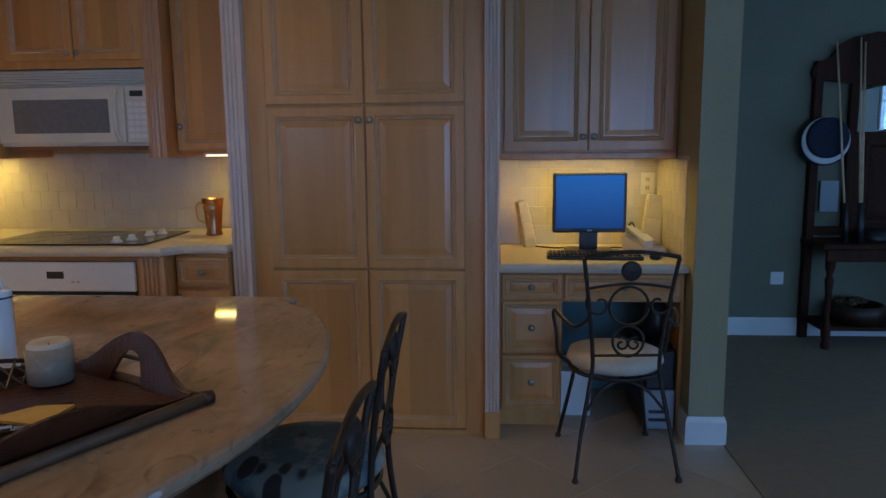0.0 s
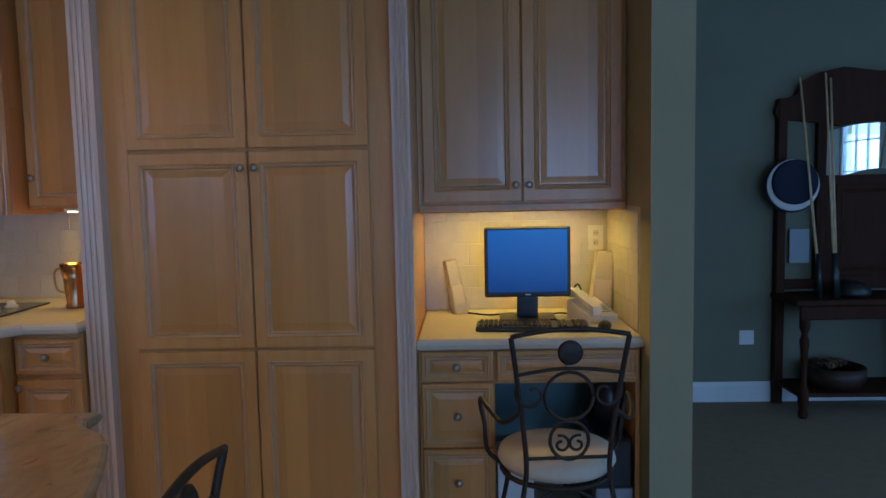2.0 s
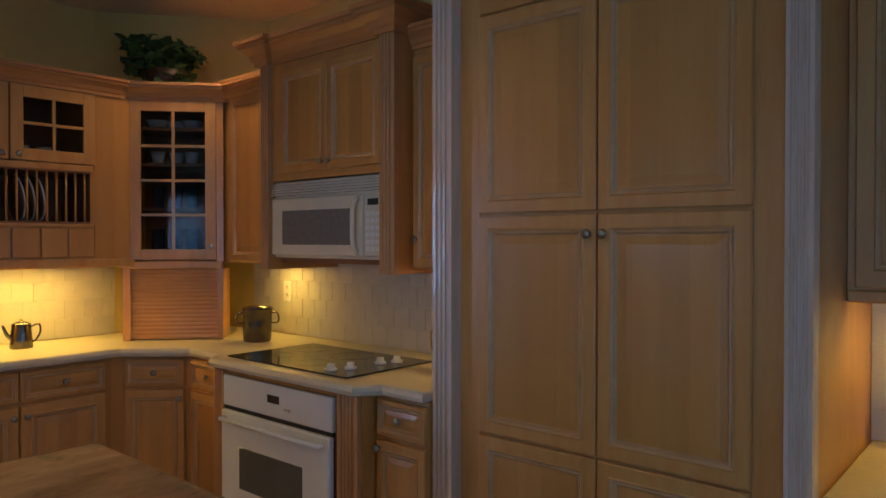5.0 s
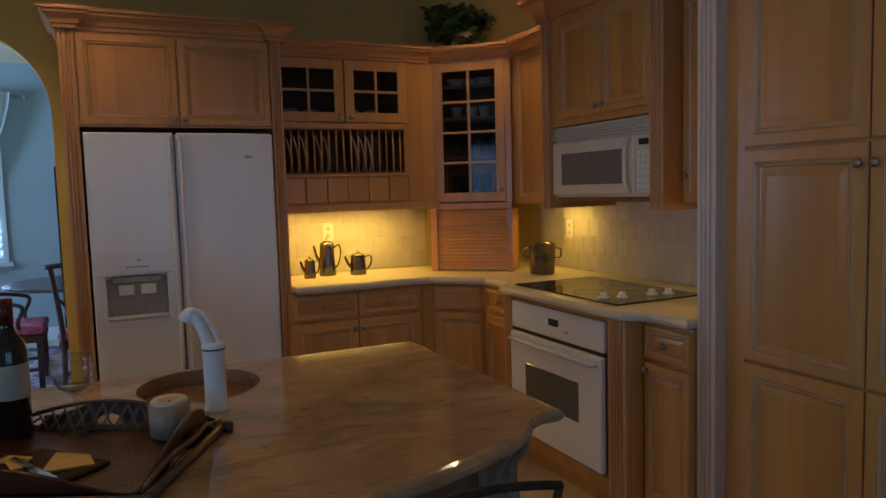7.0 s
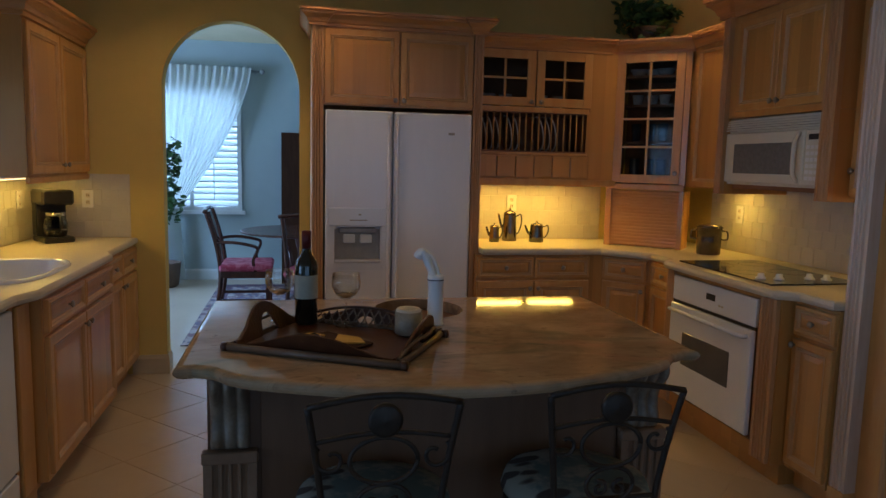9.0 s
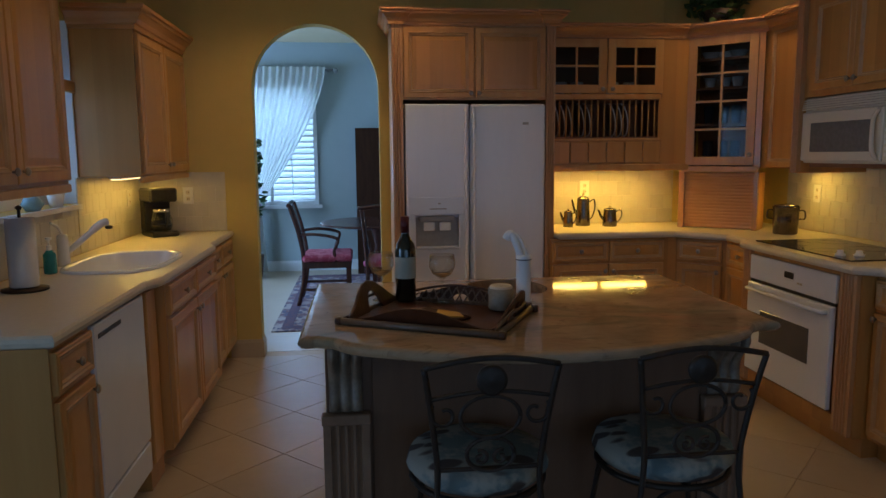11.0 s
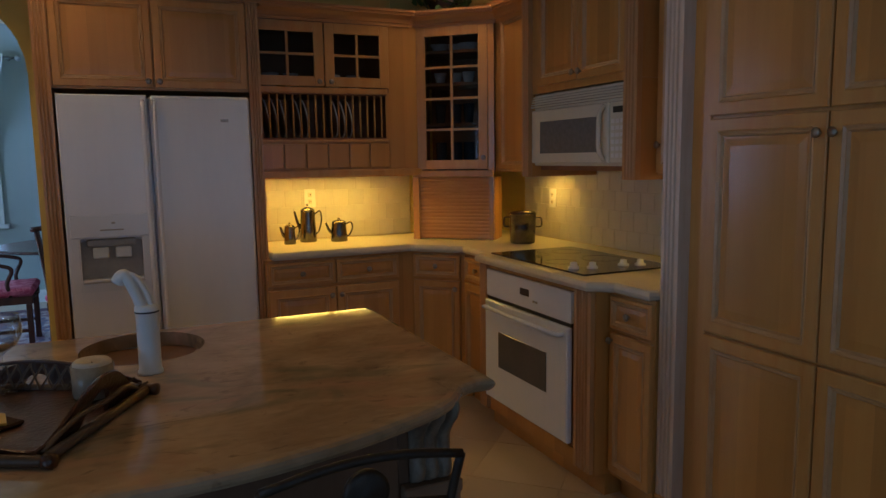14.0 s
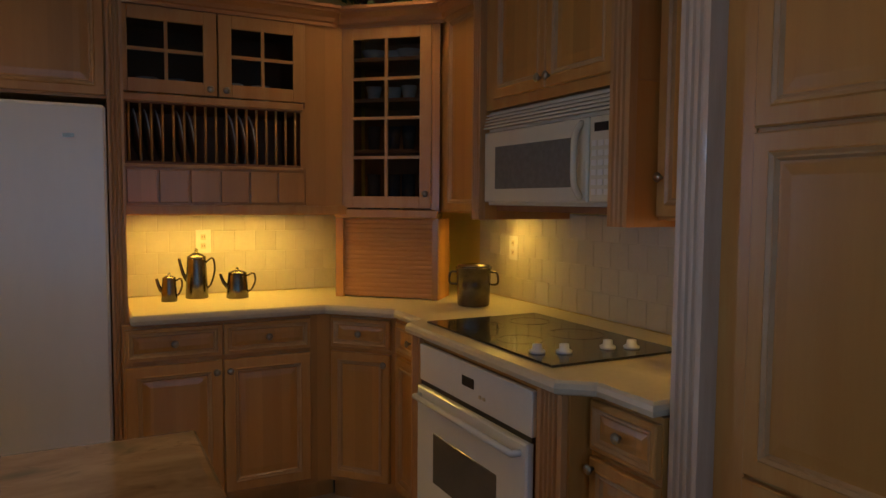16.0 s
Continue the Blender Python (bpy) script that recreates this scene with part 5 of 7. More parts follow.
iron_chair("desk_chair", pose(2.60, 6.52, 0, 0, 0, 4), 0.492, 0.925, CREAM, True, "wrought-iron scroll armchair with a cream seat, drawn up to the desk", "chair")
iron_chair("island_stool", pose(1.61, 4.64, 0, 0, 0, 90), 0.612, 0.917, FLORAL, False, "wrought-iron scroll counter stool with a blue leaf-patterned cushion", "stool", "stools at the island")
iron_chair("island_stool", pose(1.60, 5.20, 0, 0, 0, 90), 0.612, 0.917, FLORAL, False, "wrought-iron scroll counter stool with a blue leaf-patterned cushion", "stool", "stools at the island")

# ---- things on the desk ----
MO = thing("computer_monitor", pose(2.56, 7.13, 0.819), "black flat computer monitor showing a plain blue screen", "monitor")
part("housing", boxes((-0.183, 0.183, -0.022, 0.03, 0.095, 0.397), bevel=0.006), BLACK, MO)
part("screen", boxes((-0.168, 0.168, -0.024, -0.020, 0.118, 0.383)), SCREEN, MO, "plain blue lit screen")
part("badge", boxes((-0.012, 0.012, -0.0245, -0.021, 0.103, 0.109)), CHINA, MO)
part("stand", boxes((-0.045, 0.045, 0.0, 0.022, 0.006, 0.12), bevel=0.003), BLACK, MO)
part("foot", boxes((-0.12, 0.12, -0.07, 0.09, 0.0, 0.008), bevel=0.003), BLACK, MO)
PP = thing("paper_sheets", pose(2.60, 7.075, 0.816, 0, 0, 8), "loose white paper sheets lying under the monitor stand", "paper")
for k, turn in enumerate((0, 9)):
    part("sheet", boxes((-0.14, 0.15, -0.055, 0.08, 0.0002 + 0.0012 * k, 0.0010 + 0.0012 * k)), CHINA, PP).matrix_local = pose(0, 0, 0, 0, 0, turn)
KB = thing("keyboard", pose(2.56, 6.925, 0.816, 0, 0, -4), "black computer keyboard lying on the desk", "keyboard")
part("case", boxes((-0.225, 0.225, -0.075, 0.075, 0.0, 0.018), bevel=0.005), BLACK, KB)
KEY = material("black_key", (0.022, 0.022, 0.024), 0.4)
key_bm = bmesh.new()
box(key_bm, -0.008, 0.008, -0.0075, 0.0075, 0, 0.007, bevel=0.002)
key_mesh = mesh_of(key_bm, "key", KEY)
for r in range(6):
    for k in range(22):
        if k in (15, 18) or (r == 0 and 4 < k < 10):
            continue
        o = new("key", key_mesh)
        o.parent = KB
        o.location = (-0.205 + k * 0.0195, -0.056 + r * 0.022, 0.0185)
MS = thing("computer_mouse", pose(2.845, 6.90, 0.816, 0, 0, -15), "black computer mouse on the desk", "mouse")
bm = lathe([(0.022, 0.0), (0.028, 0.008), (0.024, 0.022), (0.010, 0.031)], 20)
bmesh.ops.scale(bm, vec=(1.0, 1.7, 1.0), verts=bm.verts)
part("shell", bm, BLACK, MS, smooth=True)
for x, y, a, lean, h, w in ((2.27, 7.30, 14, -10, 0.245, 0.065), (2.895, 7.27, -6, 6, 0.275, 0.098)):
    sp = thing("computer_speaker", pose(x, y, 0.816, 0, lean, a), "slim beige computer speaker leaning back on the desk", "speaker", "computer speakers")
    bm = bmesh.new()
    loft(bm, [[(px * w * k, py + z * 0.12, z) for px, py in ((-0.5, -0.02), (-0.4, -0.034), (0.4, -0.034), (0.5, -0.02), (0.5, 0.012), (-0.5, 0.012))] for z, k in ((0.0, 1.12), (0.02, 1.1), (h * 0.5, 1.0), (h - 0.01, 0.88), (h, 0.84))])
    part("cabinet", bm, BEIGE, sp)
    bm = boxes((-w * 0.36, w * 0.36, -0.037, -0.033, 0.05, h * 0.55))
    part("grille", bm, CREAM, sp)
PH = thing("telephone", pose(2.83, 7.10, 0.816, 0, 0, 20), "cream desk telephone with its handset on the cradle", "telephone")
bm = bmesh.new()
loft(bm, [[(x, -0.10, 0.0), (x, 0.10, 0.0), (x, 0.10, 0.075), (x, 0.08, 0.08), (x, -0.10, 0.03)] for x in (-0.065, 0.065)])
part("base", bm, CHINA, PH)
bm = bmesh.new()
loft(bm, [[(x, y, z) for x, z in ((-0.055, z0), (-0.02, z0), (-0.016, z0 + hh), (-0.06, z0 + hh))] for y, z0, hh in ((-0.11, 0.038, 0.035), (-0.07, 0.048, 0.036), (-0.045, 0.068, 0.022), (0.05, 0.098, 0.022), (0.075, 0.088, 0.038), (0.11, 0.092, 0.036))])
part("handset", bm, CHINA, PH, smooth=False)
for r in range(4):
    for k in range(3):
        part("button", boxes((0.004 + k * 0.018, 0.016 + k * 0.018, -0.07 + r * 0.02, -0.06 + r * 0.02, 0.040 + r * 0.0058, 0.046 + r * 0.0058)), BEIGE, PH)
bm = bmesh.new()
tube(bm, smooth_line([(2.75, 7.20, 0.90), (2.78, 7.16, 0.96), (2.80, 7.13, 0.91), (2.815, 7.10, 0.905)], 5), 0.004, 6)
cord = part("phone_cable", bm, BLACK, None, smooth=True)
tagged(cord, "black cable running behind the monitor to the telephone", "cable")
bm = bmesh.new()
tube(bm, smooth_line([(2.30, 7.28, 0.820), (2.40, 7.22, 0.820), (2.50, 7.25, 0.820), (2.62, 7.19, 0.820), (2.72, 7.24, 0.820), (2.78, 7.16, 0.820)], 6), 0.004, 6)
cord = part("speaker_cable", bm, BLACK, None, smooth=True)
tagged(cord, "thin black speaker cable lying on the desk", "cable")
PC = thing("computer_tower", pose(2.865, 6.80, 0), "silver and black computer tower standing under the desk", "computer")
SILVER = material("silver_plastic", (0.34, 0.35, 0.37), 0.35, 0.3, other=(0.30, 0.31, 0.33), scale=9)
part("case", boxes((-0.075, 0.070, 0.02, 0.42, 0.0, 0.40), bevel=0.006), BLACK, PC)
part("front", boxes((-0.075, 0.070, 0.0, 0.02, 0.005, 0.20), bevel=0.004), SILVER, PC)
part("front_cover", boxes((-0.070, 0.065, -0.004, 0.02, 0.205, 0.395), bevel=0.008), BLACK, PC, "glossy black drive cover")
for z in (0.045, 0.085):
    part("vent", boxes((-0.05, 0.045, -0.003, 0.004, z, z + 0.016)), BLACK, PC)
SW = thing("white_box", pose(2.49, 6.97, 0), "white cardboard box standing under the desk", "box")
part("box", boxes((-0.075, 0.075, 0, 0.28, 0, 0.23), bevel=0.002), CHINA, SW)
DKB = thing("dark_bag", pose(2.885, 7.02, 0.401), "soft black bag lying on the computer tower", "bag")
part("bag", lathe([(0.03, 0.0), (0.062, 0.02), (0.06, 0.10), (0.045, 0.17), (0.01, 0.20)], 14), BLACK, DKB, smooth=True)


def plate_outlet(m, kind="wall_outlet", label="cream double wall outlet with cover plate"):
    o = thing(kind, m, label, "outlet", "wall outlets")
    part("cover_plate", boxes((-0.036, 0.036, -0.006, 0.0, -0.058, 0.058), bevel=0.002), CHINA, o)
    for z in (-0.022, 0.022):
        part("socket", boxes((-0.012, 0.012, -0.008, -0.005, z - 0.014, z + 0.014)), CREAM, o)
        part("slot", boxes((-0.007, -0.004, -0.0086, -0.0075, z - 0.005, z + 0.006), (0.004, 0.007, -0.0086, -0.0075, z - 0.005, z + 0.006)), BLACK, o)


plate_outlet(pose(2.90, YD - 0.009, 1.143))
plate_outlet(pose(-0.762, YR - 0.009, 1.166))
plate_outlet(pose(XW + 0.009, 5.956, 1.18, 0, 0, 90))
plate_outlet(pose(0.70, YR - 0.009, 1.165))
plate_outlet(pose(XW + 0.009, 3.13, 1.17, 0, 0, 90))
plate_outlet(pose(-1.30, YS + 0.009, 1.17, 0, 0, 180))
BP = thing("blank_wall_plate", pose(4.05, 8.53, 0.413), "plain white square cover plate on the grey-green wall", "wall plate")
part("plate", boxes((-0.045, 0.045, -0.007, 0.0, -0.045, 0.045), bevel=0.003), WHITE, BP)
plate_outlet(pose(5.03, 8.53, 0.413))

# ---- things on the corner worktop ----


def pot_with_spout(name, m, r, h, label, spout=True):
    p = thing(name, m, label, "teapot", "silver pots on the worktop")
    part("body", lathe([(r * 1.0, 0), (r * 1.04, 0.004), (r * 0.98, h * 0.3), (r * 0.86, h * 0.78), (r * 0.84, h * 0.80)], 24), PEWTER, p, smooth=True)
    part("lid", lathe([(r * 0.88, h * 0.80), (r * 0.84, h * 0.84), (r * 0.4, h * 0.90), (r * 0.12, h * 0.92), (r * 0.16, h * 0.97), (r * 0.05, h)], 24), PEWTER, p, smooth=True)
    bm = bmesh.new()
    tube(bm, smooth_line([(0.86 * r, 0, h * 0.72), (r * 1.5, 0, h * 0.80), (r * 1.65, 0, h * 0.55), (r * 1.3, 0, h * 0.28), (r * 0.95, 0, h * 0.2)], 5), 0.0045, 6)
    part("handle", bm, PEWTER, p, smooth=True)
    bm = bmesh.new()
    tube(bm, smooth_line([(-r * 0.85, 0, h * 0.35), (-r * 1.25, 0, h * 0.5), (-r * 1.6, 0, h * 0.80)], 5), [0.012 - 0.0006 * k for k in range(11)], 8)
    part("spout", bm, PEWTER, p, smooth=True)
    return p


pot_with_spout("small_creamer", pose(-1.33, 5.775, 0.921, 0, 0, 75), 0.034, 0.13, "small tarnished silver creamer on the worktop")
pot_with_spout("tall_coffee_pot", pose(-1.40, 5.905, 0.921, 0, 0, 70), 0.050, 0.235, "tall tarnished silver coffee pot on the worktop")
pot_with_spout("teapot", pose(-1.33, 6.08, 0.921, 0, 0, 72), 0.050, 0.145, "squat polished silver teapot on the worktop")
IB = thing("ice_bucket", pose(-0.69 + 0.035, 6.99, 0.921, 0, 0, 55), "hammered pewter ice bucket with two side handles and lid", "bucket")
part("bucket", lathe([(0.068, 0), (0.072, 0.005), (0.076, 0.10), (0.078, 0.165), (0.082, 0.168), (0.082, 0.174), (0.074, 0.174)], 28), PEWTER, IB, smooth=True)
part("lid", lathe([(0.074, 0.174), (0.072, 0.182), (0.03, 0.188), (0.01, 0.190)], 28), PEWTER, IB, smooth=True)
for s in (-1, 1):
    bm = bmesh.new()
    tube(bm, smooth_line([(s * 0.077, 0, 0.15), (s * 0.105, 0, 0.145), (s * 0.108, 0, 0.10), (s * 0.077, 0, 0.095)], 5), 0.005, 6)
    part("handle", bm, PEWTER, IB, smooth=True)
VA = thing("copper_vase", pose(0.665, 6.99, 0.921), "tapered copper cup with a handle on the worktop", "cup")
part("cup", lathe([(0.040, 0), (0.042, 0.006), (0.036, 0.02), (0.045, 0.12), (0.056, 0.185), (0.053, 0.185), (0.043, 0.12), (0.034, 0.025)], 28), material("worn_copper", (0.50, 0.28, 0.13), 0.25, 1.0, other=(0.26, 0.16, 0.09), scale=9, amount=1.2), VA, smooth=True)
bm = bmesh.new()
tube(bm, smooth_line([(-0.05, 0, 0.165), (-0.085, 0, 0.15), (-0.08, 0, 0.08), (-0.042, 0, 0.06)], 5), 0.005, 6)
part("handle", bm, material("brass", (0.42, 0.28, 0.10), 0.3, 1.0), VA, smooth=True)
# crockery behind the glazed doors
DULLGLASS = material("dull_blue_glass", (0.05, 0.065, 0.08), 0.15, other=(0.07, 0.085, 0.10), scale=9)
for z, kinds in ((1.346, "tall"), (1.629, "glass"), (1.869, "cup"), (2.059, "bowl")):
    for x, y in ((0.13, 0.12), (0.22, 0.16), (0.31, 0.12)):
        v = C.matrix_world @ Vector((x, y, 0))
        g = thing("crockery", pose(v.x, v.y, z), {"tall": "tall dull blue glass standing on a shelf", "glass": "drinking glass standing on a shelf", "cup": "white china cup standing on a shelf", "bowl": "white china bowl standing on a shelf"}[kinds], "crockery", "crockery behind the corner glass")
        prof = {"tall": [(0.03, 0), (0.034, 0.17), (0.031, 0.17), (0.027, 0.01)], "glass": [(0.025, 0), (0.036, 0.12), (0.034, 0.12), (0.023, 0.01)], "cup": [(0.024, 0), (0.04, 0.07), (0.037, 0.07), (0.02, 0.01)], "bowl": [(0.03, 0), (0.062, 0.05), (0.058, 0.05), (0.025, 0.01)]}[kinds]
        part("vessel", lathe(prof, 20), CHINA if kinds in ("cup", "bowl") else DULLGLASS, g, smooth=True)
for k, (y, r) in enumerate(((5.70, 0.05), (5.82, 0.045), (6.07, 0.05), (6.20, 0.045))):
    g = thing("crockery", pose(-1.33, y, 1.8235), "stack of small china bowls in the glazed cabinet", "crockery", "crockery behind the upper glass")
    part("vessel", lathe([(0.02, 0), (r, 0.05), (r, 0.10), (r - 0.004, 0.10), (r - 0.004, 0.052), (0.018, 0.01)], 20), CHINA, g, smooth=True)


def leafy(name, parent, centre, size, count, leaf, seed, droop=0.0):
    """Foliage: many small bent leaves spread unevenly through a lumpy volume."""
    rnd = random.Random(seed)
    vs, fs = [], []
    lumps = [(rnd.uniform(-0.7, 0.7), rnd.uniform(-0.7, 0.7), rnd.uniform(-0.5, 0.8), rnd.uniform(0.35, 0.6)) for _ in range(9)]
    for _ in range(count):
        lx, ly, lz, lr = rnd.choice(lumps)
        d = Vector((rnd.gauss(0, 1), rnd.gauss(0, 1), rnd.gauss(0, 1))).normalized() * lr * rnd.uniform(0.55, 1.0)
        p = Vector((centre[0] + (lx + d.x) * size[0], centre[1] + (ly + d.y) * size[1], centre[2] + (lz + d.z) * size[2] - droop * (lx * lx + ly * ly) * size[2]))
        m = Euler((rnd.uniform(-0.9, 0.9), rnd.uniform(-0.9, 0.9), rnd.uniform(0, 6.28))).to_matrix()
        s = leaf * rnd.uniform(0.6, 1.25)
        i = len(vs)
        for x, y, z in ((0, -0.5, 0), (0.28, -0.2, 0.06), (0.25, 0.2, 0.05), (0, 0.55, -0.08), (-0.25, 0.2, 0.05), (-0.28, -0.2, 0.06), (0, 0.05, -0.02)):
            vs.append(p + m @ Vector((x * s, y * s, z * s)))
        fs += [(i, i + 1, i + 6), (i + 1, i + 2, i + 6), (i + 2, i + 3, i + 6), (i + 3, i + 4, i + 6), (i + 4, i + 5, i + 6), (i + 5, i, i + 6)]
    me = bpy.data.meshes.new(name)
    me.from_pydata(vs, [], fs)
    me.materials.append(LEAF)
    ob = new(name, me)
    ob.parent = parent
    ob["kind"] = "stuff"
    return ob


PL = thing("potted_ivy", pose(-1.165, 6.765, 2.290, 0, 0, 48), "leafy green ivy in a dark basket on the corner cabinet", "plant")
part("basket", lathe([(0.07, 0.0), (0.10, 0.02), (0.13, 0.09), (0.122, 0.09), (0.06, 0.02)], 24), WICKER, PL, smooth=True)
leafy("foliage", PL, (-0.03, -0.01, 0.14), (0.275, 0.105, 0.13), 440, 0.065, 3, 0.3)
for k in range(7):
    bm = bmesh.new()
    a = k * 0.9
    tube(bm, smooth_line([(0, 0, 0.05), (0.1 * math.cos(a), 0.05 * math.sin(a), 0.20), (0.22 * math.cos(a), 0.10 * math.sin(a), 0.15)], 5), 0.003, 5)
    part("stem", bm, LEAF, PL)
part("base_board", boxes((-0.12, 0.12, -0.11, 0.11, -0.06, -0.001)), WOOD, PL)

# ---- sink run ----
SY = 3.395


def run_unit(name, y, label):
    return thing(name, pose(0, y, 0, 0, 0, 180), label, "base cabinet")


U = run_unit("end_base_cabinet", SY, "pickled maple base cabinet at the open end of the sink run")
body(U, (-1.385, -1.080, 0.0, 0.59, 0.10, 0.878), (-1.385, -1.080, 0.06, 0.59, 0.0, 0.10), mat=WOOD)
raised_door(U, -1.375, -1.090, 0.728, 0.862, (-1.232, 0.795), rail=0.034, name="drawer")
raised_door(U, -1.375, -1.090, 0.125, 0.708, (-1.12, 0.665), rail=0.055)
U = thing("dishwasher", pose(0, SY, 0, 0, 0, 180), "white built-in dishwasher with a recessed handle slot", "dishwasher")
part("body", boxes((-1.076, -0.510, 0.01, 0.57, 0.10, 0.873)), APPLIANCE, U)
part("door", boxes((-1.070, -0.516, -0.015, 0.009, 0.245, 0.868), bevel=0.006), APPLIANCE, U)
part("handle_slot", boxes((-1.03, -0.80, -0.018, -0.012, 0.815, 0.832), bevel=0.002), BLACK, U)
part("lower_panel", boxes((-1.070, -0.516, -0.012, 0.009, 0.105, 0.232), bevel=0.005), APPLIANCE, U)
U = run_unit("filler_post", SY, "pickled maple filler post beside the dishwasher")
body(U, (-0.506, -0.312, 0.0, 0.59, 0.0, 0.878), mat=WOOD)
part("face", boxes((-0.480, -0.350, -0.016, 0.0, 0.11, 0.87), bevel=0.004), GLAZE, U)
U = run_unit("sink_base_cabinet", SY + 0.045, "pickled maple sink cabinet with two drawers over two doors")
body(U, (-0.308, 0.760, 0.0, 0.04, 0.10, 0.878), (-0.308, -0.290, 0.04, 0.63, 0.10, 0.878), (0.742, 0.760, 0.04, 0.63, 0.10, 0.878), (-0.29, 0.742, 0.04, 0.63, 0.10, 0.12), (-0.308, 0.760, 0.10, 0.63, 0.0, 0.10), mat=WOOD)
for x0, x1, kx in ((-0.285, 0.222, 0.195), (0.230, 0.745, 0.262)):
    raised_door(U, x0, x1, 0.728, 0.862, ((x0 + x1) / 2, 0.795), rail=0.034, name="drawer")
    raised_door(U, x0, x1, 0.125, 0.708, (kx, 0.655))
U = run_unit("wall_end_base_cabinet", SY, "pickled maple base cabinet beside the arch wall")
body(U, (0.762, 1.548, 0.0, 0.59, 0.10, 0.878), (0.762, 1.548, 0.06, 0.59, 0.0, 0.10), mat=WOOD)
for x0, x1, kx in ((0.775, 1.150, 1.12), (1.158, 1.535, 1.19)):
    raised_door(U, x0, x1, 0.728, 0.862, ((x0 + x1) / 2, 0.795), rail=0.034, name="drawer")
    raised_door(U, x0, x1, 0.125, 0.708, (kx, 0.665))
ST = thing("sink_worktop", pose(0, 0, 0), "pale worktop with rounded edge holding the kitchen sink", "worktop")
part("top", slab_hole([(XW + 0.002, YS + 0.002), (1.395, YS + 0.002), (1.395, 3.418), (0.50, 3.418), (0.38, 3.462), (-0.72, 3.462), (-0.82, 3.418), (XW + 0.002, 3.418)], [oval(-0.09, 3.155, 0.345, 0.215, 32, 3.2)], EDGE(0.879, 0.92)), STONE, ST)
KS = thing("kitchen_sink", pose(-0.09, 3.155, 0.92), "white enamelled drop-in kitchen sink with a raised rim", "sink")
bm = bmesh.new()
loft(bm, [[(x, y, z) for x, y in oval(0, 0, 0.345 + d, 0.215 + d, 36, 3.2)] for d, z in ((0.022, 0.001), (0.018, 0.012), (0.004, 0.014), (-0.010, 0.004), (-0.03, -0.14), (-0.08, -0.165))], cap0=False)
part("basin", bm, APPLIANCE, KS, smooth=True)
part("drain", lathe([(0.04, -0.164), (0.036, -0.160)], 20), STEEL, KS)
TA = thing("sink_faucet", pose(-0.02, 2.895, 0.92), "cream kitchen faucet with an angled pull-out spray head", "faucet")
part("body", lathe([(0.030, 0.0), (0.028, 0.01), (0.027, 0.13), (0.022, 0.15), (0.008, 0.155)], 20), CHINA, TA, smooth=True)
bm = bmesh.new()
tube(bm, smooth_line([(0.0, 0.01, 0.06), (-0.06, 0.07, 0.12), (-0.13, 0.13, 0.185), (-0.16, 0.155, 0.195)], 5), [0.015] * 8 + [0.019] * 8, 10)
part("spray_head", bm, WHITE, TA, smooth=True)
part("spray_tip", lathe([(0.016, 0.160), (0.018, 0.176)], 14, (-0.165, 0.16)), BLACK, TA)
bm = bmesh.new()
tube(bm, smooth_line([(0, 0, 0.15), (0.02, -0.01, 0.19), (0.07, -0.02, 0.215)], 4), 0.007, 8)
part("lever", bm, CHINA, TA, smooth=True)
SO = thing("soap_bottle", pose(0.205, 2.925, 0.921), "small pump bottle of blue-green soap", "bottle")
part("bottle", lathe([(0.026, 0), (0.028, 0.005), (0.027, 0.085), (0.012, 0.105)], 18), material("blue_green_soap", (0.03, 0.22, 0.24), 0.15, other=(0.04, 0.26, 0.28), scale=8), SO, smooth=True)
part("pump", lathe([(0.011, 0.105), (0.011, 0.125), (0.004, 0.128), (0.004, 0.150), (0.014, 0.152), (0.014, 0.162)], 14), WHITE, SO)
CM = thing("coffee_maker", pose(-1.31, 2.99, 0.921, 0, 0, 125), "black drip coffee maker with a glass jug", "coffee maker")
part("base", boxes((-0.085, 0.085, -0.12, 0.10, 0.0, 0.035), bevel=0.008), BLACK, CM)
part("column", boxes((-0.085, 0.085, 0.02, 0.10, 0.035, 0.25), bevel=0.006), BLACK, CM)
part("brew_head", boxes((-0.090, 0.090, -0.11, 0.10, 0.225, 0.315), bevel=0.012), BLACK, CM)
part("jug", lathe([(0.055, 0.038), (0.066, 0.06), (0.068, 0.11), (0.050, 0.165), (0.052, 0.175), (0.049, 0.175), (0.047, 0.165), (0.064, 0.11)], 24, (0.0, -0.045)), PANE, CM, smooth=True)
part("jug_band", lathe([(0.053, 0.158), (0.055, 0.178), (0.02, 0.185)], 24, (0.0, -0.045)), STEEL, CM, smooth=True)
part("coffee", lathe([(0.050, 0.040), (0.062, 0.06), (0.063, 0.075)], 24, (0.0, -0.045)), BLACK, CM)
bm = bmesh.new()
tube(bm, smooth_line([(0.0, -0.10, 0.165), (0.0, -0.135, 0.155), (0.0, -0.135, 0.09), (0.0, -0.112, 0.07)], 4), 0.008, 6)
part("jug_handle", bm, BLACK, CM, smooth=True)
TW = thing("paper_towel_holder", pose(0.62, 3.00, 0.921), "upright paper towel roll on a dark metal stand", "paper towel")
part("stand_base", lathe([(0.085, 0), (0.085, 0.008), (0.02, 0.014)], 24), IRON, TW, smooth=True)
part("roll", lathe([(0.052, 0.016), (0.053, 0.02), (0.053, 0.285), (0.018, 0.287)], 28), CHINA, TW, smooth=True)
part("rod", lathe([(0.006, 0.285), (0.006, 0.315), (0.014, 0.325), (0.004, 0.335)], 12), IRON, TW, smooth=True)
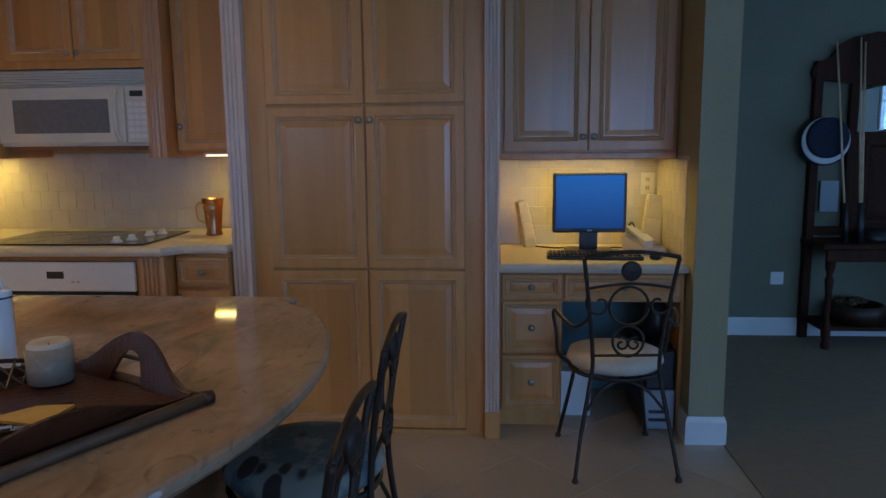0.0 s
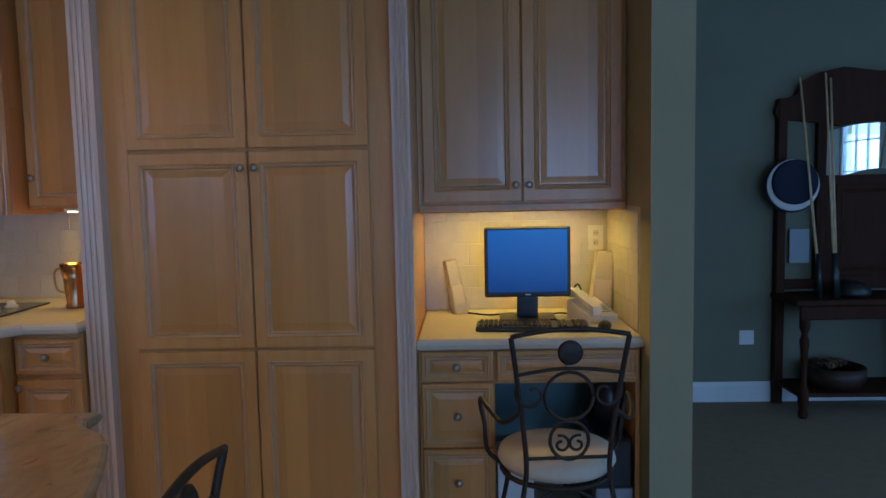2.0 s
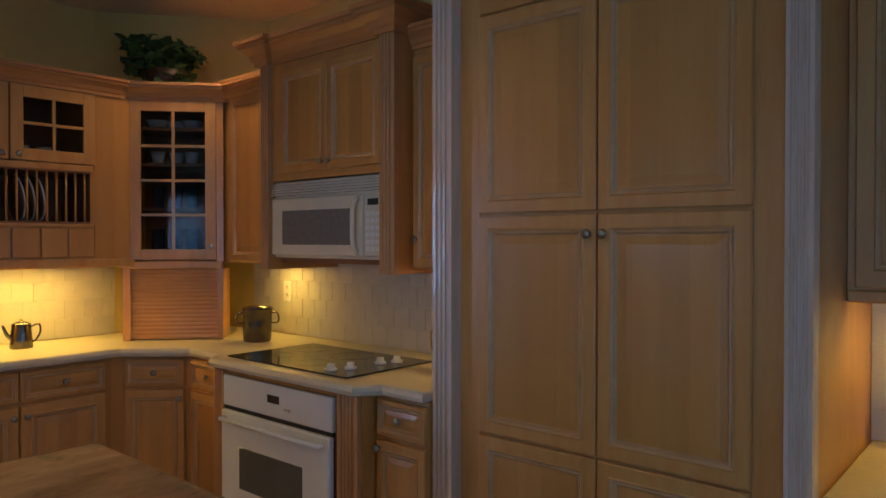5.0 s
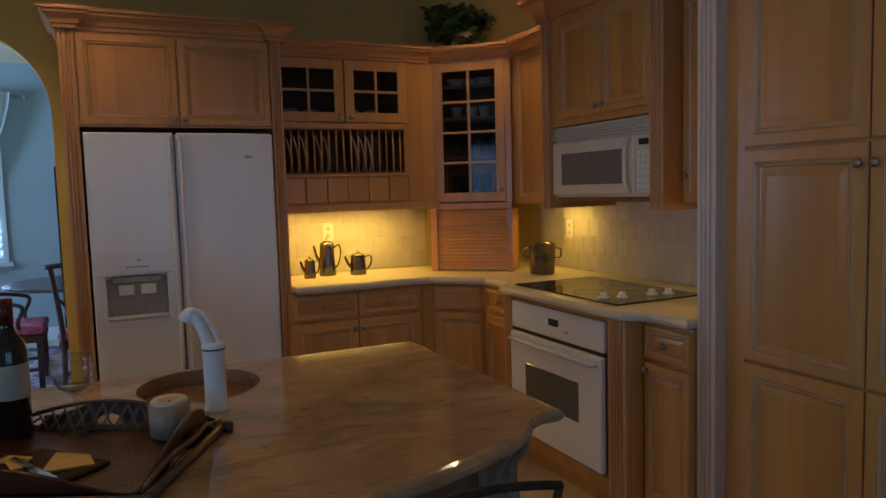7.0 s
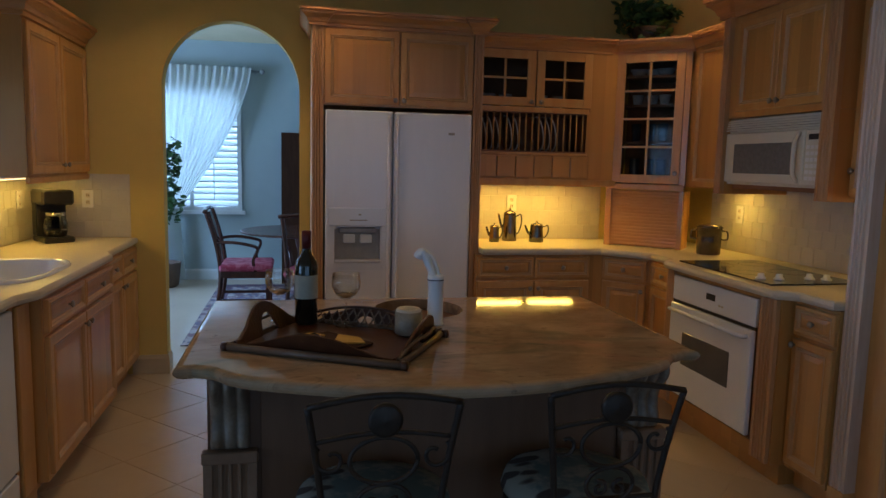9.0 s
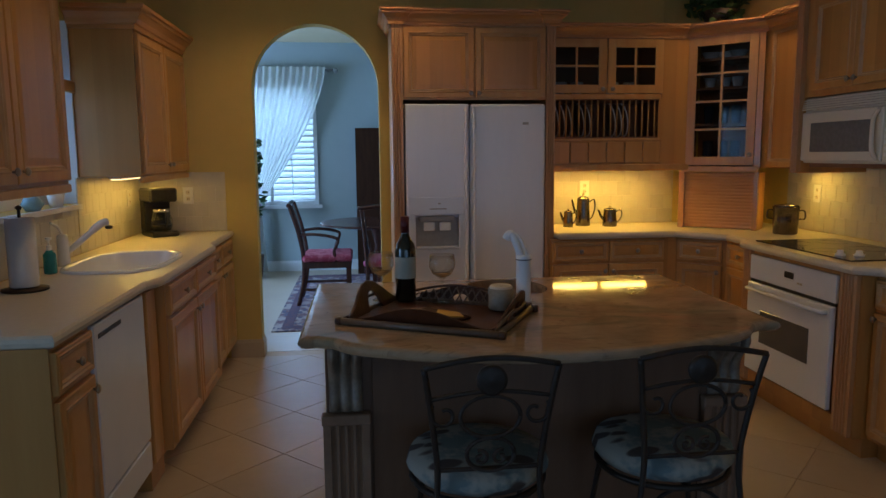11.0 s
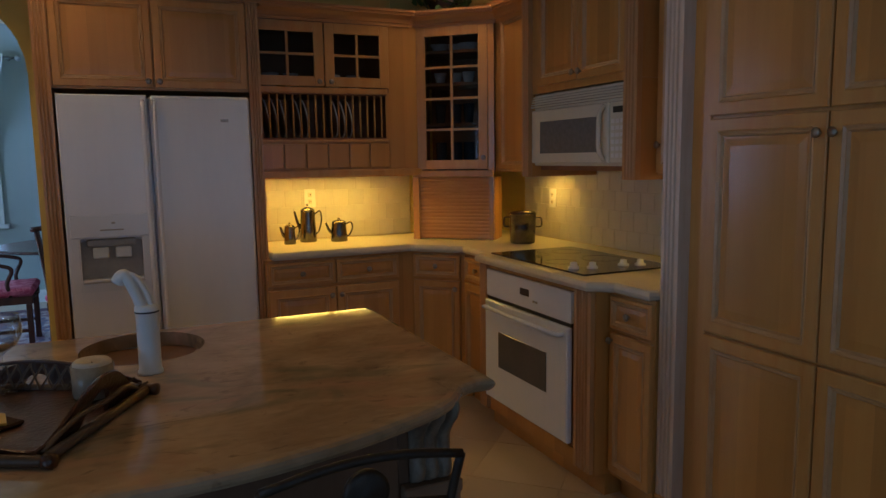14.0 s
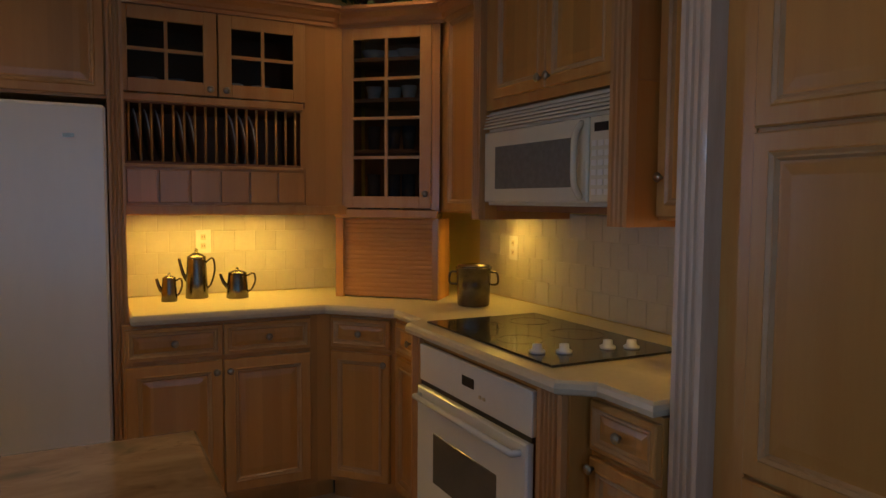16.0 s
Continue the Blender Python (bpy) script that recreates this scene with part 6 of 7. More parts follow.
UL = thing("sink_upper_cabinet", pose(0, 3.13, 0, 0, 0, 180), "pickled maple wall cabinet with closed doors beside the arch wall", "wall cabinet")
body(UL, (0.520, 1.548, 0.0, 0.328, 1.330, 2.12), mat=WOOD)
# board added to hide the lamp lens under the cabinet
part("light_rail", boxes((0.520, 1.548, -0.012, 0.010, 1.296, 1.3295), bevel=0.004), GLAZE, UL)
raised_door(UL, 0.535, 1.030, 1.345, 2.10, (0.995, 1.39))
raised_door(UL, 1.038, 1.538, 1.345, 2.10, (1.07, 1.39))
o = crown(UL, [(0.518, 0.328), (0.518, -0.004), (1.548, -0.004)], 2.115, 1.1)
UR = thing("sink_upper_cabinet_open_end", pose(0, 3.13, 0, 0, 0, 180), "pickled maple wall cabinet with closed doors over the dishwasher", "wall cabinet")
body(UR, (-1.39, -0.46, 0.0, 0.328, 1.330, 2.12), mat=WOOD)
# board added to match the other sink cabinet
part("light_rail", boxes((-1.39, -0.46, -0.012, 0.010, 1.296, 1.3295), bevel=0.004), GLAZE, UR)
raised_door(UR, -0.925, -0.475, 1.345, 2.10, (-0.89, 1.39))
raised_door(UR, -1.380, -0.932, 1.345, 2.10, (-0.965, 1.39))
crown(UR, [(-1.39, 0.328), (-1.39, -0.004), (-0.458, -0.004), (-0.458, 0.328)], 2.115, 1.1)
VL = thing("window_valance", pose(0.025, YS + 0.004, 0, 0, 0, 180), "wooden valance board across the sink window", "valance")
part("board", boxes((-0.455, 0.455, -0.05, -0.025, 1.77, 1.83), bevel=0.004), WOOD, VL)
BL = thing("window_blind", pose(0.025, YS - 0.05, 0, 0, 0, 180), "short raised white slatted blind in the sink window", "blind")
for k in range(13):
    o = part("slat", boxes((-0.44, 0.44, -0.022, 0.0, 0, 0.003)), WHITE, BL)
    o.location = (0, 0, 1.845 + k * 0.021)
structure("window_sill_kitchen", boxes((-0.47, 0.52, YS - 0.11, YS + 0.03, 1.165, 1.189)), WHITE, "white sill under the sink window", "sill")
SP = thing("small_potted_plant", pose(-0.24, YS - 0.01, 1.190), "small green plant in a white pot on the sill", "plant")
part("pot", lathe([(0.030, 0), (0.042, 0.07), (0.038, 0.07), (0.026, 0.01)], 18), CHINA, SP, smooth=True)
leafy("foliage", SP, (0, 0, 0.11), (0.06, 0.03, 0.04), 45, 0.045, 8)
SG = thing("glass_ornament", pose(0.02, YS - 0.01, 1.190), "pale blue glass ornament on the sill", "ornament")
part("ornament", lathe([(0.03, 0), (0.05, 0.03), (0.035, 0.06), (0.01, 0.07)], 16), material("blue_glass", (0.25, 0.45, 0.55), 0.1, other=(0.30, 0.50, 0.60), scale=9), SG, smooth=True)

# ---- hall stand ----
H = thing("hall_stand", pose(4.80, 8.53, 0), "tall dark carved oak hall stand with a mirror and shelf", "hall stand")
for x in (-0.60, 0.545):
    part("back_post", boxes((x, x + 0.055, -0.06, -0.005, 0.0, 1.88), bevel=0.005), DARKWOOD, H)
bm = bmesh.new()
crest = [(-0.62, 1.80), (-0.60, 1.86), (-0.50, 1.90), (-0.46, 1.98), (-0.36, 2.03), (-0.22, 2.06), (0.0, 2.03), (0.22, 2.06), (0.36, 2.03), (0.46, 1.98), (0.50, 1.90), (0.60, 1.86), (0.62, 1.80), (0.60, 1.76)] + [(x, 1.70 + 0.03 * math.cos(x / 0.27 * math.pi / 2) + (0.0 if abs(x) < 0.27 else 0.02)) for x in [0.27 - 0.54 * k / 12 for k in range(13)]] + [(-0.60, 1.76)]
loft(bm, [[(x, y, z) for x, z in crest] for y in (-0.055, -0.02)])
part("carved_crest", bm, DARKWOOD, H, "dark carved crest rail")
part("back_panel", boxes((-0.304, 0.269, -0.045, -0.015, 0.72, 1.415), bevel=0.003), DARKWOOD, H)
for x0, x1 in ((-0.36, -0.305), (0.27, 0.32)):
    part("inner_post", boxes((x0, x1, -0.050, -0.012, 0.72, 1.78), bevel=0.003), DARKWOOD, H)
o = raised_door(H, -0.25, 0.25, 0.80, 1.36, None, rail=0.05, name="carved_panel", y=-0.046)
o.data.materials[0] = DARKWOOD
for ch in o.children:
    ch.data.materials[0] = DARKWOOD
bm = bmesh.new()
mir = [(-0.30, 1.405)] + [(x, 1.43 + 0.022 * math.cos(x / 0.25 * math.pi)) for x in [-0.24 + 0.48 * k / 12 for k in range(13)]] + [(0.269, 1.405), (0.269, 1.68)] + [(x, 1.69 + 0.035 * math.cos(x / 0.268 * math.pi / 2)) for x in [0.22 - 0.44 * k / 10 for k in range(11)]] + [(-0.30, 1.68)]
loft(bm, [[(x, y, z) for x, z in mir] for y in (-0.034, -0.030)])
part("mirror", bm, MIRROR, H, "small mirror with a curved top")
for x0, x1 in ((-0.545, -0.36), (0.32, 0.545)):
    for z0, z1 in ((1.38, 1.43), (0.72, 0.78)):
        part("rail", boxes((x0, x1, -0.05, -0.02, z0, z1), bevel=0.003), DARKWOOD, H)
part("shelf", boxes((-0.61, 0.61, -0.36, -0.005, 0.665, 0.70), bevel=0.006), DARKWOOD, H)
part("apron", boxes((-0.58, 0.58, -0.35, -0.325, 0.585, 0.664), bevel=0.004), DARKWOOD, H)
part("lower_shelf", boxes((-0.58, 0.58, -0.34, -0.01, 0.125, 0.15), bevel=0.004), DARKWOOD, H)
for x in (-0.55, 0.55):
    part("turned_leg", lathe([(0.022, 0.0), (0.028, 0.03), (0.020, 0.06), (0.030, 0.10), (0.030, 0.16), (0.016, 0.20), (0.020, 0.38), (0.028, 0.46), (0.016, 0.50), (0.030, 0.54), (0.030, 0.585)], 16, (x, -0.335)), DARKWOOD, H, smooth=True)
for x in (-0.45, 0.43):
    part("side_plaque", boxes((x - 0.06, x + 0.06, -0.035, -0.028, 0.88, 1.09), bevel=0.002), material("pale_enamel_plaque", (0.30, 0.33, 0.34), 0.5, 0.0), H, "small pale side plaque")
SHAFT = material("pale_bamboo", (0.62, 0.46, 0.26), 0.4, other=(0.52, 0.38, 0.20), scale=20)
for k, (x0, x1, z1) in enumerate(((-0.49, -0.45, 2.0), (-0.34, -0.36, 2.02), (-0.31, -0.35, 1.99), (0.12, 0.07, 1.96))):
    c = thing("fishing_rod" if k != 3 else "walking_cane", pose(4.80 + x1, 8.25, 0.701), "slim pale rod with a dark grip leaning on the hall stand", "rod", "rods leaning on the hall stand")
    bm = bmesh.new()
    tube(bm, [(0, 0, 0.12), (x0 - x1, 0.20, z1 - 0.70)], [0.009, 0.006], 8)
    part("shaft", bm, SHAFT, c, smooth=True)
    bm = bmesh.new()
    tube(bm, [(0, -0.02, 0.0), (0, 0, 0.13), (0.004 * (x0 - x1), 0.01, 0.26)], [0.016, 0.018, 0.013], 8)
    part("grip", bm, BLACK, c, smooth=True)
RC = thing("round_hat", pose(4.265, 8.40, 1.36), "round navy hat with a white crescent brim hanging on the post", "hat")
for nm, r0, dz, y0, y1, mt in (("brim", 0.155, 0.0, 0.0, 0.03, CHINA), ("rim", 0.162, -0.004, 0.012, 0.04, material("navy_felt", (0.008, 0.012, 0.035), 0.8)), ("crown", 0.134, 0.018, -0.03, 0.0, material("navy_cloth", (0.006, 0.009, 0.026), 0.8))):
    bm = bmesh.new()
    loft(bm, [[(r0 * q * math.cos(2 * math.pi * k / 28), y, dz + r0 * q * math.sin(2 * math.pi * k / 28)) for k in range(28)] for q, y in ((1.0, y1), (1.0, y0 + 0.006), (0.94, y0), (0.3, y0 - 0.004))])
    part(nm, bm, mt, RC, smooth=False)
for x, w in ((4.95, 0.055), (5.06, 0.05)):
    b = thing("riding_boot", pose(x, 8.34, 0.151), "tall brown leather boot standing on the lower shelf", "boot", "boots on the hall stand")
    LEATHER = material("brown_leather", (0.05, 0.026, 0.016), 0.35, other=(0.075, 0.04, 0.022), scale=9)
    bm = bmesh.new()
    loft(bm, [[(w * cx * k, dy + w * cy * k * 1.2, z) for cx, cy in [(math.cos(2 * math.pi * q / 14), math.sin(2 * math.pi * q / 14)) for q in range(14)]] for z, k, dy in ((0.01, 0.8, 0.0), (0.06, 0.85, 0.0), (0.12, 0.75, 0.01), (0.26, 1.0, 0.0), (0.40, 1.12, -0.01))])
    part("shaft", bm, LEATHER, b, smooth=True)
    part("foot", boxes((-0.04, 0.04, -0.17, 0.05, 0.0, 0.055), bevel=0.015), LEATHER, b)
BK = thing("dark_basket", pose(4.50, 8.33, 0.151), "low dark woven basket on the lower shelf", "basket")
part("basket", lathe([(0.13, 0), (0.17, 0.06), (0.165, 0.13), (0.15, 0.13), (0.14, 0.02)], 22), WICKER, BK, smooth=True)
leafy("dried_flowers", BK, (0, 0, 0.14), (0.13, 0.11, 0.03), 90, 0.05, 12)
DRIED = material("dried_petals", (0.09, 0.055, 0.03), 0.8, other=(0.15, 0.09, 0.05), scale=14)
for ch in BK.children_recursive:
    if ch.name.startswith("dried"):
        ch.data.materials[0] = DRIED
CB = thing("folded_cap", pose(4.58, 8.33, 0.701), "dark cloth cap lying on the hall stand shelf", "hat")
part("cap", lathe([(0.10, 0), (0.11, 0.02), (0.09, 0.07), (0.03, 0.09)], 18), BLACK, CB, smooth=True)
RH = thing("red_hat", pose(5.32, 8.44, 1.62), "dark red cloth hat hanging on the hall stand", "hat")
part("hat", lathe([(0.12, -0.06), (0.13, -0.02), (0.10, 0.05), (0.04, 0.08)], 18), material("dark_red_felt", (0.16, 0.02, 0.02), 0.8), RH, smooth=True)

# ---- dining room ----
RG = structure("rug", boxes((-5.0, -2.25, 3.56, 5.45, 0.001, 0.010), bevel=0.002), RUG, "woven rug with a dark border under the dining table", "rug")
RG["kind"] = ""
del RG["kind"]
RB1 = part("rug_border", boxes((-4.93, -2.32, 3.63, 3.72, 0.0105, 0.012), (-2.41, -2.32, 3.72, 5.29, 0.0105, 0.012), (-4.93, -2.32, 5.29, 5.38, 0.0105, 0.012), (-4.93, -4.84, 3.72, 5.29, 0.0105, 0.012)), material("dark_rug_band", (0.07, 0.05, 0.09), 0.9, other=(0.12, 0.06, 0.08), scale=25), RG)
MAHOG = material("dark_mahogany", (0.055, 0.018, 0.012), 0.25, other=(0.09, 0.03, 0.018), scale=5, stretch=(6, 6, 1))
DT = thing("dining_table", pose(-3.85, 4.50, 0.0105), "round dark mahogany pedestal dining table", "table")
part("tabletop", lathe([(0.02, 0.715), (0.58, 0.715), (0.61, 0.725), (0.61, 0.735), (0.60, 0.742)], 48), MAHOG, DT, smooth=False)
part("pedestal", lathe([(0.16, 0.0), (0.15, 0.05), (0.06, 0.12), (0.08, 0.3), (0.05, 0.5), (0.10, 0.70), (0.10, 0.714)], 24), MAHOG, DT, smooth=True)


def dining_chair(m, label):
    c = thing("dining_chair", m, label, "chair", "chairs round the dining table")
    part("seat", boxes((-0.26, 0.26, -0.22, 0.25, 0.42, 0.485), bevel=0.02), RED, c)
    part("seat_rail", boxes((-0.25, 0.25, -0.21, 0.24, 0.36, 0.42), bevel=0.004), MAHOG, c)
    for s in (-1, 1):
        bm = bmesh.new()
        tube(bm, smooth_line([(s * 0.22, -0.27, 0.0), (s * 0.22, -0.22, 0.22), (s * 0.22, -0.21, 0.45), (s * 0.23, -0.25, 0.70), (s * 0.24, -0.33, 0.97)], 4), 0.020, 8)
        part("back_post", bm, MAHOG, c, smooth=True)
        part("leg", boxes((s * 0.235 - 0.02, s * 0.235 + 0.02, 0.19, 0.23, 0.0, 0.36), bevel=0.004), MAHOG, c)
        bm = bmesh.new()
        tube(bm, smooth_line([(s * 0.23, -0.235, 0.68), (s * 0.27, -0.10, 0.69), (s * 0.29, 0.08, 0.66), (s * 0.28, 0.12, 0.62), (s * 0.25, 0.08, 0.52), (s * 0.24, 0.10, 0.42)], 4), 0.015, 8)
        part("arm", bm, MAHOG, c, smooth=True)
        part("stretcher", boxes((s * 0.228 - 0.01, s * 0.228 + 0.01, -0.22, 0.19, 0.14, 0.165)), MAHOG, c)
    bm = bmesh.new()
    tube(bm, smooth_line([(-0.27, -0.335, 0.96), (-0.12, -0.33, 0.975), (0, -0.325, 0.985), (0.12, -0.33, 0.975), (0.27, -0.335, 0.96)], 4), 0.018, 8)
    part("crest_rail", bm, MAHOG, c, smooth=True)
    bm = bmesh.new()
    loft(bm, [[(-w, y, z), (w, y, z), (w, y + 0.014, z), (-w, y + 0.014, z)] for z, w, y in ((0.43, 0.06, -0.215), (0.60, 0.035, -0.235), (0.78, 0.07, -0.275), (0.95, 0.085, -0.325))])
    part("splat", bm, MAHOG, c)
    return c


dc = dining_chair(pose(-3.45, 3.97, 0.0125, 0, 0, 0), "mahogany dining armchair with a crimson cushion at the round table")
copy_thing(dc, pose(-2.98, 4.62, 0.0125, 0, 0, 78))
copy_thing(dc, pose(-4.62, 4.75, 0.0125, 0, 0, -100))
BC = thing("dark_bookcase", pose(-5.40, 4.62, 0), "tall dark bookcase with open shelves against the dining room wall", "bookcase")
part("case", boxes(*hollow(0.02, 0.36, -0.36, 0.36, 0.0, 1.76, 0.022)), DARKWOOD, BC)
BC.matrix_world = pose(-5.40, 4.62, 0)
for z in (0.45, 0.85, 1.15, 1.45):
    part("shelf", boxes((0.045, 0.335, -0.335, 0.335, z, z + 0.02)), DARKWOOD, BC)
rnd = random.Random(5)
for z, n in ((0.872, 9), (1.172, 5)):
    y = -0.32
    for k in range(n):
        w, hh = rnd.uniform(0.02, 0.04), rnd.uniform(0.16, 0.22)
        bk = thing("book", pose(-5.20, 4.62 + y + w / 2, z), "hardback book standing on the bookcase shelf", "book", "books in the bookcase")
        part("cover", boxes((-0.08, 0.08, -w / 2, w / 2, 0, hh), bevel=0.002), rnd.choice((CHINA, RED, TEAL, BLACK)), bk)
        y += w + 0.004

# sheer curtain, gathered to one side, on its rod
RODPAINT = material("grey_painted_metal", (0.30, 0.32, 0.32), 0.5, other=(0.26, 0.28, 0.28), scale=9)
RD = thing("curtain_rod", pose(-5.32, 0, 0), "slim grey painted curtain rod with end knobs over the dining window", "curtain rod")
bm = bmesh.new()
tube(bm, [(0, 2.45, 2.46), (0, 4.02, 2.46)], 0.012, 8)
part("rod", bm, RODPAINT, RD, smooth=True)
for y in (2.43, 4.04):
    part("finial", lathe([(0.008, -0.03), (0.03, -0.01), (0.03, 0.01), (0.008, 0.03)], 14, (0, y)), RODPAINT, RD, smooth=True).matrix_local = pose(0, 0, 2.46)
for y in (2.6, 3.95):
    part("bracket", boxes((-0.10, 0.0, y - 0.01, y + 0.01, 2.44, 2.48)), RODPAINT, RD)
CU = thing("sheer_curtain", pose(-5.32, 0, 0), "white sheer curtain tied back to one side of the window", "curtain")
bm = bmesh.new()
rows_ = []
for i in range(33):
    v = i / 32
    z = 2.495 - v * 2.475
    tie = 0.66
    if v < tie:
        u = v / tie
        right = 3.92 - (3.92 - 3.10) * (u ** 1.5)
        left = 2.55 + 0.40 * u ** 2
    else:
        u = (v - tie) / (1 - tie)
        right = 3.10 + 0.06 * u
        left = 2.95 - 0.06 * u
    rows_.append([(0.046 + 0.028 * math.sin(k * 0.98 + 0.4 * math.sin(k * 0.37)) * (1 - 0.4 * v), left + (right - left) * k / 110, z + (0.0 if i else 0.003 * math.sin(k * 0.5))) for k in range(111)])
vs = [[bm.verts.new(p) for p in r] for r in rows_]
for a, b in zip(vs, vs[1:]):
    for k in range(110):
        bm.faces.new((a[k], a[k + 1], b[k + 1], b[k]))
part("drape", bm, CURTAIN, CU, smooth=True)
part("tieback", boxes((-0.01, 0.06, 2.94, 3.12, 0.83, 0.87), bevel=0.01), CURTAIN, CU)
FI = thing("potted_ficus", pose(-4.95, 2.98, 0), "leafy ficus tree in a brown pot beside the dining window", "plant")
part("pot", lathe([(0.12, 0), (0.15, 0.02), (0.18, 0.28), (0.165, 0.28), (0.15, 0.24)], 24), material("brown_clay", (0.12, 0.07, 0.045), 0.6, other=(0.16, 0.10, 0.06), scale=9), FI, smooth=True)
bm = bmesh.new()
tube(bm, smooth_line([(0, 0, 0.2), (0.02, 0.03, 0.7), (-0.02, -0.01, 1.2), (0.02, 0.02, 1.6)], 5), [0.022 - 0.001 * k for k in range(16)], 8)
part("trunk", bm, DARKWOOD, FI, smooth=True)
leafy("crown", FI, (0, 0.02, 1.15), (0.20, 0.20, 0.55), 520, 0.085, 21)

# ---- floor tiles, laid diagonally, and wall tiles ----


def piece_material(src, name, low, high):
    """The same surface with a tone of its own for every piece."""
    m = src.copy()
    m.name = name
    n, l = m.node_tree.nodes, m.node_tree.links
    b = n["Principled BSDF"]
    old = b.inputs["Base Color"].links[0].from_socket
    info, rng, hsv = n.new("ShaderNodeObjectInfo"), n.new("ShaderNodeMapRange"), n.new("ShaderNodeHueSaturation")
    rng.inputs[3].default_value, rng.inputs[4].default_value = low, high
    l.new(info.outputs["Random"], rng.inputs[0])
    l.new(rng.outputs[0], hsv.inputs["Value"])
    l.new(old, hsv.inputs["Color"])
    l.new(hsv.outputs[0], b.inputs["Base Color"])
    for nd in n:
        if nd.type == "MAPPING":
            mul = n.new("ShaderNodeVectorMath")
            mul.operation = "SCALE"
            comb = n.new("ShaderNodeCombineXYZ")
            for k in range(3):
                l.new(info.outputs["Random"], comb.inputs[k])
            l.new(comb.outputs[0], mul.inputs[0])
            mul.inputs["Scale"].default_value = 40.0
            l.new(mul.outputs[0], nd.inputs["Location"])
    return m


def flat_tile(bm, pts, z0, z1, bev=0.0025):
    return loft(bm, [[(x, y, z) for x, y in offset_outline(pts, d)] for d, z in ((0, z0), (0, z1 - bev), (-bev, z1))], cap0=False)


def clip_polygon(pts, x0, x1, y0, y1):
    for axis, lim, keep in ((0, x0, 1), (0, x1, -1), (1, y0, 1), (1, y1, -1)):
        out = []
        for i, b in enumerate(pts):
            a = pts[i - 1]
            ina, inb = (a[axis] - lim) * keep >= -1e-9, (b[axis] - lim) * keep >= -1e-9
            if ina != inb:
                t = (lim - a[axis]) / (b[axis] - a[axis])
                out.append((a[0] + (b[0] - a[0]) * t, a[1] + (b[1] - a[1]) * t))
            if inb:
                out.append(b)
        pts = out
        if len(pts) < 3:
            return []
    clean = [p for i, p in enumerate(pts) if math.dist(p, pts[i - 1]) > 0.004]
    return clean if len(clean) >= 3 else []


FT = piece_material(FLOORTILE, "travertine_floor_tile", 0.94, 1.05)
side, half = 0.4055, 0.4015 / math.sqrt(2)
step = side * math.sqrt(2)
bm = bmesh.new()
flat_tile(bm, [(0, -half), (half, 0), (0, half), (-half, 0)], -0.006, 0.0, 0.0012)
tile_mesh = mesh_of(bm, "tile", FT)
for i in range(-8, 14):
    for j in range(-8, 20):
        cx = (i + (j % 2) * 0.5) * step - 0.10
        cy = j * step / 2 + 3.92 - 4 * step
        pts = [(cx, cy - half), (cx + half, cy), (cx, cy + half), (cx - half, cy)]
        box_ = (XW + 0.001, 3.1195, 2.81, 7.39)
        if all(box_[0] <= x <= box_[1] and box_[2] <= y <= box_[3] for x, y in pts):
            o = new("tile", tile_mesh)
            o.location = (cx, cy, 0)
        else:
            cut = clip_polygon(pts, *box_)
            if not cut:
                continue
            ax = sum(p[0] for p in cut) / len(cut)
            ay = sum(p[1] for p in cut) / len(cut)
            bm = bmesh.new()
            flat_tile(bm, [(x - ax, y - ay) for x, y in cut], -0.006, 0.0, 0.0012)
            o = new("tile", mesh_of(bm, "tile", FT))
            o.location = (ax, ay, 0)
        o.parent = floor_base

WT = piece_material(TILE, "cream_wall_tile_piece", 0.95, 1.05)


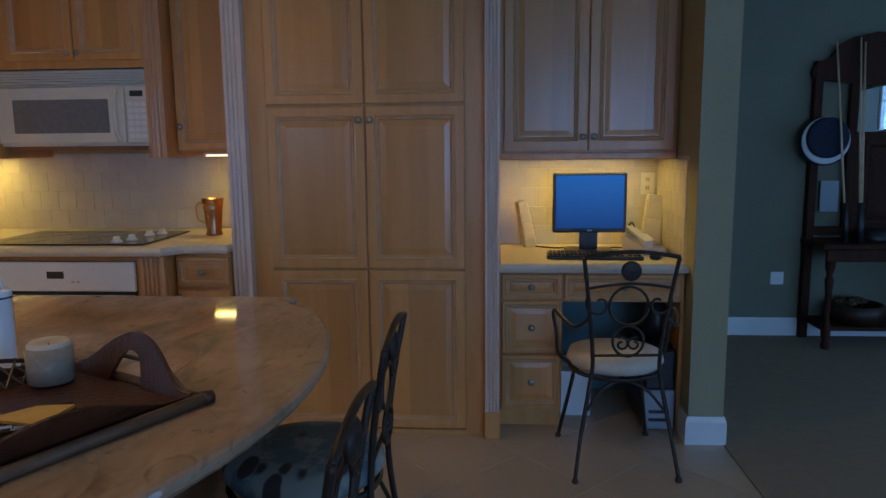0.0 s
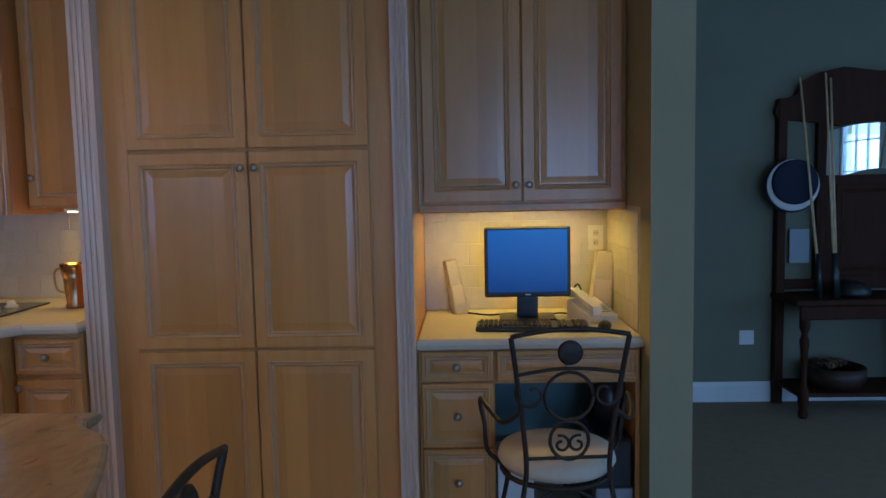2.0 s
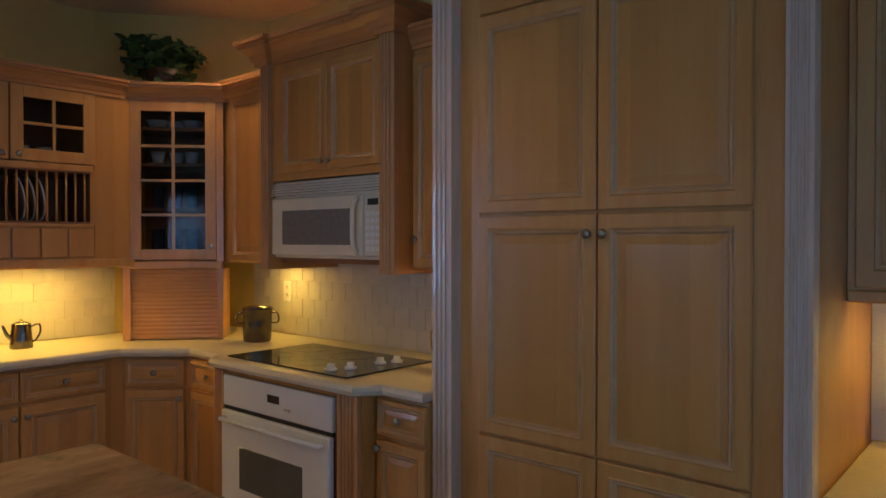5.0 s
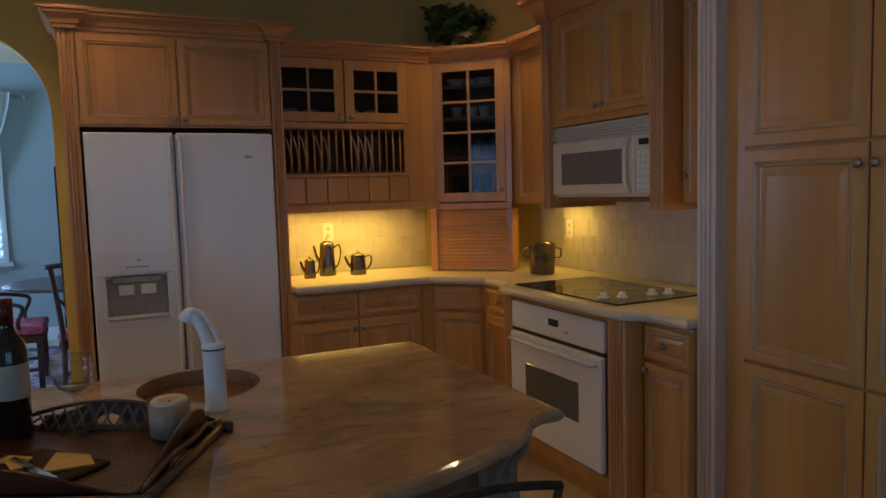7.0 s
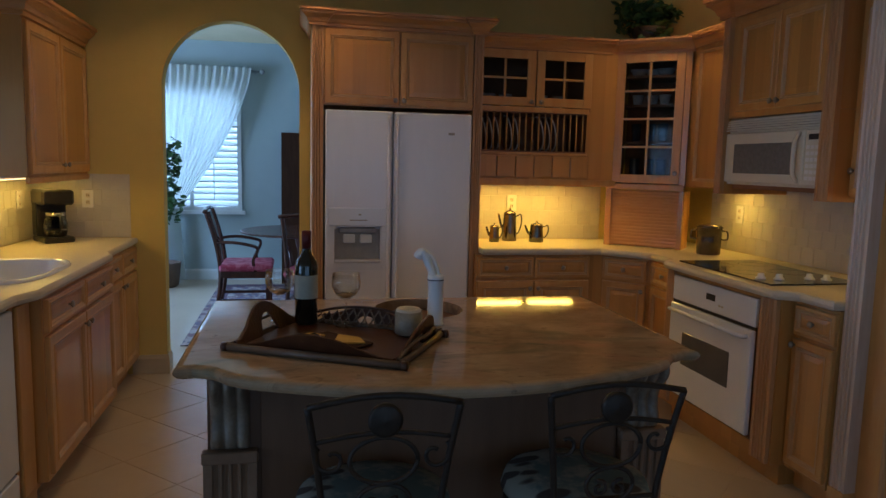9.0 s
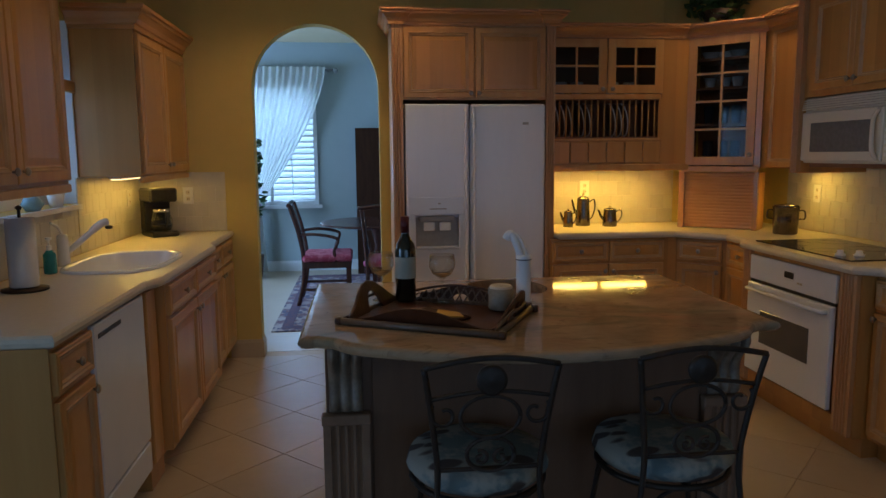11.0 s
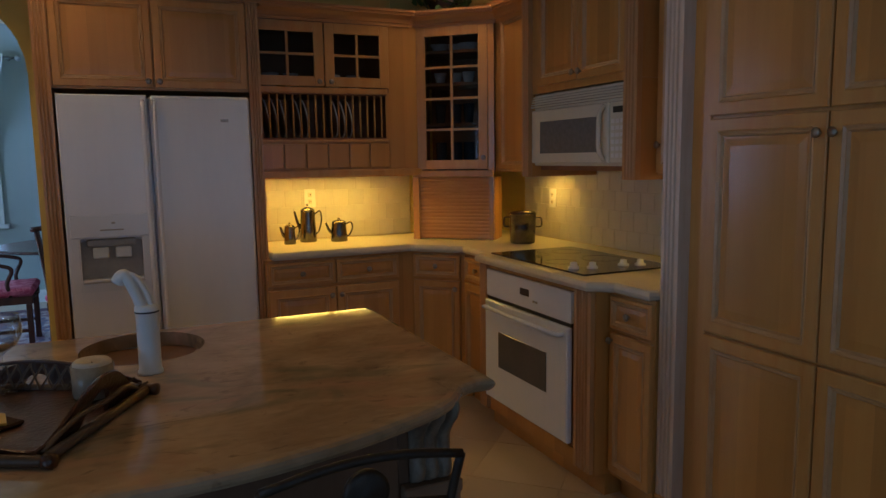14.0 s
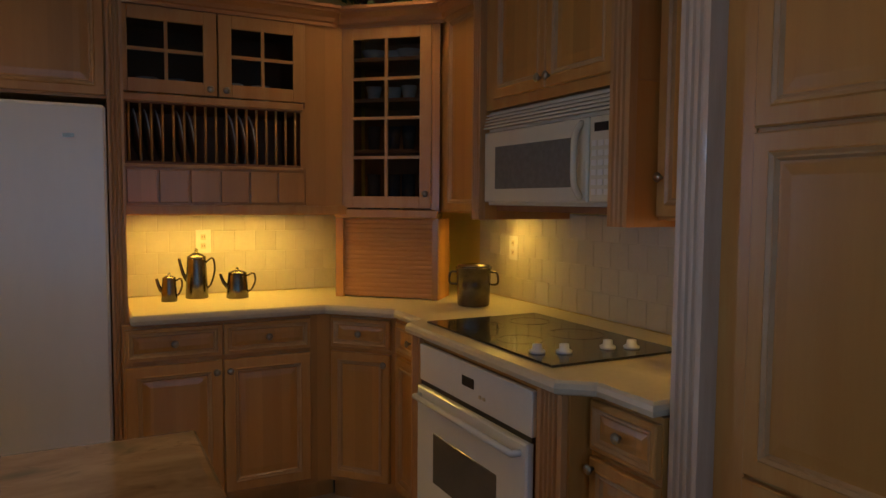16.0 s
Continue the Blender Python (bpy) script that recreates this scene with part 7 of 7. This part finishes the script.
def wall_tiles(parent, m, width, z0, z1, size=0.103, high=0.103, cap=None):
    """Running-bond tiles on a wall; m places the field, whose x runs along the wall and -y faces the room."""
    bed = part("grout_bed", boxes((0, width, -0.003, 0.0, z0, z1)), GROUT, parent)
    bed.matrix_world = m
    shared = {}
    z, row = z0 + 0.001, 0
    while z < z1 - 0.012:
        h = min(high, z1 - z)
        x = -size / 2 if row % 2 else 0.0
        while x < width - 0.004:
            a, b = max(0.0, x), min(width, x + size)
            if b - a > 0.008:
                key = (round(b - a, 4), round(h, 4))
                if key not in shared:
                    bm = bmesh.new()
                    w2, h2, g = (b - a) / 2 - 0.0010, h / 2 - 0.0010, 0.0016
                    loft(bm, [[(-w2 + d, y, -h2 + d), (w2 - d, y, -h2 + d), (w2 - d, y, h2 - d), (-w2 + d, y, h2 - d)] for d, y in ((0, -0.003), (0, -0.0045), (g, -0.0055))], cap0=False)
                    shared[key] = mesh_of(bm, "tile", WT)
                o = new("tile", shared[key])
                o.parent = parent
                o.matrix_world = m @ pose((a + b) / 2, 0, z + h / 2)
            x += size
        z += h
        row += 1


wall_tiles(wall_range, pose(-1.10, YR, 0), 1.97, 0.921, 1.335)
wall_tiles(wall_arch, pose(XW, 5.592, 0, 0, 0, 90), 1.05, 0.921, 1.335)
wall_tiles(wall_desk, pose(2.107, YD, 0), 0.85, 0.816, 1.283)
wall_tiles(wall_arch, pose(XW, YS + 0.001, 0, 0, 0, 90), 0.58, 0.921, 1.33)
wall_tiles(wall_sink, pose(0.46, YS, 0, 0, 0, 180), 0.92, 0.921, 1.163)
wall_tiles(wall_sink, pose(-0.475, YS, 0, 0, 0, 180), 1.07, 0.921, 1.33)
wall_tiles(wall_sink, pose(1.39, YS, 0, 0, 0, 180), 0.87, 0.921, 1.33)
NW = structure("niche_wall", boxes((2.9585, 2.9595, 6.80, 7.39, 0.81, 1.30)), GROUT, "thin tiled lining of the desk niche side")
wall_tiles(NW, pose(2.9585, 7.39, 0, 0, 0, -90), 0.58, 0.816, 1.283)
